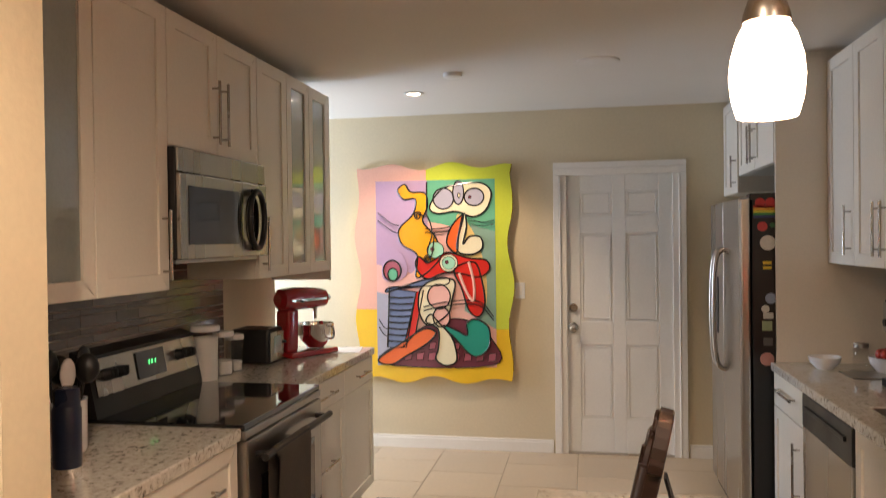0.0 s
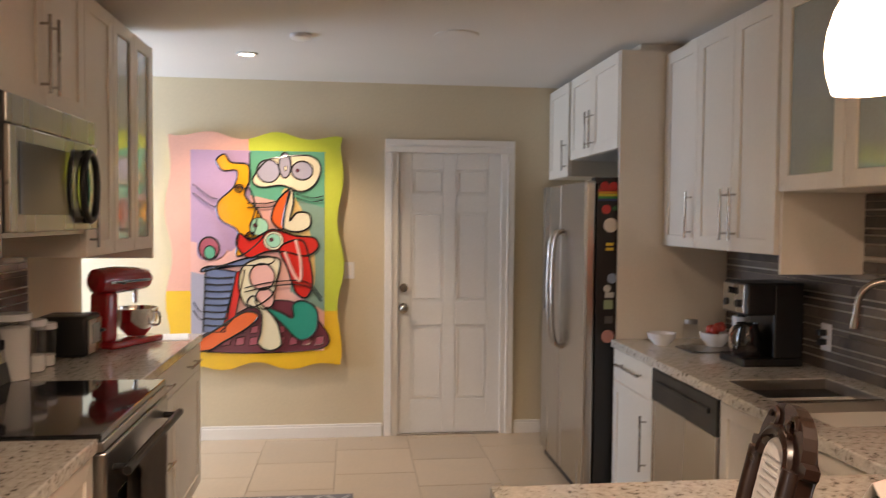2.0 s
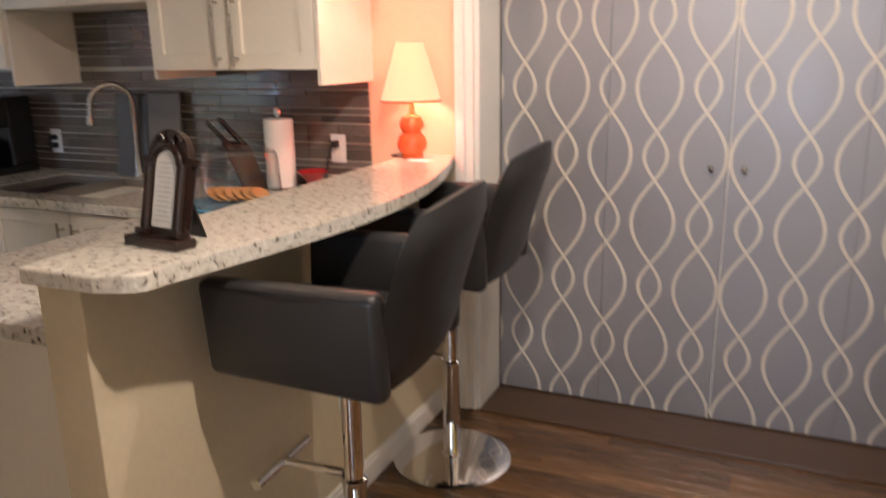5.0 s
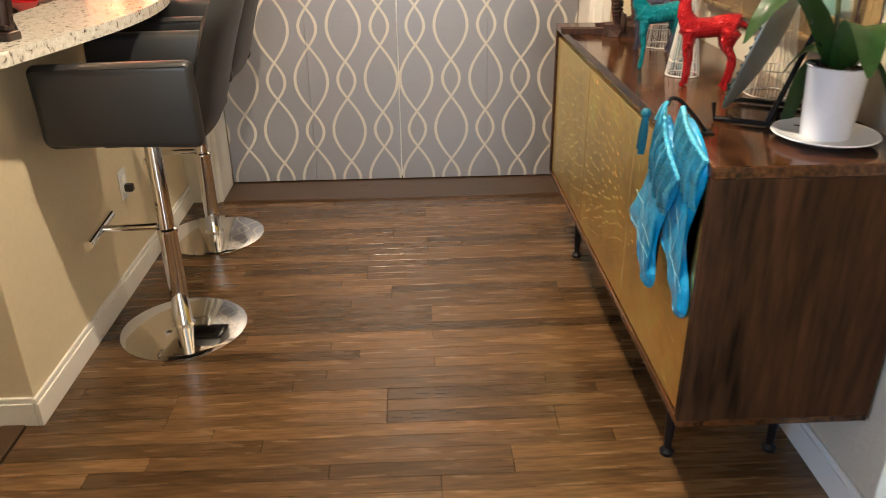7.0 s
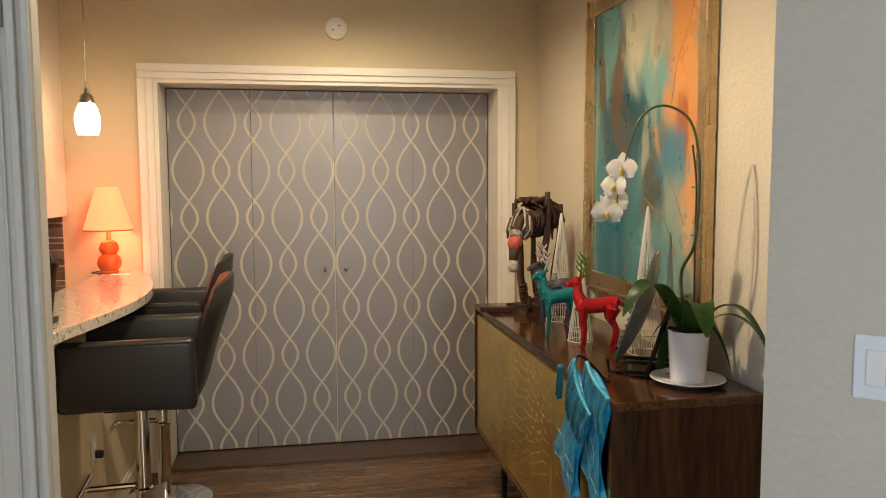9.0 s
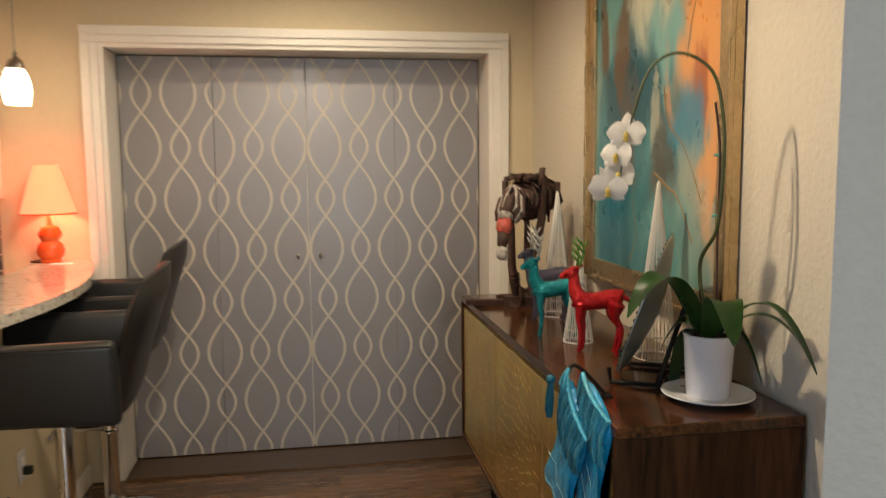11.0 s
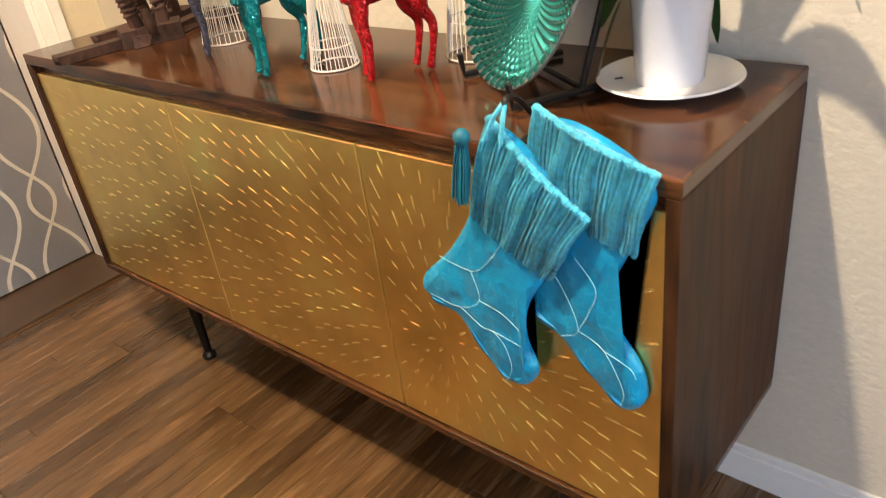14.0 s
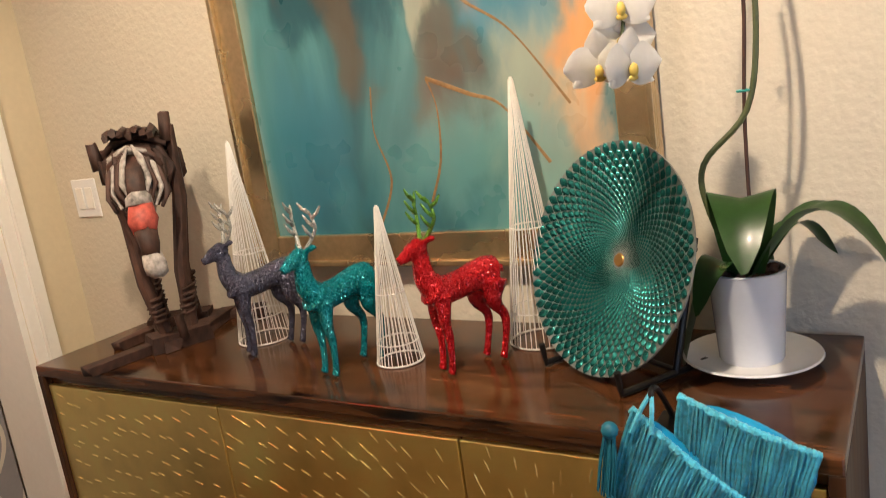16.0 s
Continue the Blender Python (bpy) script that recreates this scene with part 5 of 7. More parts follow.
stroke([(0.50, 0.72), (0.49, 0.66), (0.475, 0.60)] + curl, 0.007)
stroke([(0.435, 0.83), (0.437, 0.9), (0.44, 0.99)], 0.009)

# ---- framed abstract picture over the sideboard ----
AX0, AX1, AZ0, AZ1 = 0.505, 1.56, 1.05, 2.30
ab = (1.06, SOUTH, AZ0)
art = thing("framed_picture", ab, "large abstract picture in teal and rust with a metallic frame", "picture")
frame_metal = material("frame_metal", (0.56, 0.42, 0.24), 0.28, 0.9, vary=0.2, scale=6, fine=60, bump=0.05)
FW = 0.075
for x0, x1, z0, z1 in ((AX0, AX0 + FW, AZ0, AZ1), (AX1 - FW, AX1, AZ0, AZ1), (AX0 + FW, AX1 - FW, AZ0, AZ0 + FW), (AX0 + FW, AX1 - FW, AZ1 - FW, AZ1)):
    bm = box(x0, x1, SOUTH + 0.004, SOUTH + 0.032, z0, z1, 0.003)
    o = 0.014
    rim = (x0, x0 + o) if x0 == AX0 else ((x1 - o, x1) if x1 == AX1 else None)
    if rim:
        box(rim[0], rim[1], SOUTH + 0.03, SOUTH + 0.045, z0, z1, 0.003, bm)
    else:
        a, b = (z0, z0 + o) if z0 == AZ0 else (z1 - o, z1)
        box(x0, x1, SOUTH + 0.03, SOUTH + 0.045, a, b, 0.003, bm)
    part("frame_bar", bm, frame_metal, art, "brushed bronze frame bar", at=ab)
canvas = material("art_canvas", (0.1, 0.3, 0.3), 0.3, vary=0.1, coat=0.1, bump=0.02)
nt = canvas.node_tree
pb = nt.nodes["Principled BSDF"]
co, mp = nt.nodes.new("ShaderNodeTexCoord"), nt.nodes.new("ShaderNodeMapping")
mp.inputs["Scale"].default_value = (1.0, 1.0, 0.45)
mp.inputs["Rotation"].default_value = (0, radians(12), 0)
nt.links.new(co.outputs["Object"], mp.inputs["Vector"])


def vmath(op, a, b):
    n = nt.nodes.new("ShaderNodeVectorMath")
    n.operation = op
    for k, v in enumerate((a, b)):
        if isinstance(v, tuple):
            n.inputs[k].default_value = v
        else:
            nt.links.new(v, n.inputs[k])
    return n


def brush(scale, detail, warp):
    n = nt.nodes.new("ShaderNodeTexNoise")
    n.inputs["Scale"].default_value, n.inputs["Detail"].default_value, n.inputs["Distortion"].default_value = scale, detail, warp
    nt.links.new(mp.outputs[0], n.inputs["Vector"])
    return n


CW, CH = AX1 - AX0 - 2 * FW, AZ1 - AZ0 - 2 * FW
drag = brush(4.0, 6.0, 0.8)
offset = vmath("MULTIPLY", vmath("SUBTRACT", drag.outputs["Color"], (0.5, 0.5, 0.5)).outputs[0], (0.34, 0.0, 0.55))
fray = vmath("MULTIPLY", vmath("SUBTRACT", brush(17.0, 5.0, 0.5).outputs["Color"], (0.5, 0.5, 0.5)).outputs[0], (0.12, 0.0, 0.20))
bent = vmath("ADD", co.outputs["Object"], vmath("ADD", offset.outputs[0], fray.outputs[0]).outputs[0])
tone = nt.nodes.new("ShaderNodeValToRGB")
el = tone.color_ramp.elements
for p, c in ((0.5, 0), (0.5, 0)):
    el.new(p)
for e, (p, c) in zip(el, ((0.32, (0.016, 0.060, 0.072)), (0.45, (0.038, 0.135, 0.155)), (0.55, (0.075, 0.215, 0.225)), (0.70, (0.20, 0.29, 0.25)))):
    e.position, e.color = p, (*c, 1)
nt.links.new(brush(3.4, 7.0, 0.9).outputs["Fac"], tone.inputs["Fac"])
layer = tone.outputs[0]
CREAM, ORANGE, RUST, DEEP, SKY_BLUE, BROWN, MINT = (0.56, 0.53, 0.38), (0.66, 0.27, 0.07), (0.30, 0.075, 0.03), (0.010, 0.060, 0.08), (0.04, 0.18, 0.26), (0.12, 0.065, 0.025), (0.14, 0.34, 0.32)
for u, v, su, sv, colour, most in ((0.52, 0.92, 0.20, 0.22, CREAM, 0.95), (0.60, 0.70, 0.10, 0.16, MINT, 0.8), (0.84, 0.86, 0.13, 0.26, ORANGE, 0.95), (0.80, 0.60, 0.13, 0.16, ORANGE, 0.85), (0.86, 0.54, 0.08, 0.10, RUST, 0.85), (0.95, 0.50, 0.06, 0.50, ORANGE, 0.8),
                                   (0.25, 0.55, 0.24, 0.13, DEEP, 0.9), (0.50, 0.56, 0.12, 0.14, DEEP, 0.8), (0.78, 0.44, 0.10, 0.11, SKY_BLUE, 0.9), (0.10, 0.74, 0.05, 0.17, BROWN, 0.85), (0.30, 0.72, 0.06, 0.20, BROWN, 0.85), (0.20, 0.88, 0.09, 0.20, MINT, 0.8),
                                   (0.60, 0.30, 0.08, 0.20, BROWN, 0.55), (0.36, 0.42, 0.07, 0.14, BROWN, 0.6), (0.86, 0.22, 0.16, 0.18, CREAM, 0.45), (0.70, 0.10, 0.25, 0.12, MINT, 0.55), (0.55, 0.46, 0.04, 0.08, CREAM, 0.4), (0.93, 0.33, 0.08, 0.07, ORANGE, 0.6), (0.15, 0.15, 0.2, 0.2, SKY_BLUE, 0.5)):
    centre = (AX1 - FW - u * CW - ab[0], 0.0, FW + v * CH)
    away = vmath("SUBTRACT", bent.outputs[0], centre)
    reach = vmath("MULTIPLY", away.outputs[0], (1 / (su * CW * 1.5), 0.0, 1 / (sv * CH * 1.5)))
    size = nt.nodes.new("ShaderNodeVectorMath")
    size.operation = "LENGTH"
    nt.links.new(reach.outputs[0], size.inputs[0])
    soft = nt.nodes.new("ShaderNodeMapRange")
    soft.interpolation_type = "SMOOTHERSTEP"
    soft.inputs["From Min"].default_value, soft.inputs["From Max"].default_value = 0.25, 1.0
    soft.inputs["To Min"].default_value, soft.inputs["To Max"].default_value = most, 0.0
    nt.links.new(size.outputs["Value"], soft.inputs["Value"])
    mx = nt.nodes.new("ShaderNodeMix")
    mx.data_type = "RGBA"
    nt.links.new(soft.outputs[0], mx.inputs["Factor"])
    nt.links.new(layer, mx.inputs["A"])
    mx.inputs["B"].default_value = (*colour, 1)
    layer = mx.outputs["Result"]
nt.links.new(layer, pb.inputs["Base Color"])
part("canvas", box(AX0 + FW - 0.004, AX1 - FW + 0.004, SOUTH + 0.006, SOUTH + 0.02, AZ0 + FW - 0.004, AZ1 - FW + 0.004), canvas, art, "teal and rust abstract painting", at=ab)
vein_paint = material("vein_paint", (0.24, 0.14, 0.055), 0.35, vary=0.4, scale=20)
ink_paint = material("ink_paint", (0.03, 0.03, 0.03), 0.5)


def vein(ctrl, width, mat):
    """A thin painted line on the canvas, through (u, v) points."""
    pts = spline([(AX1 - FW - u * CW, SOUTH + 0.0225, AZ0 + FW + v * CH) for u, v in ctrl], 8)
    bm = tube(pts, [width * (0.45 + 0.55 * abs(math.sin(1.3 + 2.6 * k / len(pts)))) for k in range(len(pts))], 6)
    for v in bm.verts:
        v.co.y = SOUTH + 0.0205 + (v.co.y - SOUTH - 0.0225) * 0.15
    part("brush_line", bm, mat, art, "thin brown brush line", at=ab)


for ctrl, w in (([(0.36, 0.02), (0.41, 0.11), (0.38, 0.21), (0.39, 0.30)], 0.0035), ([(0.52, 0.06), (0.56, 0.14), (0.57, 0.24), (0.55, 0.30)], 0.0035), ([(0.55, 0.30), (0.66, 0.26), (0.74, 0.23), (0.84, 0.12)], 0.005), ([(0.62, 0.54), (0.66, 0.44), (0.78, 0.36), (0.90, 0.22)], 0.004)):
    vein(ctrl, w, vein_paint)
for ctrl in ([(0.06, 0.70), (0.04, 0.85), (0.10, 0.955), (0.16, 0.96), (0.20, 0.90), (0.26, 0.96), (0.33, 0.93), (0.34, 0.80)], [(0.78, 0.60), (0.82, 0.72), (0.90, 0.82), (0.95, 0.90)]):
    vein(ctrl, 0.0016, ink_paint)

# ---- things on the worktops ----
TOP = 0.915


def on_top(name, x, y, label, cat, z=TOP, group="", turn=0.0):
    return thing(name, (x, y, z), label, cat, group, turn=turn)




def thin_glass(name, tint, gloss):
    """A thin clear wall: mostly see-through, with a mirror-like sheen that grows at glancing angles."""
    m = bpy.data.materials.new(name)
    m.use_nodes = True
    nt = m.node_tree
    see, shine, lw, mx_ = (nt.nodes.new(k) for k in ("ShaderNodeBsdfTransparent", "ShaderNodeBsdfGlossy", "ShaderNodeLayerWeight", "ShaderNodeMixShader"))
    see.inputs["Color"].default_value = (*tint, 1)
    shine.inputs["Roughness"].default_value = 0.04
    lw.inputs["Blend"].default_value = 0.5
    rise, share = nt.nodes.new("ShaderNodeMath"), nt.nodes.new("ShaderNodeMath")
    rise.operation, share.operation = "POWER", "MULTIPLY_ADD"
    rise.inputs[1].default_value, share.inputs[1].default_value, share.inputs[2].default_value = 3.5, gloss * 1.5, 0.04
    nt.links.new(lw.outputs["Facing"], rise.inputs[0])
    nt.links.new(rise.outputs[0], share.inputs[0])
    nt.links.new(share.outputs[0], mx_.inputs[0])
    nt.links.new(see.outputs[0], mx_.inputs[1])
    nt.links.new(shine.outputs[0], mx_.inputs[2])
    nt.links.new(mx_.outputs[0], nt.nodes["Material Output"].inputs["Surface"])
    return m


clear = thin_glass("clear_plastic", (0.97, 0.97, 0.97), 0.18)
glass = thin_glass("clear_glass", (0.95, 0.96, 0.96), 0.3)
white_powder = material("white_powder", (0.80, 0.78, 0.74), 0.9, vary=0.05)
for x, y, r, h, fill in ((-0.93, 3.89, 0.062, 0.235, 0.205), (-0.92, 4.05, 0.047, 0.19, 0.07), (-0.92, 4.17, 0.042, 0.16, 0.05)):
    c = on_top("canister", x, y, "clear storage canister with white lid and white contents", "canister", group="canisters by the cooker")
    part("contents", lathe([(0, 0.006), (r - 0.006, 0.006), (r - 0.004, fill), (0, fill + 0.004)], 28), white_powder, c, "white powder", smooth=True)
    part("jar", lathe([(0, 0.001), (r - 0.003, 0.001), (r, 0.01), (r + 0.003, h), (r, h), (r - 0.003, 0.012), (0, 0.004)], 28), clear, c, "clear plastic jar", smooth=True)
    part("lid", lathe([(0, h), (r + 0.006, h), (r + 0.006, h + 0.02), (r, h + 0.025), (0, h + 0.025)], 28), white_gloss, c, "white lid", smooth=True)
ts = on_top("toaster", -0.90, 4.42, "black and steel toaster with bright window", "toaster")
part("body", box(-0.12, 0.10, -0.10, 0.10, 0.008, 0.19, 0.02, seg=3), black_plastic, ts, smooth=True)
part("front_panel", box(0.10, 0.106, -0.085, 0.085, 0.02, 0.17, 0.002), steel, ts, "steel front panel")
part("window", box(0.106, 0.109, -0.05, 0.05, 0.06, 0.15, 0.001), frosted, ts)
part("lever", box(0.106, 0.125, 0.06, 0.08, 0.10, 0.115, 0.003), black_plastic, ts)
for s in (-0.035, 0.035):
    part("slot", box(-0.09, 0.07, s - 0.012, s + 0.012, 0.188, 0.191), black_metal, ts)

red_enamel = material("red_enamel", (0.32, 0.008, 0.012), 0.16, vary=0.06, coat=0.7, bump=0.0)
mx_t = on_top("stand_mixer", -0.80, 4.66, "dark red stand mixer with a steel bowl", "stand mixer", turn=62)
part("base", box(-0.09, 0.26, -0.10, 0.10, 0.0, 0.035, 0.016, seg=3), red_enamel, mx_t, smooth=True)
bm = box(-0.085, 0.0, -0.055, 0.055, 0.03, 0.27, 0.02, seg=3)
for v in bm.verts:
    v.co.x += 0.035 * (v.co.z - 0.15)
part("column", bm, red_enamel, mx_t, smooth=True)
bm = bmesh.new()
tube([(-0.11, 0, 0.325), (-0.09, 0, 0.325), (0.0, 0, 0.325), (0.15, 0, 0.322), (0.225, 0, 0.318), (0.245, 0, 0.318)], [0.035, 0.06, 0.068, 0.062, 0.052, 0.03], 20, bm)
part("head", bm, red_enamel, mx_t, "rounded red motor head", smooth=True)
for s in (-1, 1):
    part("trim_band", box(-0.06, 0.20, s * 0.064 - 0.003, s * 0.064 + 0.003, 0.312, 0.326, 0.002), chrome, mx_t)
part("hub", cyl((0.245, 0, 0.318), (0.27, 0, 0.318), 0.02, seg=18), chrome, mx_t, smooth=True)
part("beater_shaft", cyl((0.165, 0, 0.27), (0.165, 0, 0.20), 0.014, 0.010, 14), chrome, mx_t, smooth=True)
part("bowl", lathe([(0, 0.037), (0.05, 0.037), (0.055, 0.045), (0.085, 0.075), (0.105, 0.12), (0.108, 0.17), (0.112, 0.175), (0.105, 0.175), (0.10, 0.12), (0.08, 0.08), (0, 0.05)], 32, (0.165, 0, 0)), chrome, mx_t, "polished steel bowl", smooth=True)
part("bowl_handle", tube(spline([(0.165, -0.106, 0.16), (0.165, -0.15, 0.155), (0.165, -0.15, 0.10), (0.165, -0.098, 0.095)], 6), 0.006, 8), chrome, mx_t, smooth=True)
part("speed_lever", cyl((0.0, -0.07, 0.315), (0.0, -0.095, 0.315), 0.006, seg=8), black_plastic, mx_t)
pp = on_top("paper_sheet", -0.58, 4.93, "white sheet of paper lying on the worktop", "paper", turn=12)
part("sheet", box(-0.09, 0.09, -0.12, 0.12, 0.0005, 0.002), paper, pp)

cr_ = on_top("utensil_crock", -0.77, 2.69, "white crock full of kitchen utensils", "utensil crock")
part("crock", lathe([(0, 0), (0.06, 0), (0.064, 0.01), (0.066, 0.16), (0.068, 0.165), (0.06, 0.165), (0.058, 0.02), (0, 0.015)], 28), white_gloss, cr_, smooth=True)
uten_red = material("utensil_red", (0.60, 0.05, 0.02), 0.4, vary=0.08)
for k, (a, l, m) in enumerate(((0.2, 0.30, black_plastic), (1.3, 0.32, black_plastic), (2.4, 0.28, black_plastic), (3.6, 0.30, uten_red), (4.6, 0.33, black_plastic), (5.5, 0.29, white_gloss))):
    d = Vector((0.055 * math.cos(a), 0.055 * math.sin(a), 0))
    u = part("utensil", cyl(d * 0.3 + Vector((0, 0, 0.02)), d * 1.1 + Vector((0, 0, l * 0.72)), 0.006, seg=8), m, cr_, smooth=True)
    part("utensil_head", ball(d * 1.3 + Vector((0, 0, l * 0.72 + 0.045)), 0.042, seg=14, scale=(0.35 if k % 2 else 0.9, 0.8, 1.15)), m, u, smooth=True)
navy = material("navy_enamel", (0.012, 0.02, 0.05), 0.3, vary=0.08)
bt = on_top("bottle", -0.59, 2.46, "dark blue insulated bottle with steel base", "bottle")
part("body", lathe([(0, 0.03), (0.036, 0.03), (0.038, 0.035), (0.038, 0.19), (0.034, 0.20), (0, 0.20)], 28), navy, bt, smooth=True)
part("ring", lathe([(0, 0.0), (0.036, 0.0), (0.037, 0.03), (0, 0.03)], 28), chrome, bt, smooth=True)
part("cap", lathe([(0, 0.20), (0.035, 0.20), (0.035, 0.245), (0.03, 0.25), (0, 0.25)], 28), navy, bt, smooth=True)

for x, y, r, h, fruit in ((1.96, 4.55, 0.075, 0.06, False), (2.20, 4.45, 0.075, 0.075, True)):
    b = on_top("bowl", x, y, "white bowl of strawberries" if fruit else "small white bowl on the worktop", "bowl")
    part("bowl", lathe([(0, 0), (r * 0.5, 0), (r * 0.55, 0.006), (r * 0.9, h * 0.55), (r, h), (r - 0.004, h), (r * 0.84, h * 0.55), (0, 0.012)], 28), white_gloss, b, smooth=True)
    if fruit:
        berry = material("berry", (0.45, 0.05, 0.03), 0.35, vary=0.3, fine=150, bump=0.3)
        for k in range(9):
            a = k * 2.4
            q = 0.045 * math.sqrt(k / 9)
            part("strawberry", ball((q * math.cos(a), q * math.sin(a), h + 0.004 + 0.012 * (k % 3)), 0.02, seg=10, scale=(1, 1, 1.2)), berry, b, smooth=True)
jr = on_top("jar", 2.14, 4.60, "small glass spice jar with metal lid", "jar")
part("jar", lathe([(0, 0.0), (0.034, 0.0), (0.036, 0.01), (0.036, 0.09), (0.03, 0.1), (0, 0.1)], 24), clear, jr, smooth=True)
part("lid", lathe([(0, 0.1), (0.034, 0.1), (0.034, 0.12), (0, 0.122)], 24), dark_steel, jr, smooth=True)
cu = on_top("cup", 2.30, 4.42, "small white cup on the worktop", "cup")
part("cup", lathe([(0, 0), (0.028, 0), (0.032, 0.08), (0.029, 0.08), (0.025, 0.006), (0, 0.006)], 24), white_gloss, cu, smooth=True)
bd = on_top("chopping_mat", 2.12, 4.38, "dark grey flat mat on the worktop", "mat")
part("mat", box(-0.12, 0.13, -0.10, 0.09, 0.0005, 0.006, 0.002), dark_steel, bd)
vs = on_top("vase", 2.29, 4.35, "tall white crock holding a dark brush", "crock")
part("crock", lathe([(0, 0), (0.038, 0), (0.045, 0.03), (0.048, 0.17), (0.044, 0.17), (0.04, 0.03), (0, 0.01)], 24), white_gloss, vs, smooth=True)
part("brush", cyl((0, 0, 0.1), (0.0, 0, 0.26), 0.022, 0.026, 14), black_plastic, vs, smooth=True)

cm = on_top("coffee_maker", 2.22, 4.03, "black drip coffee maker with steel panel and glass jug", "coffee maker")
part("base", box(-0.15, 0.13, -0.11, 0.11, 0, 0.035, 0.006), black_plastic, cm)
part("tower", box(-0.01, 0.13, -0.11, 0.11, 0.035, 0.37, 0.01), black_plastic, cm)
part("head", box(-0.14, 0.0, -0.11, 0.11, 0.225, 0.37, 0.012), black_plastic, cm)
pan = part("control_panel", box(-0.147, -0.139, -0.095, 0.095, 0.235, 0.36, 0.003), steel, cm, "steel control panel")
for dy in (-0.05, 0.05):
    part("dial", cyl((-0.147, dy, 0.275), (-0.16, dy, 0.275), 0.016, seg=16), black_plastic, pan, smooth=True)
part("display", box(-0.15, -0.146, -0.04, 0.04, 0.315, 0.345), black_glass, pan)
jug = part("jug", lathe([(0, 0.036), (0.055, 0.036), (0.065, 0.06), (0.062, 0.13), (0.045, 0.165), (0.048, 0.18), (0.044, 0.18), (0.041, 0.165), (0.058, 0.13), (0.06, 0.06), (0, 0.042)], 24, (-0.075, 0, 0)), black_glass, cm, "dark glass coffee jug", smooth=True)
part("jug_handle", tube(spline([(-0.12, -0.02, 0.17), (-0.165, -0.03, 0.155), (-0.165, -0.03, 0.08), (-0.13, -0.02, 0.07)], 6), 0.009, 8), chrome, jug, smooth=True)

slate_m = material("slate_board", (0.075, 0.075, 0.08), 0.45, vary=0.15)
board_m = material("grey_board", (0.15, 0.13, 0.115), 0.4, vary=0.15)
for y0, y1, h, m, x in ((3.175, 3.37, 0.38, slate_m, 2.385), (2.975, 3.17, 0.39, board_m, 2.380)):
    b = thing("cutting_board", (x, (y0 + y1) / 2, TOP), "dark cutting board leaning on the backsplash", "cutting board", "cutting boards")
    bm = box(-0.006, 0.006, -(y1 - y0) / 2, (y1 - y0) / 2, 0.001, h, 0.005)
    for v in bm.verts:
        v.co.x += -0.045 + 0.06 * v.co.z / h * 0.55
    part("board", bm, m, b)
kb = on_top("knife_block", 2.265, 2.525, "dark wooden knife block full of black-handled knives", "knife block", turn=135)
bm = box(-0.05, 0.05, -0.06, 0.06, 0.0, 0.195, 0.006)
for v in bm.verts:
    v.co.x += 0.35 * v.co.z * (1 if v.co.z > 0.01 else 0)
part("block", bm, walnut_end, kb)
for k in range(8):
    y, x = -0.042 + 0.028 * (k % 4), 0.035 + 0.05 * (k // 4)
    a = Vector((x, y, 0.19 - 0.01 * (k // 4)))
    part("knife_handle", cyl(a, a + Vector((0.085, 0, 0.105)), 0.012, 0.009, 8), black_plastic, kb, smooth=True)
pt = on_top("paper_towel_holder", 2.29, 2.40, "roll of white paper towel on a steel holder", "paper towel")
part("base", lathe([(0, 0), (0.08, 0), (0.08, 0.008), (0, 0.012)], 28), chrome, pt, smooth=True)
part("roll", lathe([(0.02, 0.013), (0.06, 0.013), (0.061, 0.02), (0.061, 0.285), (0.06, 0.292), (0.02, 0.292)], 36), paper, pt, "white paper roll", smooth=True)
part("rod", lathe([(0, 0.01), (0.008, 0.01), (0.008, 0.30), (0.016, 0.305), (0.018, 0.325), (0.01, 0.34), (0, 0.342)], 18), chrome, pt, smooth=True)
rb = on_top("red_dish", 2.33, 2.27, "small red dish behind the bar", "dish")
part("dish", lathe([(0, 0.03), (0.03, 0.03), (0.07, 0.075), (0.067, 0.077), (0.028, 0.034), (0, 0.034)], 24), red_enamel, rb, smooth=True)
part("foot", lathe([(0, 0), (0.035, 0), (0.03, 0.03), (0, 0.03)], 20), red_enamel, rb, smooth=True)

ck_x, ck_y = 1.88, 2.30
blue_glass = material("blue_plate", (0.10, 0.30, 0.50), 0.12, vary=0.1, coat=0.5, bump=0.0)
dome_glass = thin_glass("dome_glass", (0.98, 0.98, 0.98), 0.36)
cp = on_top("cake_stand", ck_x, ck_y, "clear cake dome over cookies on a blue plate", "cake dome")
part("foot", lathe([(0, 0), (0.09, 0), (0.085, 0.008), (0.08, 0.014), (0, 0.014)], 28), glass, cp, smooth=True)
part("plate", lathe([(0, 0.014), (0.175, 0.016), (0.186, 0.026), (0.18, 0.030), (0.16, 0.024), (0, 0.022)], 40), blue_glass, cp, "blue glass plate", smooth=True)
dome = part("dome", lathe([(0.162, 0.030), (0.152, 0.19), (0.144, 0.212), (0.12, 0.220), (0.0, 0.221), (0.0, 0.218), (0.12, 0.217), (0.141, 0.210), (0.149, 0.19), (0.159, 0.030)], 40), dome_glass, cp, "clear dome", smooth=True)
part("dome_handle", tube(spline([(0.07, -0.07, 0.216), (0.07, -0.06, 0.245), (0.0, 0.0, 0.262), (-0.06, 0.06, 0.275), (-0.09, 0.08, 0.27), (-0.06, 0.055, 0.218)], 6), 0.010, 8), thin_glass("handle_glass", (0.86, 0.86, 0.86), 0.6), dome, "clear looped handle", smooth=True)
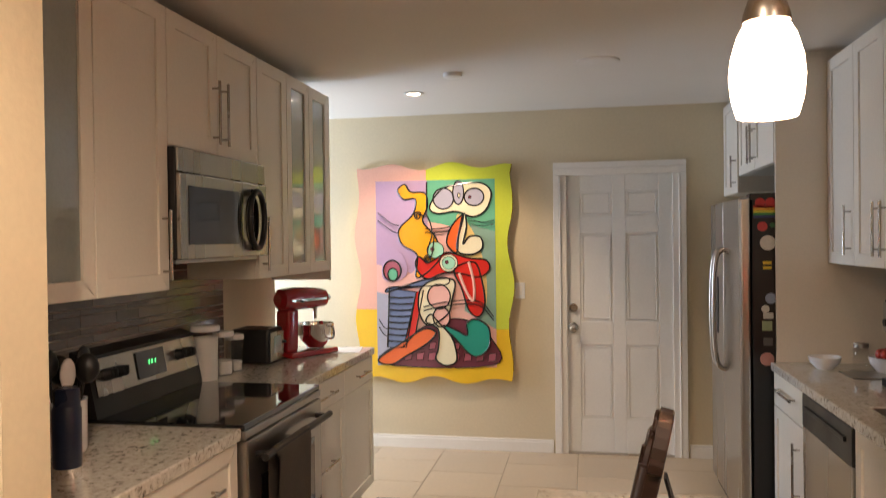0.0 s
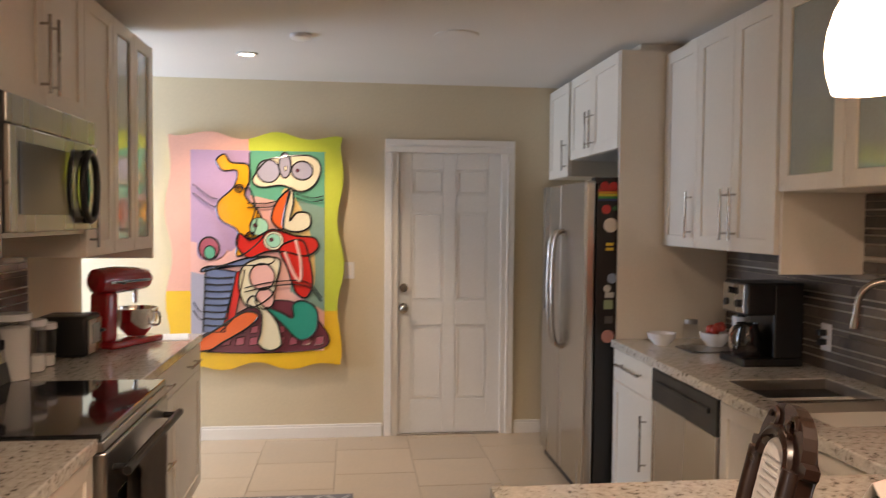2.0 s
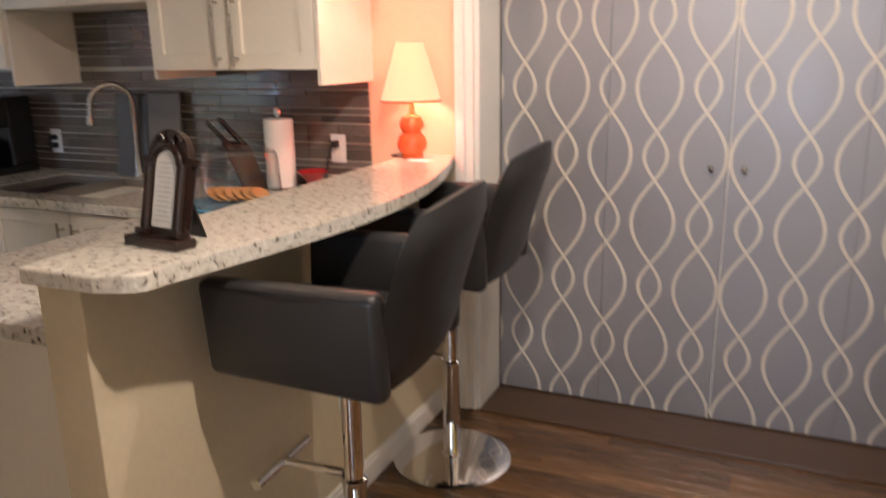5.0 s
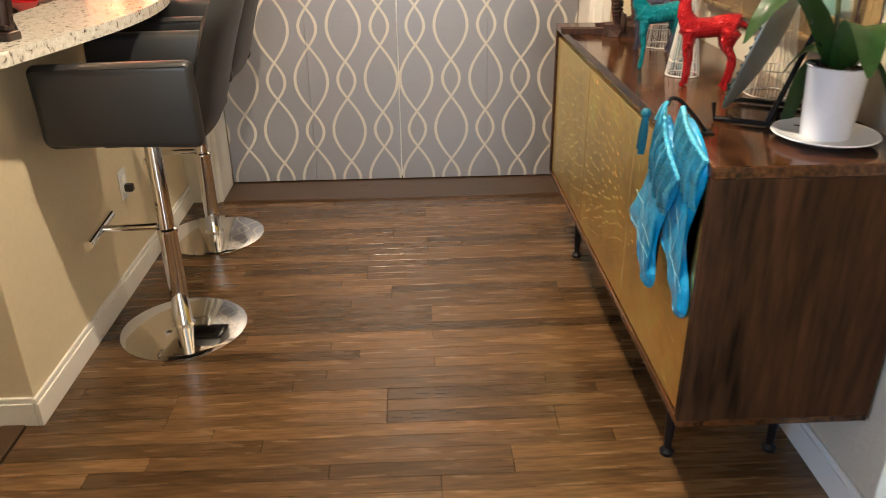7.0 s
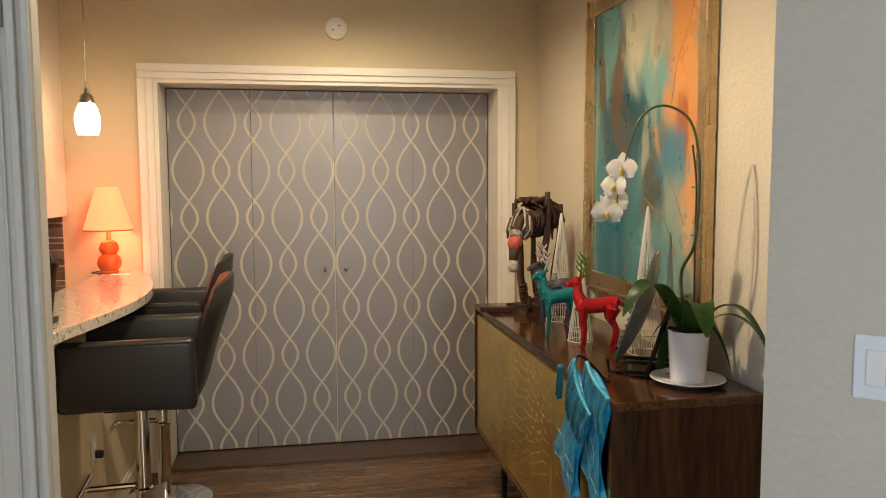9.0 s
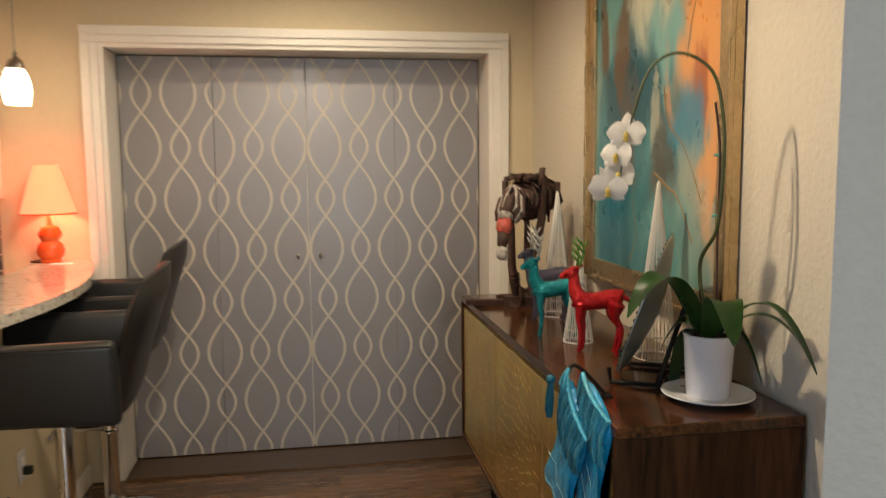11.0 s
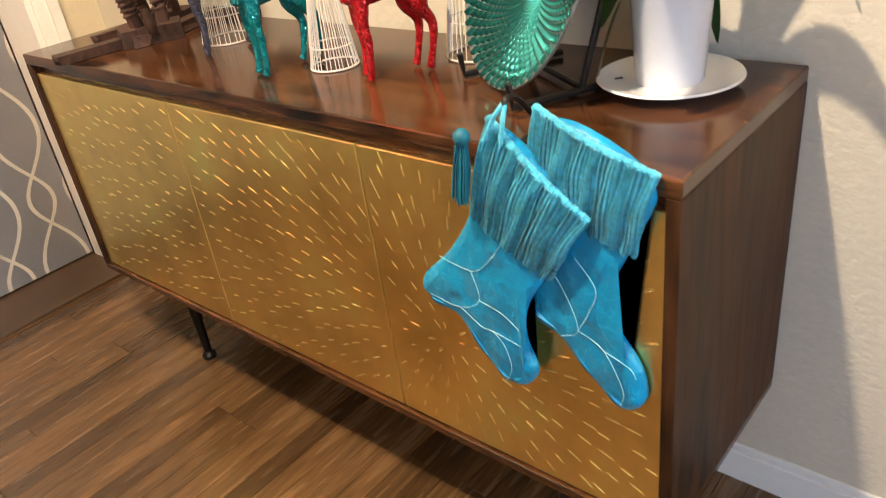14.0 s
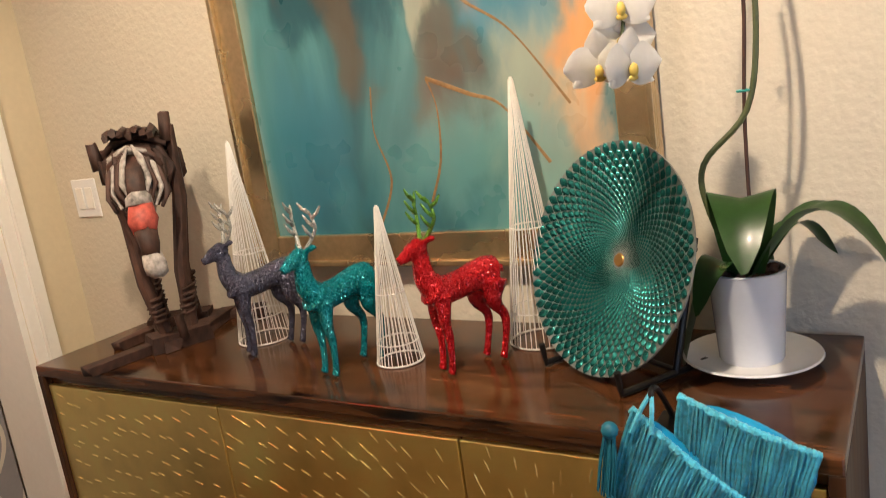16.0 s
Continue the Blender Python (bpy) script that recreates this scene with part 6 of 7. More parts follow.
part("dome_rim", tube([(0.1605 * math.cos(a), 0.1605 * math.sin(a), 0.032) for a in [k * math.pi / 20 for k in range(40)]], 0.003, 6, closed=True), glass, dome, smooth=True)
cookie_m = material("cookie", (0.50, 0.25, 0.09), 0.8, vary=0.2, scale=30, fine=160, bump=0.4, dist=0.003)
for k in range(6):
    bm = lathe([(0, 0), (0.038, 0.0), (0.042, 0.005), (0.038, 0.011), (0, 0.013)], 18)
    bmesh.ops.rotate(bm, verts=bm.verts, matrix=Matrix.Rotation(radians(30), 3, "X"))
    shift(bm, (-0.03 + 0.012 * k, 0.075 - 0.03 * k, 0.052))
    tagged(part("cookie", bm, cookie_m, cp, "round golden cookie", smooth=True))

# notice stand on the bar
dark_wood = material("dark_wood", (0.017, 0.0075, 0.005), 0.3, vary=0.4, scale=8, fine=60, bump=0.1, coat=0.12)
notice_paper = material("notice_paper", (0.60, 0.59, 0.58), 0.7, vary=0.04)
ns = thing("notice_frame", (0.875, 1.70, 1.072), "dark carved wooden frame holding a printed notice", "picture frame", turn=-97)
tiltm = Matrix.Rotation(radians(-13), 4, "X")


def leaned(bm):
    bmesh.ops.transform(bm, matrix=tiltm, verts=bm.verts)
    return bm


part("foot", box(-0.085, 0.085, -0.03, 0.028, 0.0, 0.022, 0.006), dark_wood, ns)
out = [(-0.068, 0, 0.02), (0.068, 0, 0.02), (0.068, 0, 0.175), (0.078, 0, 0.18), (0.078, 0, 0.192)] + [(0.062 * math.cos(a), 0, 0.195 + 0.058 * math.sin(a)) for a in [k * math.pi / 12 for k in range(13)]] + [(-0.078, 0, 0.192), (-0.078, 0, 0.18), (-0.068, 0, 0.175)]
fb = part("frame", leaned(slab(out, (0, 0.02, 0), bevel=0.003)), dark_wood, ns)
arch = [(-0.033, -0.002, 0.04), (0.033, -0.002, 0.04)] + [(0.033 * math.cos(a), -0.002, 0.175 + 0.032 * math.sin(a)) for a in [k * math.pi / 10 for k in range(11)]]
for sx in (-1, 1):
    part("half_column", leaned(cyl((sx * 0.051, 0.0, 0.034), (sx * 0.051, 0.0, 0.18), 0.0135, seg=14)), dark_wood, fb, "turned dark half column", smooth=True)
    part("column_base", leaned(box(sx * 0.051 - 0.017, sx * 0.051 + 0.017, -0.018, 0.004, 0.022, 0.036, 0.003)), dark_wood, fb)
part("arch_moulding", leaned(tube([(0.041 * math.cos(a), -0.002, 0.176 + 0.040 * math.sin(a)) for a in [k * math.pi / 12 for k in range(13)]], 0.0085, 8)), dark_wood, fb, smooth=True)
part("notice", leaned(slab(arch, (0, 0.002, 0))), notice_paper, fb, "white printed notice")
grey_ink = material("grey_ink", (0.40, 0.40, 0.41), 0.8)
for k in range(13):
    w = 0.024 - 0.007 * ((k * 7) % 3) / 2
    part("text_bar", leaned(box(-w, w, -0.0032, -0.0024, 0.053 + 0.0105 * k, 0.0552 + 0.0105 * k)), grey_ink, fb)
for s in (-1, 1):
    part("scroll", leaned(tube([(s * (0.028 + 0.012 * math.cos(a)), -0.002, 0.228 + 0.012 * math.sin(a)) for a in [k * 0.55 for k in range(10)]], 0.004, 6)), dark_wood, fb, smooth=True)
bm = slab([(-0.03, 0.10, 0.0), (0.03, 0.10, 0.0), (0.016, 0.06, 0.15), (-0.016, 0.06, 0.15)], (0, 0.004, 0))
part("strut", bm, black_plastic, ns, "black easel strut")
tc = thing("place_card", (1.58, 2.37, 0.9155), "small folded white card on the worktop", "card", turn=25)
part("card", slab([(-0.045, -0.028, 0), (0.045, -0.028, 0), (0.045, 0, 0.05), (-0.045, 0, 0.05)], (0, 0.0015, 0)), paper, tc)
part("card_back", slab([(-0.045, 0.028, 0), (0.045, 0.028, 0), (0.045, 0.0016, 0.05), (-0.045, 0.0016, 0.05)], (0, 0.0012, 0)), paper, tc)
sp = thing("sponge", (2.02, 3.52, 0.705), "blue sponge in the sink", "sponge", turn=30)
part("sponge", box(-0.05, 0.05, -0.03, 0.03, 0.0, 0.16, 0.008), material("sponge_blue", (0.02, 0.08, 0.55), 0.9, vary=0.15, fine=200, bump=0.4), sp)
pn = thing("pan", (2.14, 3.52, 0.705), "steel pan lying in the sink", "pan", turn=10)
part("pan", lathe([(0, 0), (0.08, 0), (0.10, 0.12), (0.096, 0.12), (0.076, 0.006), (0, 0.006)], 28), chrome, pn, smooth=True)


# ---- things on the sideboard ----
def fused(bm, voxel=0.004, smooth=4):
    """The solid skin round overlapping pieces."""
    me = bpy.data.meshes.new("skin")
    bm.to_mesh(me)
    bm.free()
    ob = new("skin", me)
    mod = ob.modifiers.new("skin", "REMESH")
    mod.mode, mod.voxel_size, mod.use_smooth_shade = "VOXEL", voxel, True
    sm = ob.modifiers.new("soft", "SMOOTH")
    sm.iterations, sm.factor = smooth, 0.5
    bpy.context.view_layer.update()
    ev = ob.evaluated_get(bpy.context.evaluated_depsgraph_get())
    out = bmesh.new()
    out.from_mesh(ev.to_mesh())
    ev.to_mesh_clear()
    bpy.data.objects.remove(ob)
    bpy.data.meshes.remove(me)
    return out


def glitter(name, rgb, flake=0.8):
    """A glittered coat: coarse sparkling flakes over a coloured body."""
    m = material(name, rgb, 0.2, 0.5, vary=0.3, scale=12, fine=500, bump=0.0)
    nt = m.node_tree
    b = nt.nodes["Principled BSDF"]
    co, vo = nt.nodes.new("ShaderNodeTexCoord"), nt.nodes.new("ShaderNodeTexVoronoi")
    vo.inputs["Scale"].default_value = 560
    nt.links.new(co.outputs["Object"], vo.inputs["Vector"])
    geo = nt.nodes.new("ShaderNodeNewGeometry")
    tip, add, unit = nt.nodes.new("ShaderNodeVectorMath"), nt.nodes.new("ShaderNodeVectorMath"), nt.nodes.new("ShaderNodeVectorMath")
    tip.operation, add.operation, unit.operation = "MULTIPLY_ADD", "ADD", "NORMALIZE"
    tip.inputs[1].default_value, tip.inputs[2].default_value = (flake * 2,) * 3, (-flake,) * 3
    nt.links.new(vo.outputs["Color"], tip.inputs[0])
    nt.links.new(geo.outputs["Normal"], add.inputs[0])
    nt.links.new(tip.outputs[0], add.inputs[1])
    nt.links.new(add.outputs[0], unit.inputs[0])
    nt.links.new(unit.outputs[0], b.inputs["Normal"])
    return m


def deer(place, turn, coat, horn, label, size=1.0):
    bm = bmesh.new()
    tube(spline([(-0.082, 0, 0.178), (-0.05, 0, 0.182), (0.0, 0, 0.172), (0.045, 0, 0.168), (0.066, 0, 0.18)], 4), [0.018] + [0.035 - 0.006 * math.sin(math.pi * k / 15) for k in range(15)] + [0.020], 14, bm)
    tube(spline([(0.045, 0, 0.165), (0.068, 0, 0.195), (0.074, 0, 0.225), (0.072, 0, 0.25)], 4), [0.030, 0.029, 0.027, 0.026, 0.024, 0.023, 0.021, 0.020, 0.019, 0.018, 0.017, 0.016, 0.016], 12, bm)
    tube([(0.060, 0, 0.262), (0.074, 0, 0.264), (0.095, 0, 0.256), (0.112, 0, 0.247), (0.122, 0, 0.244)], [0.012, 0.020, 0.016, 0.0105, 0.008], 12, bm)
    for s in (-1, 1):
        tube([(0.066, s * 0.012, 0.272), (0.058, s * 0.028, 0.281), (0.054, s * 0.036, 0.280)], [0.006, 0.0075, 0.003], 8, bm)
        tube(spline([(0.048, s * 0.017, 0.165), (0.052, s * 0.02, 0.11), (0.047, s * 0.02, 0.075), (0.050, s * 0.02, 0.018), (0.056, s * 0.02, 0.004)], 4), [0.022, 0.019, 0.016, 0.014, 0.012, 0.011, 0.0105, 0.010, 0.0095, 0.008, 0.0075, 0.0075, 0.0075, 0.008, 0.009, 0.0095, 0.0095], 10, bm)
        x = -0.062 - 0.008 * s
        tube(spline([(x + 0.004, s * 0.018, 0.17), (x + 0.010, s * 0.021, 0.125), (x - 0.012, s * 0.021, 0.085), (x, s * 0.021, 0.018), (x + 0.006, s * 0.021, 0.004)], 4), [0.030, 0.028, 0.024, 0.020, 0.017, 0.014, 0.012, 0.0105, 0.0095, 0.0085, 0.0075, 0.0075, 0.0075, 0.008, 0.009, 0.0095, 0.0095], 10, bm)
    tube([(-0.082, 0, 0.19), (-0.098, 0, 0.182), (-0.102, 0, 0.172)], [0.010, 0.008, 0.003], 8, bm)
    for v in bm.verts:
        v.co.z = max(v.co.z, 0.0005)
    skin = fused(bm, 0.0035, 3)
    n = len(skin.faces)
    for s in (-1, 1):
        main = spline([(0.066, s * 0.008, 0.272), (0.058, s * 0.026, 0.295), (0.052, s * 0.040, 0.32), (0.056, s * 0.036, 0.345), (0.062, s * 0.030, 0.36)], 4)
        tube(main, [0.0052 - 0.0002 * k for k in range(len(main))], 8, skin)
        for t, d in ((5, (0.020, s * 0.004, 0.022)), (8, (0.022, s * -0.004, 0.024)), (11, (-0.012, s * 0.018, 0.016)), (13, (0.018, s * -0.008, 0.018))):
            p = main[t]
            tube([p, p + Vector(d) * 0.6, p + Vector(d) + Vector((0, 0, 0.006))], [0.0042, 0.0036, 0.0018], 7, skin)
    skin.faces.ensure_lookup_table()
    for k, f in enumerate(skin.faces):
        f.smooth = True
        f.material_index = 0 if k < n else 1
    bmesh.ops.scale(skin, verts=skin.verts, vec=(size, size, size))
    ob = part("deer_figurine", skin, coat)
    ob.data.materials.append(horn)
    ob.matrix_world = pose(*place, 0, 0, turn)
    return tagged(ob, label, "figurine", "glitter deer on the sideboard")


white_glit = glitter("white_glitter", (0.62, 0.60, 0.55))
S_TOP = Z1
deer((0.825, -0.185, S_TOP), 58, glitter("red_glitter", (0.50, 0.008, 0.012)), glitter("green_glitter", (0.16, 0.36, 0.05)), "red glitter deer figurine with green antlers", 0.93)
deer((1.072, -0.135, S_TOP), 74, glitter("teal_glitter", (0.005, 0.22, 0.25)), white_glit, "teal glitter deer figurine with white antlers", 0.93)
deer((1.338, -0.195, S_TOP), 60, glitter("slate_glitter", (0.085, 0.085, 0.13)), white_glit, "slate grey glitter deer figurine with silver antlers", 0.93)

wire = material("white_wire", (0.72, 0.69, 0.63), 0.5, vary=0.08)


def cone_tree(x, y, r, h):
    th = thing("cone_tree", (x, y, S_TOP), "white wire cone tree ornament", "ornament", "cone trees on the sideboard")
    bm = bmesh.new()
    n = 34
    rnd = random.Random(int(x * 1000))
    for k in range(n):
        a = 2 * math.pi * k / n + rnd.uniform(-0.05, 0.05)
        b = a + rnd.uniform(-0.25, 0.25)
        tube([(r * math.cos(a), r * math.sin(a), 0.003), (0.004 * math.cos(b), 0.004 * math.sin(b), h)], 0.0011, 5, bm)
    part("wire_mesh", bm, wire, th, "thin white wires", kind="stuff", smooth=True)
    for f in (0.0, 0.13, 0.45):
        rr = r * (1 - f) + 0.004 * f
        part("ring", tube([(rr * math.cos(a), rr * math.sin(a), 0.003 + h * f) for a in [2 * math.pi * k / 28 for k in range(28)]], 0.002 if f == 0 else 0.0014, 6, closed=True), wire, th, smooth=True)
    part("tip", cyl((0, 0, h - 0.05), (0, 0, h + 0.004), 0.006, 0.003, 10), wire, th, smooth=True)


cone_tree(1.42, -0.255, 0.062, 0.462)
cone_tree(0.985, -0.185, 0.047, 0.31)
cone_tree(0.745, -0.335, 0.062, 0.51)

# scaled glass plate on an easel
bowl_m = material("plate_back", (0.24, 0.26, 0.25), 0.35, 0.5, vary=0.2, scale=30, fine=200, bump=0.15)
scale_m = material("plate_scale", (0.010, 0.130, 0.120), 0.27, 0.72, vary=0.4, scale=5, fine=30, bump=0.0)
gold_m = material("plate_gold", (0.36, 0.20, 0.06), 0.3, 0.8, vary=0.2)
plate = thing("scale_plate", (0.545, -0.235, S_TOP), "round teal fish-scale glass plate on a black easel", "plate")
face = Vector((0.50, 0.84, 0.0)).normalized()
lean_back = 19
rot = Matrix.Rotation(math.atan2(face.y, face.x) - math.pi / 2, 4, "Z") @ Matrix.Rotation(radians(lean_back), 4, "X")
R = 0.202
PM = Matrix.Translation((face.x * 0.055, face.y * 0.055, -0.004)) @ rot @ Matrix.Translation((0, 0, R))


def dish(r):
    """How far the plate curves towards the viewer at radius r."""
    return 0.038 * (r / R) ** 2


RB = R - 0.005
prof = [(0.0, 0.004)] + [(RB * k / 10, -dish(RB * k / 10) + 0.004) for k in range(1, 11)] + [(RB * k / 10, -dish(RB * k / 10)) for k in range(10, 0, -1)] + [(0.0, 0.0)]
bm = lathe(prof, 60)
bmesh.ops.rotate(bm, verts=bm.verts, matrix=Matrix.Rotation(radians(90), 3, "X"))
bmesh.ops.transform(bm, matrix=PM, verts=bm.verts)
disc = part("disc", bm, bowl_m, plate, "grey glass back of the plate", smooth=True)
bm = bmesh.new()
count, r, ring = 58, 0.016, 0
while r < R - 0.006:
    size = 2 * math.pi * r / count * 0.92
    for k in range(count):
        a = 2 * math.pi * (k + 0.5 * (ring % 2)) / count
        d, t = Vector((math.cos(a), 0, math.sin(a))), Vector((-math.sin(a), 0, math.cos(a)))
        tip_r, root_r = min(R, r + size * 0.62), r - size * 0.55

        def at(rr, w, up):
            return d * rr + t * w + Vector((0, dish(rr) + up, 0))

        tip, root = at(tip_r, 0, 0.0016), at(root_r, 0, 0.0006)
        l, rr_ = at(r, size * 0.46, 0.001), at(r, -size * 0.46, 0.001)
        l2, r2 = at(min(R, r + size * 0.36), size * 0.34, 0.0012), at(min(R, r + size * 0.36), -size * 0.34, 0.0012)
        mid = at(r + size * 0.30, 0, 0.0012 + size * 0.30)
        vs = [bm.verts.new(p) for p in (root, rr_, r2, tip, l2, l)]
        c = bm.verts.new(mid)
        for q in range(6):
            bm.faces.new((vs[q], vs[(q + 1) % 6], c))
    r += max(0.0032, size * 0.74)
    ring += 1
bmesh.ops.transform(bm, matrix=PM, verts=bm.verts)
part("scale_relief", bm, scale_m, disc, "raised teal glass scales", kind="stuff", smooth=True)
bm = lathe([(0, 0), (0.012, 0), (0.010, 0.002), (0, 0.003)], 24)
bmesh.ops.rotate(bm, verts=bm.verts, matrix=Matrix.Rotation(radians(-90), 3, "X"))
bmesh.ops.transform(bm, matrix=PM @ Matrix.Translation((0, 0.001, 0)), verts=bm.verts)
part("centre", bm, gold_m, disc, "small gold centre", smooth=True)
side_v = Vector((face.y, -face.x, 0))
for s in (-1, 1):
    p = side_v * (0.10 * s)
    rail = [p + face * 0.10 + Vector((0, 0, 0.045)), p + face * 0.095 + Vector((0, 0, 0.008)), p + face * 0.0 + Vector((0, 0, 0.008)), p - face * 0.09 + Vector((0, 0, 0.008))]
    part("easel_foot", tube(rail, 0.006, 8), black_metal, plate, smooth=True)
    part("easel_post", tube([p - face * 0.02 + Vector((0, 0, 0.008)), p - face * 0.085 + Vector((0, 0, 0.22))], 0.006, 8), black_metal, plate, smooth=True)
for q in (-0.02, -0.085):
    z = 0.012 if q == -0.02 else 0.2
    part("easel_bar", tube([side_v * 0.10 + face * q + Vector((0, 0, z)), side_v * -0.10 + face * q + Vector((0, 0, z))], 0.005, 8), black_metal, plate, smooth=True)

# orchid
leaf_m = material("orchid_leaf", (0.035, 0.10, 0.022), 0.32, vary=0.25, scale=8, fine=60, bump=0.05, coat=0.2)
stem_m = material("orchid_stem", (0.07, 0.085, 0.03), 0.5, vary=0.3, scale=20)
stake_m = material("stake", (0.06, 0.025, 0.015), 0.6, vary=0.3)
petal_m = material("petal", (0.82, 0.80, 0.76), 0.55, vary=0.05, scale=20, fine=120, bump=0.05)
bark_m = material("bark", (0.07, 0.03, 0.018), 0.9, vary=0.5, scale=40, fine=150, bump=0.6, dist=0.005)
pot_m = material("pot_glaze", (0.72, 0.74, 0.80), 0.16, vary=0.03, coat=0.4, bump=0.0)
OX, OY = 0.345, -0.282
sau = thing("saucer", (OX, OY, S_TOP), "white glazed saucer under the orchid pot", "saucer")
part("dish", lathe([(0, 0.0), (0.062, 0.0), (0.09, 0.010), (0.109, 0.018), (0.107, 0.021), (0.08, 0.013), (0, 0.008)], 40), white_gloss, sau, smooth=True)
orc = thing("orchid", (OX, OY, S_TOP + 0.009), "white orchid with broad green leaves in a white pot", "orchid")
pot = part("pot", lathe([(0, 0.0), (0.048, 0.0), (0.051, 0.006), (0.060, 0.148), (0.063, 0.152), (0.058, 0.153), (0.054, 0.14), (0, 0.135)], 40), pot_m, orc, "white glazed pot", smooth=True)
bm = bmesh.new()
rnd = random.Random(8)
for k in range(60):
    a, q = rnd.uniform(0, 6.28), 0.049 * math.sqrt(rnd.random())
    ball((q * math.cos(a), q * math.sin(a), 0.142 + rnd.uniform(-0.004, 0.008)), rnd.uniform(0.006, 0.012), bm, 6, (1, rnd.uniform(0.5, 1), 0.6), Matrix.Rotation(a, 4, "Z"))
part("bark_layer", bm, bark_m, pot, "brown bark chips", kind="stuff")


def blade(direction, reach, rise, droop, width, parent, name="leaf"):
    """A broad strap leaf from the crown: first up and out, then over."""
    d = Vector((math.cos(direction), math.sin(direction), 0))
    t = Vector((-d.y, d.x, 0))
    bm = bmesh.new()
    rows = []
    n = 14
    for k in range(n + 1):
        s = k / n
        c = d * (0.012 + reach * s) + Vector((0, 0, 0.135 + rise * math.sin(math.pi * min(1, s * 0.8)) - droop * s * s))
        w = width * (0.28 + 0.72 * math.sin(math.pi * min(1.0, 0.08 + s * 0.95)) ** 0.7) * (1 if s < 0.97 else 0.35)
        rows.append([bm.verts.new(c + t * w * q + Vector((0, 0, 0.22 * w * abs(q) + 0.002 * math.sin(7 * s + 3 * q)))) for q in (-0.5, -0.25, 0, 0.25, 0.5)])
    for a, b in zip(rows, rows[1:]):
        for k in range(4):
            bm.faces.new((a[k], a[k + 1], b[k + 1], b[k]))
    bmesh.ops.solidify(bm, geom=bm.faces[:], thickness=0.0022)
    return part(name, bm, leaf_m, parent, smooth=True)


for ang, reach, rise, droop, w in ((165, 0.20, 0.13, 0.04, 0.075), (100, 0.215, 0.17, 0.03, 0.095), (58, 0.10, 0.06, 0.07, 0.065), (22, 0.105, 0.055, 0.215, 0.07), (215, 0.235, 0.14, 0.12, 0.045), (238, 0.22, 0.10, 0.11, 0.042), (262, 0.12, 0.06, 0.15, 0.04)):
    blade(radians(ang), reach, rise, droop, w, orc)
B0 = Vector((OX, OY, S_TOP + 0.009))


def rel(pts):
    return [Vector(p) - B0 for p in pts]


stem = spline(rel([(0.35, -0.285, 1.06), (0.395, -0.285, 1.17), (0.40, -0.285, 1.25), (0.33, -0.285, 1.33), (0.31, -0.285, 1.45), (0.315, -0.285, 1.58), (0.335, -0.265, 1.69), (0.37, -0.20, 1.735), (0.405, -0.145, 1.70), (0.43, -0.115, 1.59), (0.45, -0.10, 1.48), (0.46, -0.09, 1.40)]), 6)
part("flower_stem", tube(stem, [0.0055 - 0.003 * k / len(stem) for k in range(len(stem))], 8), stem_m, orc, "arching green flower stem", smooth=True)
part("stake", tube(spline(rel([(0.335, -0.295, 1.05), (0.335, -0.29, 1.3), (0.325, -0.285, 1.5), (0.335, -0.275, 1.62)]), 5), 0.003, 8), stake_m, orc, "thin brown support stake", smooth=True)
clip_m = material("plant_clip", (0.02, 0.30, 0.25), 0.4)
for z in (1.36, 1.50):
    part("clip", tube([Vector((0.333 + 0.009 * math.cos(a), -0.284 + 0.009 * math.sin(a), z)) - B0 for a in [k * 0.7 for k in range(9)]], 0.0022, 6, closed=True), clip_m, orc, "small teal plant clip", smooth=True)
yellow_m = material("lip_yellow", (0.55, 0.40, 0.08), 0.5, vary=0.2)


def flower(place, aim, parent, size=0.048):
    m = Matrix.Translation(place) @ Vector(aim).to_track_quat("Z", "Y").to_matrix().to_4x4()
    bm = bmesh.new()
    for k, (a, l, w) in enumerate(((90, 1.0, 0.62), (215, 0.95, 0.58), (325, 0.95, 0.58), (0, 1.0, 0.95), (180, 1.0, 0.95))):
        ca, sa = math.cos(radians(a)), math.sin(radians(a))
        lift = 0.004 if k > 2 else 0.0
        grid = []
        for i in range(7):
            s = i / 6
            ww = size * w * math.sin(math.pi * min(1, 0.12 + 0.86 * s)) ** 0.8 * 0.62
            row = []
            for q in (-1, -0.5, 0, 0.5, 1):
                x, y = size * l * s, ww * q
                z = lift + 0.010 * s * s - 0.004 * q * q + 0.002 * math.sin(5 * s + q)
                row.append(bm.verts.new((ca * x - sa * y, sa * x + ca * y, z)))
            grid.append(row)
        for r0, r1 in zip(grid, grid[1:]):
            for q in range(4):
                bm.faces.new((r0[q], r0[q + 1], r1[q + 1], r1[q]))
    bmesh.ops.solidify(bm, geom=bm.faces[:], thickness=0.0012)
    bmesh.ops.transform(bm, matrix=m, verts=bm.verts)
    f = part("flower", bm, petal_m, parent, "white moth orchid flower", smooth=True)
    bm = ball((0, -0.008, 0.010), 0.008, seg=10, scale=(0.8, 1.3, 0.8))
    ball((0, -0.018, 0.009), 0.006, bm, 8, (1.4, 0.8, 0.5))
    bmesh.ops.transform(bm, matrix=m, verts=bm.verts)
    part("lip", bm, yellow_m, f, "pale yellow lip", smooth=True)


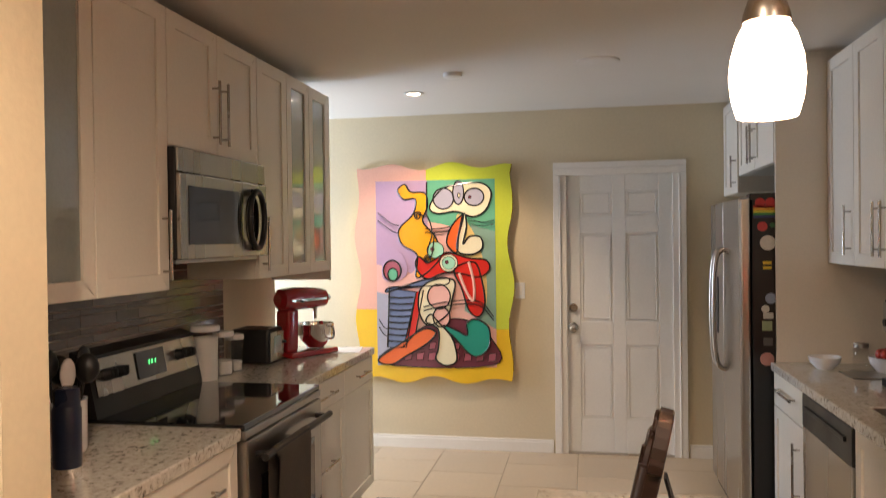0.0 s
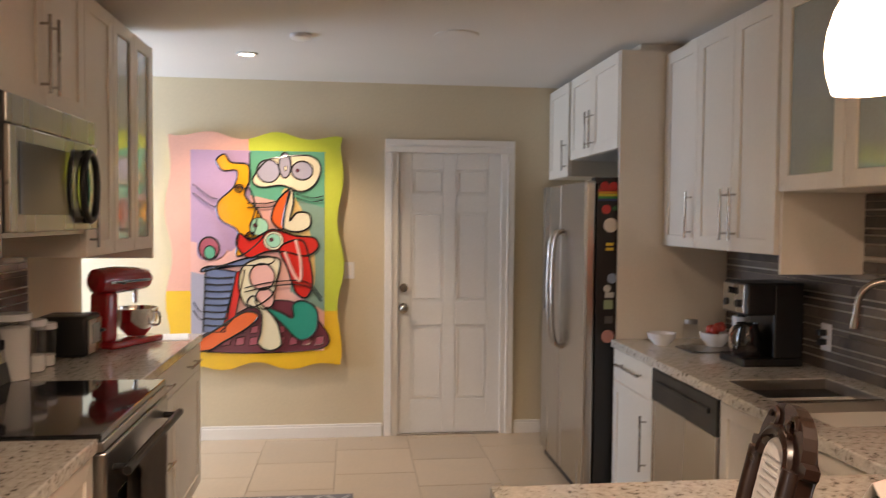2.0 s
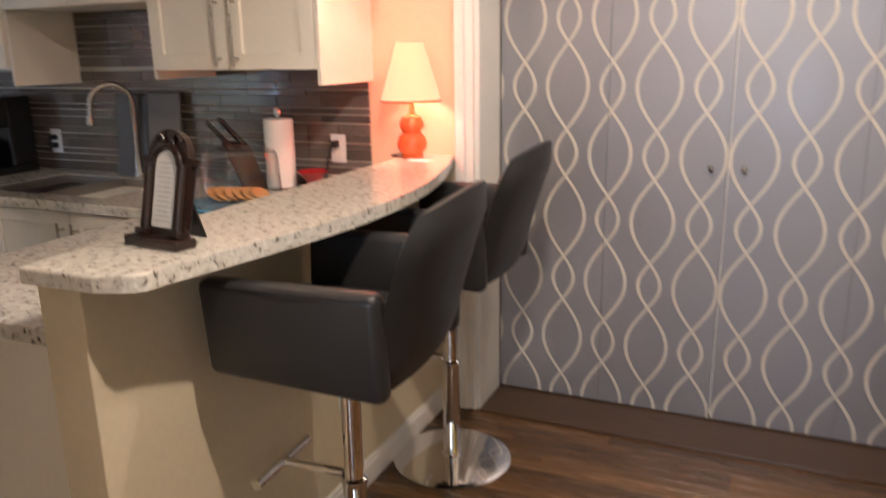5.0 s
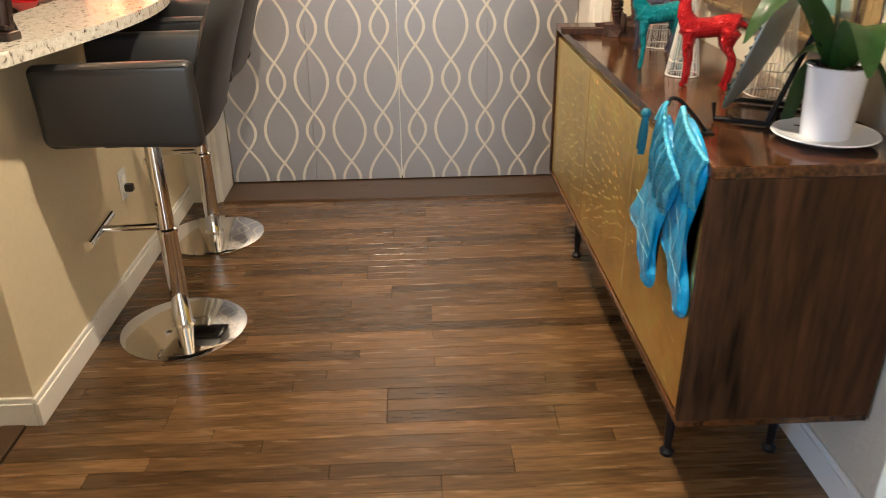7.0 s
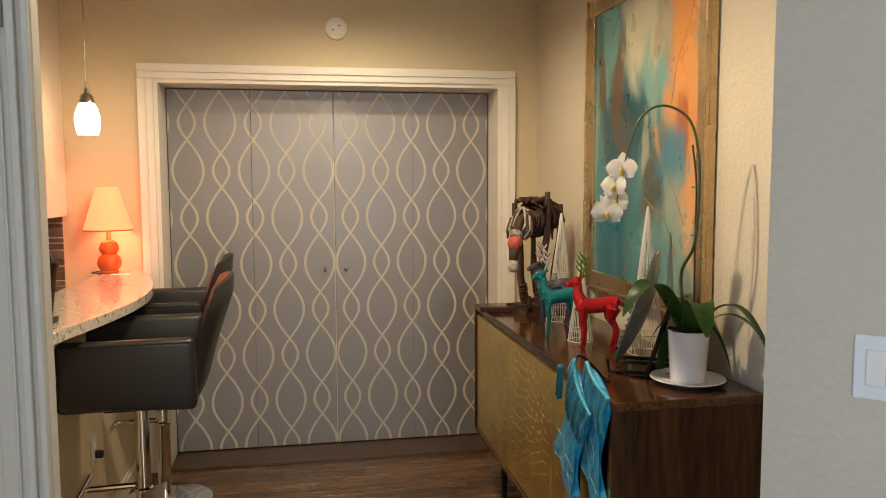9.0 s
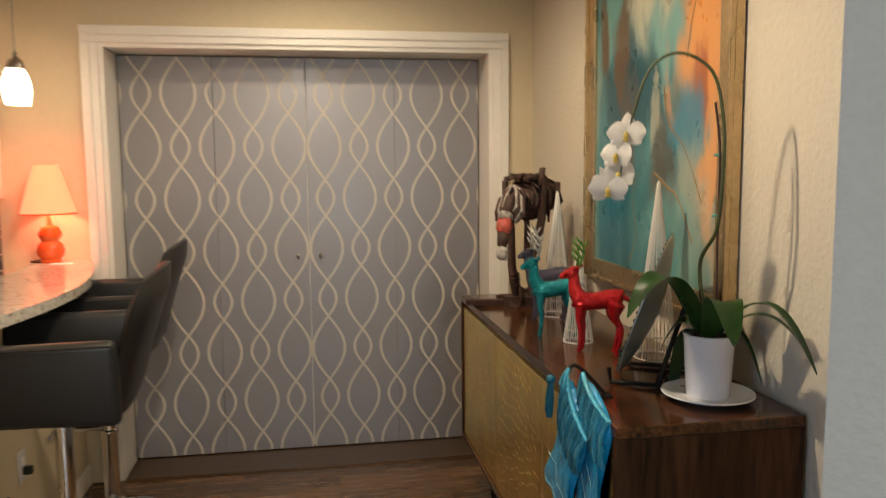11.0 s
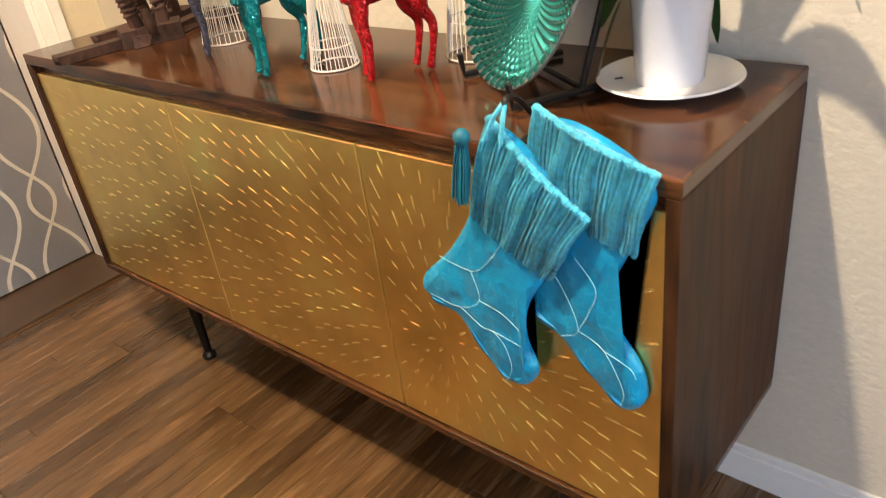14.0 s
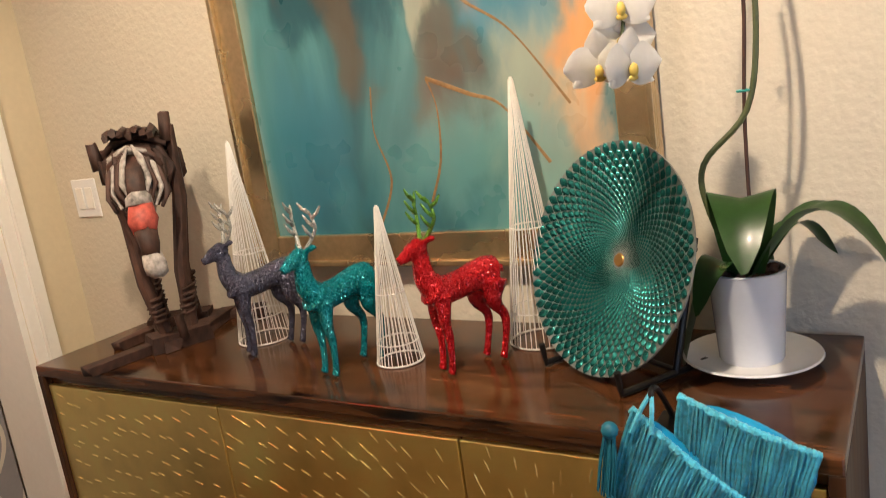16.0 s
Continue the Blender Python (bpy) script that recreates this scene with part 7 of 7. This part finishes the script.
for p, aim in (((0.435, -0.105, 1.555), (-0.75, 0.6, 0.15)), ((0.450, -0.09, 1.505), (-0.45, 0.85, 0.1)), ((0.458, -0.10, 1.46), (-0.5, 0.85, 0.0)), ((0.480, -0.07, 1.43), (-0.3, 0.9, -0.25)), ((0.435, -0.06, 1.425), (-0.8, 0.5, -0.1))):
    flower(Vector(p) - B0, aim, orc)

# driftwood horse, one piece
drift = material("driftwood", (0.050, 0.021, 0.013), 0.7, vary=0.9, scale=14, fine=70, bump=0.4, dist=0.004, stretch=(1, 1, 0.4))
drift_red = material("driftwood_red", (0.46, 0.085, 0.06), 0.6, vary=0.6, scale=25, bump=0.3)
drift_pale = material("driftwood_pale", (0.34, 0.30, 0.27), 0.7, vary=0.8, scale=25, bump=0.3)
bm = bmesh.new()
rnd = random.Random(21)
slots = []


def wood(pts, rads, slot=0, seg=7):
    n = len(bm.faces)
    tube(pts, rads, seg, bm)
    slots.append((n, slot))


for a, b, r in (((1.715, -0.125, 0.95), (1.775, -0.15, 1.38), 0.017), ((1.66, -0.15, 0.95), (1.615, -0.17, 1.44), 0.016), ((1.735, -0.30, 0.95), (1.79, -0.30, 1.40), 0.016), ((1.67, -0.33, 0.95), (1.63, -0.32, 1.41), 0.016)):
    a, b = Vector(a), Vector(b)
    wood([a, a.lerp(b, 0.3) + Vector((0.008, 0, 0)), a.lerp(b, 0.65) - Vector((0.006, 0.004, 0)), b], [r, r * 1.05, r * 0.9, r * 0.7])
    for k in range(5):
        c = a.lerp(b, 0.08 + 0.03 * k)
        wood([c + Vector((math.cos(t) * r * 1.15, math.sin(t) * r * 1.15, 0.003 * t)) for t in (0, 1.2, 2.4, 3.6, 4.8, 6.2)], 0.004, 0, 5)
for k in range(120):
    y = rnd.uniform(-0.34, -0.12)
    rad = rnd.choice((0.085, 0.075, 0.055, 0.03)) * (1 - 0.35 * abs((y + 0.23) / 0.12) ** 2) + rnd.uniform(-0.012, 0.012)
    a0, span = rnd.uniform(0, 6.28), rnd.uniform(1.2, 3.2)
    drift_y = rnd.uniform(-0.08, 0.08)
    pts = [(1.70 + rad * math.cos(a0 + span * t), y + drift_y * t, 1.345 + 0.85 * rad * math.sin(a0 + span * t)) for t in (0, 0.25, 0.5, 0.75, 1)]
    r = rnd.uniform(0.004, 0.011)
    wood(pts, [r * 0.6, r, r * 1.1, r, r * 0.5], 2 if k % 13 == 0 else (1 if k % 29 == 0 else 0), 6)
for s in (-1, 1):
    for k in range(4):
        w = 0.018 + 0.012 * k
        wood([(1.70 + s * 0.004, -0.075 - 0.008 * k, 1.405 - 0.004 * k), (1.70 + s * w, -0.060, 1.375 - 0.008 * k), (1.70 + s * (w + 0.010), -0.045, 1.325 - 0.010 * k), (1.699 + s * (w - 0.006), -0.02, 1.285 - 0.006 * k)], [0.004, 0.0065, 0.006, 0.003], 2 if k % 2 == 0 else 0, 6)
for k in range(7):
    x = 1.655 + 0.016 * k
    wood([(x, -0.10 - 0.01 * (k % 2), 1.425 + 0.006 * (k % 3)), (x + 0.004, -0.20, 1.437 - 0.004 * (k % 2)), (x - 0.003, -0.33 + 0.015 * (k % 3), 1.41)], [0.009, 0.013, 0.008], 0, 5)
wood([(1.628, -0.16, 1.40), (1.622, -0.165, 1.47)], [0.013, 0.011])
wood([(1.785, -0.16, 1.36), (1.792, -0.165, 1.42)], [0.014, 0.012])
for k in range(8):
    s = (k - 3.5) / 8
    wood([(1.70 + s * 0.07, -0.15, 1.38), (1.70 + s * 0.075, -0.085, 1.345), (1.698 + s * 0.05, -0.045, 1.26)], [0.009, 0.012, 0.008], 0 if k % 3 else 2)
for pts, rads, slot in (([(1.70, -0.10, 1.37), (1.699, -0.05, 1.34), (1.697, -0.01, 1.29)], [0.022, 0.021, 0.020], 0), ([(1.697, -0.012, 1.295), (1.696, 0.0, 1.272)], [0.029, 0.029], 2), ([(1.696, -0.002, 1.275), (1.695, 0.010, 1.245), (1.694, 0.018, 1.222)], [0.027, 0.031, 0.025], 1), ([(1.694, 0.016, 1.224), (1.692, 0.026, 1.195), (1.69, 0.032, 1.17)], [0.024, 0.022, 0.019], 0), ([(1.69, 0.031, 1.173), (1.688, 0.036, 1.152), (1.686, 0.038, 1.132), (1.685, 0.037, 1.122)], [0.020, 0.025, 0.024, 0.012], 2)):
    wood(pts, rads, slot, 12)
for k in range(14):
    a, z = k * 1.9, 1.36 - 0.007 * k
    q, y0 = 0.028, -0.07 + (1.34 - z) * 0.75
    wood([(1.698 + q * math.cos(a + t), y0 + q * math.sin(a + t), z - 0.006 * t) for t in (0, 0.8, 1.6, 2.4)], 0.004, 0 if k % 3 else 2, 5)
for s in (-1, 1):
    wood([(1.70 + s * 0.022, -0.06, 1.325), (1.70 + s * 0.035, -0.065, 1.36), (1.70 + s * 0.036, -0.07, 1.385)], [0.010, 0.009, 0.003])
wood([(1.70, -0.34, 1.36), (1.70, -0.375, 1.33), (1.70, -0.38, 1.24)], [0.012, 0.014, 0.004])
for c, sx, sy, sz, tz in (((1.69, -0.13, 0.9385), 0.075, 0.035, 0.02, 20), ((1.70, -0.31, 0.9385), 0.08, 0.035, 0.02, -10), ((1.80, -0.08, 0.931), 0.10, 0.018, 0.012, 35), ((1.62, -0.22, 0.931), 0.11, 0.018, 0.012, 65), ((1.73, -0.22, 0.931), 0.02, 0.14, 0.012, 12), ((1.55, -0.30, 0.930), 0.075, 0.016, 0.011, -15), ((1.80, -0.25, 0.930), 0.07, 0.02, 0.011, 50)):
    n = len(bm.faces)
    made = bmesh.ops.create_cube(bm, size=2, matrix=Matrix.Translation(c) @ Matrix.Rotation(radians(tz), 4, "Z") @ Matrix.Diagonal((sx, sy, sz, 1)))["verts"]
    for v in made:
        v.co += Vector((rnd.uniform(-0.008, 0.008), rnd.uniform(-0.006, 0.006), 0 if v.co.z < c[2] else rnd.uniform(-0.004, 0.003)))
        v.co.z = max(v.co.z, S_TOP + 0.0005)
    slots.append((n, 0))
for x, y in ((1.675, -0.10), (1.65, -0.28)):
    wood([(x, y, 0.94), (x + 0.004, y, 1.0)], [0.012, 0.010])
bm.faces.ensure_lookup_table()
for k, f in enumerate(bm.faces):
    f.material_index = [s for n, s in slots if n <= k][-1]
    f.smooth = len(f.verts) == 4 and f.calc_area() < 0.0009
for v in bm.verts:
    if v.co.z > 0.99:
        v.co += Vector((rnd.uniform(-0.003, 0.003), rnd.uniform(-0.003, 0.003), rnd.uniform(-0.003, 0.003)))
bmesh.ops.translate(bm, verts=bm.verts, vec=(-1.70, 0.22, -S_TOP))
hs = part("horse_sculpture", bm, drift)
hs.data.materials.append(drift_red)
hs.data.materials.append(drift_pale)
hs.matrix_world = pose(1.70, -0.235, S_TOP, 0, 0, 46)
tagged(hs, "driftwood horse sculpture with a red-banded drooping head", "sculpture")

# stockings on a hook
blue_satin = material("blue_satin", (0.004, 0.235, 0.45), 0.36, vary=0.25, scale=16, fine=22, bump=0.9, dist=0.014, sheen=0.05)
fringe_m = material("fringe", (0.075, 0.42, 0.56), 0.32, vary=0.55, scale=24, fine=140, bump=0.25, sheen=0.25)
thread_m = material("pale_thread", (0.35, 0.62, 0.66), 0.4, vary=0.15)
tassel_m = material("tassel", (0.004, 0.11, 0.17), 0.6, vary=0.3)
hk = thing("stocking_hook", (0.415, -0.03, S_TOP), "black metal stocking hook on the sideboard edge", "hook")
part("foot", box(-0.018, 0.018, -0.035, 0.03, 0.0, 0.006, 0.002), black_metal, hk)
part("hook", tube(spline([(0, -0.02, 0.005), (0, 0.01, 0.04), (0, 0.045, 0.075), (0, 0.066, 0.08), (0, 0.072, 0.065)], 5), 0.0045, 8), black_metal, hk, smooth=True)


def stocking(name, outline, cuff, y, label, wave):
    """A stuffed stocking in the upright plane y: its outline and its fringed cuff in x and z."""
    outline, cuff, wave = [(x, z - 0.018) for x, z in outline], [(x, z - 0.018) for x, z in cuff], [[(x, z - 0.018) for x, z in w] for w in wave]
    base = (sum(p[0] for p in outline) / len(outline), y, max(p[1] for p in outline))
    th = thing(name, base, label, "stocking", "stockings on the sideboard")
    pts = spline([(x, 0, z) for x, z in outline], 6, True)
    c = sum(pts, Vector()) / len(pts)
    bm = bmesh.new()
    loops = []
    for depth, inset in ((0.0, 0.0), (0.006, 0.0), (0.013, 0.006), (0.017, 0.016)):
        ring = []
        for k, p in enumerate(pts):
            t = (pts[(k + 1) % len(pts)] - pts[k - 1]).normalized()
            nrm = Vector((t.z, 0, -t.x))
            if nrm.dot(c - p) < 0:
                nrm = -nrm
            q = p + nrm * inset
            ring.append(bm.verts.new((q.x, y + depth + 0.002 * math.sin(k * 0.9) * (depth > 0.01), q.z)))
        loops.append(ring)
    n = len(pts)
    for a, b in zip(loops, loops[1:]):
        for k in range(n):
            bm.faces.new((a[k], a[(k + 1) % n], b[(k + 1) % n], b[k]))
    f1, f2 = bm.faces.new(loops[-1]), bm.faces.new(loops[0])
    bmesh.ops.triangulate(bm, faces=[f1, f2])
    part("sock", bm, blue_satin, th, "turquoise satin sock", at=base, smooth=True)
    (ax, az), (bx, bz), (cx, cz), (dx, dz) = cuff
    bm = slab([(ax, y - 0.002, az), (bx, y - 0.002, bz), (cx, y - 0.002, cz), (dx, y - 0.002, dz)], (0, 0.016, 0), bevel=0.004)
    shrink = Vector(((ax + bx + cx + dx) / 4, y, (az + bz + cz + dz) / 4))
    for v in bm.verts:
        v.co = shrink + (v.co - shrink) * 0.9
    cf = part("cuff", bm, blue_satin, th, at=base)
    bm = bmesh.new()
    r = random.Random(3)
    cols, rows_ = 260, 16
    drift_ = [r.uniform(-0.5, 0.5) for _ in range(64)]
    sheet = []
    for q in range(rows_ + 1):
        f = q / rows_
        line = []
        for k in range(cols + 1):
            t = k / cols
            top, bot = Vector((ax + (bx - ax) * t, y, az + (bz - az) * t)), Vector((dx + (cx - dx) * t, y, dz + (cz - dz) * t))
            pleat = k + 2.2 * math.sin(5.0 * f + drift_[int(t * 20)] * 3) + 1.5 * math.sin(9 * f + t * 11)
            ridge = 0.0046 * abs(math.sin(pleat * 0.40)) ** 0.7 + 0.0020 * math.sin(pleat * 0.173 + 4 * f)
            puff = 0.012 * max(0.0, math.sin(math.pi * min(1, max(0, t)))) ** 0.4 + 0.007 * math.sin(math.pi * min(1, f * 1.05))
            p = top.lerp(bot, -0.05 + 1.08 * f) + Vector((0.0012 * math.sin(pleat * 0.7), 0.008 + puff + ridge, 0.003 * math.sin(pleat * 0.26) * f))
            line.append(bm.verts.new(p))
        sheet.append(line)
    for a, b in zip(sheet, sheet[1:]):
        for k in range(cols):
            bm.faces.new((a[k], a[k + 1], b[k + 1], b[k]))
    bmesh.ops.solidify(bm, geom=bm.faces[:], thickness=0.002)
    part("pleats", bm, fringe_m, cf, "pale turquoise crinkled velvet", at=base, kind="stuff", smooth=True)
    rim = [Vector((ax + (bx - ax) * t, y + 0.010 + 0.010 * math.sin(math.pi * t), az + (bz - az) * t + 0.004)) for t in [k / 90 for k in range(91)]]
    part("rim", tube(rim, [0.0058 + 0.0007 * math.sin(k * 2.3) + 0.0005 * math.sin(k * 0.9) for k in range(91)], 8), fringe_m, cf, "gathered velvet rim", at=base, smooth=True)
    for ctrl in wave:
        part("stitching", tube(spline([(x, y + 0.0185, z) for x, z in ctrl], 6), 0.0006, 5), thread_m, th, "pale stitched line", at=base, smooth=True)
    return th


stocking("stocking", [(0.355, 0.99), (0.225, 0.93), (0.255, 0.83), (0.288, 0.75), (0.278, 0.70), (0.238, 0.64), (0.232, 0.585), (0.265, 0.555), (0.315, 0.59), (0.365, 0.645), (0.42, 0.68), (0.425, 0.74), (0.40, 0.82), (0.39, 0.90)], [(0.385, 1.0), (0.215, 0.935), (0.245, 0.825), (0.40, 0.885)], 0.008, "turquoise satin stocking with pale fringe, hanging behind another", [[(0.39, 0.80), (0.35, 0.74), (0.33, 0.68), (0.36, 0.66)], [(0.33, 0.68), (0.29, 0.66), (0.26, 0.60), (0.265, 0.57)], [(0.33, 0.80), (0.30, 0.76), (0.31, 0.72), (0.33, 0.68)], [(0.29, 0.66), (0.25, 0.645), (0.24, 0.63)]])
stocking("stocking", [(0.43, 0.975), (0.32, 0.87), (0.37, 0.77), (0.41, 0.70), (0.418, 0.64), (0.40, 0.585), (0.42, 0.548), (0.455, 0.54), (0.495, 0.57), (0.545, 0.635), (0.60, 0.65), (0.612, 0.69), (0.55, 0.755), (0.505, 0.82), (0.47, 0.90)], [(0.445, 0.985), (0.30, 0.865), (0.362, 0.765), (0.492, 0.845)], 0.028, "turquoise satin stocking with fringe and stitched pale lines", [[(0.56, 0.75), (0.50, 0.74), (0.47, 0.76), (0.44, 0.80)], [(0.50, 0.74), (0.49, 0.69), (0.53, 0.665), (0.59, 0.67)], [(0.49, 0.69), (0.45, 0.68), (0.42, 0.66)], [(0.47, 0.64), (0.45, 0.62), (0.44, 0.58), (0.455, 0.545)], [(0.53, 0.665), (0.49, 0.64), (0.47, 0.64), (0.42, 0.63)]])
for dx in (-0.008, 0.006):
    tagged(part("hanging_loop", tube(spline([(0.415, 0.036, 0.997), (0.42 + dx, 0.05, 0.978), (0.43 + dx * 2, 0.056, 0.945)], 6), 0.0035, 6), fringe_m, smooth=True), "pale blue cord loop holding the stockings", "cord")
ta = thing("tassel", (0.465, 0.072, 0.965), "dark teal tassel hanging beside the stocking", "tassel")
part("knot", ball((0, 0, -0.012), 0.012, seg=12), tassel_m, ta, smooth=True)
bm = bmesh.new()
rnd = random.Random(6)
for k in range(60):
    a, q = rnd.uniform(0, 6.28), rnd.uniform(0, 0.009)
    s = 1.7
    tube([(q * math.cos(a), q * math.sin(a) * 0.6, -0.015), (q * s * math.cos(a) + 0.006, q * s * math.sin(a) * 0.6, -0.06), (q * s * math.cos(a) + 0.014, q * s * math.sin(a) * 0.6, -0.108 + rnd.uniform(-0.006, 0.006))], 0.0012, 4, bm)
part("strand_bundle", bm, tassel_m, ta, kind="stuff")


# ---- floors, backsplash and rug ----
rug_w, rug_h = 0.405, 0.66
rg = thing("rug", (-0.025, 4.38, 0.0), "grey runner rug with a pale trellis pattern", "rug")
part("pile", box(-rug_w, rug_w, -rug_h, rug_h, 0.001, 0.010, 0.003), rug_grey, rg)
bm = bmesh.new()
cell_x, cell_y = 0.162, 0.22
for i in range(-3, 4):
    for j in range(-4, 5):
        for odd in (0, 1):
            cx, cy = (i + 0.5 * odd) * cell_x, (j + 0.5 * odd) * cell_y
            pts = []
            for k in range(40):
                a = 2 * math.pi * k / 40
                r = 0.5 + 0.055 * math.cos(4 * a) + 0.02 * math.cos(8 * a)
                ca, sa = math.cos(a), math.sin(a)
                r /= (abs(ca) ** 1.35 + abs(sa) ** 1.35) ** (1 / 1.35)
                pts.append((cx + ca * r * cell_x, cy + sa * r * cell_y))
            for k in range(40):
                p, q = Vector(pts[k]), Vector(pts[(k + 1) % 40])
                if max(abs(p.x), abs(q.x)) > rug_w - 0.008 or max(abs(p.y), abs(q.y)) > rug_h - 0.008:
                    continue
                t = (q - p).normalized()
                n = Vector((-t.y, t.x)) * 0.0045
                vs = [bm.verts.new((*c, 0.0112)) for c in (p + n, p - n, q - n, q + n)]
                bm.faces.new(vs)
part("trellis", bm, rug_line, rg, "pale trellis lines", kind="stuff")

floor_k = tagged(part("floor_kitchen", box(-2.46, EAST, 1.79, NORTH, -0.012, -0.003), grout), "beige stone tile floor", "floor", kind="structure")
tile = 0.49


def shared(name, bm, mat):
    me = bpy.data.meshes.new(name)
    bmesh.ops.recalc_face_normals(bm, faces=bm.faces)
    bm.to_mesh(me)
    bm.free()
    me.materials.append(mat)
    return me


tile_me = shared("tile", box(-tile / 2 + 0.0025, tile / 2 - 0.0025, -tile / 2 + 0.0025, tile / 2 - 0.0025, -0.006, 0.0, 0.0015, seg=1), tile_stone)
for i in range(-5, 5):
    for j in range(0, 10):
        x = -0.22 + tile * (i + 0.5)
        y = 1.72 + tile * (j + 0.5) + (0.245 if i % 2 else 0)
        x0, x1, y0, y1 = max(x - tile / 2, -2.46), min(x + tile / 2, EAST), max(y - tile / 2, 1.792), min(y + tile / 2, NORTH)
        if x1 - x0 < 0.02 or y1 - y0 < 0.02 or (x < WESTK - 0.1 and y < 4.7):
            continue
        if x1 - x0 > tile - 0.001 and y1 - y0 > tile - 0.001:
            ob = new("tile", tile_me)
            ob.location = (x, y, 0)
        else:
            ob = new("tile", shared("tile", box(x0 + 0.0025, x1 - 0.0025, y0 + 0.0025, y1 - 0.0025, -0.006, 0.0, 0.0015, seg=1), tile_stone))
        ob.parent = floor_k

floor_d = tagged(part("floor_dining", box(-3.96, EAST + 0.14, -1.46, 1.79, -0.014, -0.008), gap_dark), "dark polished oak strip floor", "floor", kind="structure")
tagged(part("floor_strip", box(-0.33, 0.67, 1.76, 1.83, -0.008, 0.006, 0.003), threshold_wood), "dark wooden strip between tile and boards", "threshold", kind="structure")
rnd = random.Random(11)
width = 0.057
lengths = [0.35, 0.5, 0.65, 0.8, 1.0, 1.25]
plank_me = {}
for l in lengths:
    plank_me[l] = shared("plank", box(-width / 2 + 0.0006, width / 2 - 0.0006, -l / 2 + 0.0006, l / 2 - 0.0006, -0.008, 0.0, 0.0008, seg=1), plank)
rest, count = bmesh.new(), 0
x = -3.95
while x < EAST + 0.1:
    cx = x + width / 2
    y = -1.45 if cx < -0.33 else SOUTH
    top = 1.755 if -0.33 < cx < 0.66 else (1.71 if cx > 0.66 else 2.59)
    near = -0.55 < cx < 2.36
    if cx > 2.385:
        y, top = SOUTH, 1.7
    first = True
    while y < top - 0.03:
        l = rnd.choice(lengths[1:])
        if first:
            l = rnd.choice(lengths)
            first = False
        if y + l > top:
            l = top - y
        if near and count < 300 and l in plank_me:
            ob = new("plank", plank_me[l])
            ob.location = (cx, y + l / 2, 0)
            ob.parent = floor_d
            count += 1
        elif near and count < 300:
            ob = new("plank", shared("plank", box(-width / 2 + 0.0006, width / 2 - 0.0006, -l / 2 + 0.0006, l / 2 - 0.0006, -0.008, 0.0, 0.0008, seg=1), plank))
            ob.location = (cx, y + l / 2, 0)
            ob.parent = floor_d
            count += 1
        else:
            box(cx - width / 2 + 0.0006, cx + width / 2 - 0.0006, y + 0.0006, y + l - 0.0006, -0.008, 0.0, 0, rest)
        y += l
    x += width
plank_far = material("plank_far", (0.106, 0.054, 0.0205), 0.25, vary=0.42, scale=4, fine=40, bump=0.06, stretch=(6, 0.35, 6), coat=0.12)
part("plank_rest", rest, plank_far, floor_d, kind="stuff")


def backsplash(name, wx, face, y0, y1, z0, z1, seed, notch=None):
    """Grey glass strips of mixed heights with thin pale strips between, as separate pieces on a grouted bed."""
    lo, hi = sorted((wx, wx + face * 0.004))
    bed = tagged(part(name, box(lo, hi, y0, y1, z0, z1), grout), "backsplash of grey glass strip tiles with thin pale strips", "backsplash", kind="structure")
    r = random.Random(seed)
    z, k, cache = z0, 0, {}
    while z < z1 - 0.008:
        h = (0.046, 0.0055, 0.030, 0.0055, 0.022, 0.0055, 0.046, 0.022, 0.0055, 0.030)[k % 10]
        h = min(h, z1 - z)
        k += 1
        thin = h < 0.015
        y = y0
        while y < y1 - 0.01:
            l = r.choice((0.60, 0.90)) if thin else r.choice((0.15, 0.225, 0.30))
            l = min(l, y1 - y)
            key = (round(l, 4), round(h, 4), thin)
            if key not in cache:
                g = 0.001
                cache[key] = shared("strip_tile", box(-0.003, 0.003, -l / 2 + g, l / 2 - g, -h / 2 + g, h / 2 - g, 0.0006, seg=1), mosaic_light if thin else mosaic)
            ob = new("strip_tile", cache[key])
            ob.location = (wx + face * 0.0065, y + l / 2, z + h / 2)
            ob.parent = bed
            y += l
        z += h


backsplash("backsplash_east", EAST, -1, 2.03, 4.734, 0.916, 1.418, 3)
backsplash("backsplash_sink", EAST, -1, 2.81, 3.61, 1.419, 1.668, 5)
backsplash("backsplash_west", WESTK, 1, 1.842, 4.26, 0.916, 1.388, 7)
backsplash("backsplash_hood", WESTK, 1, 3.127, 3.90, 1.3885, 1.484, 9)
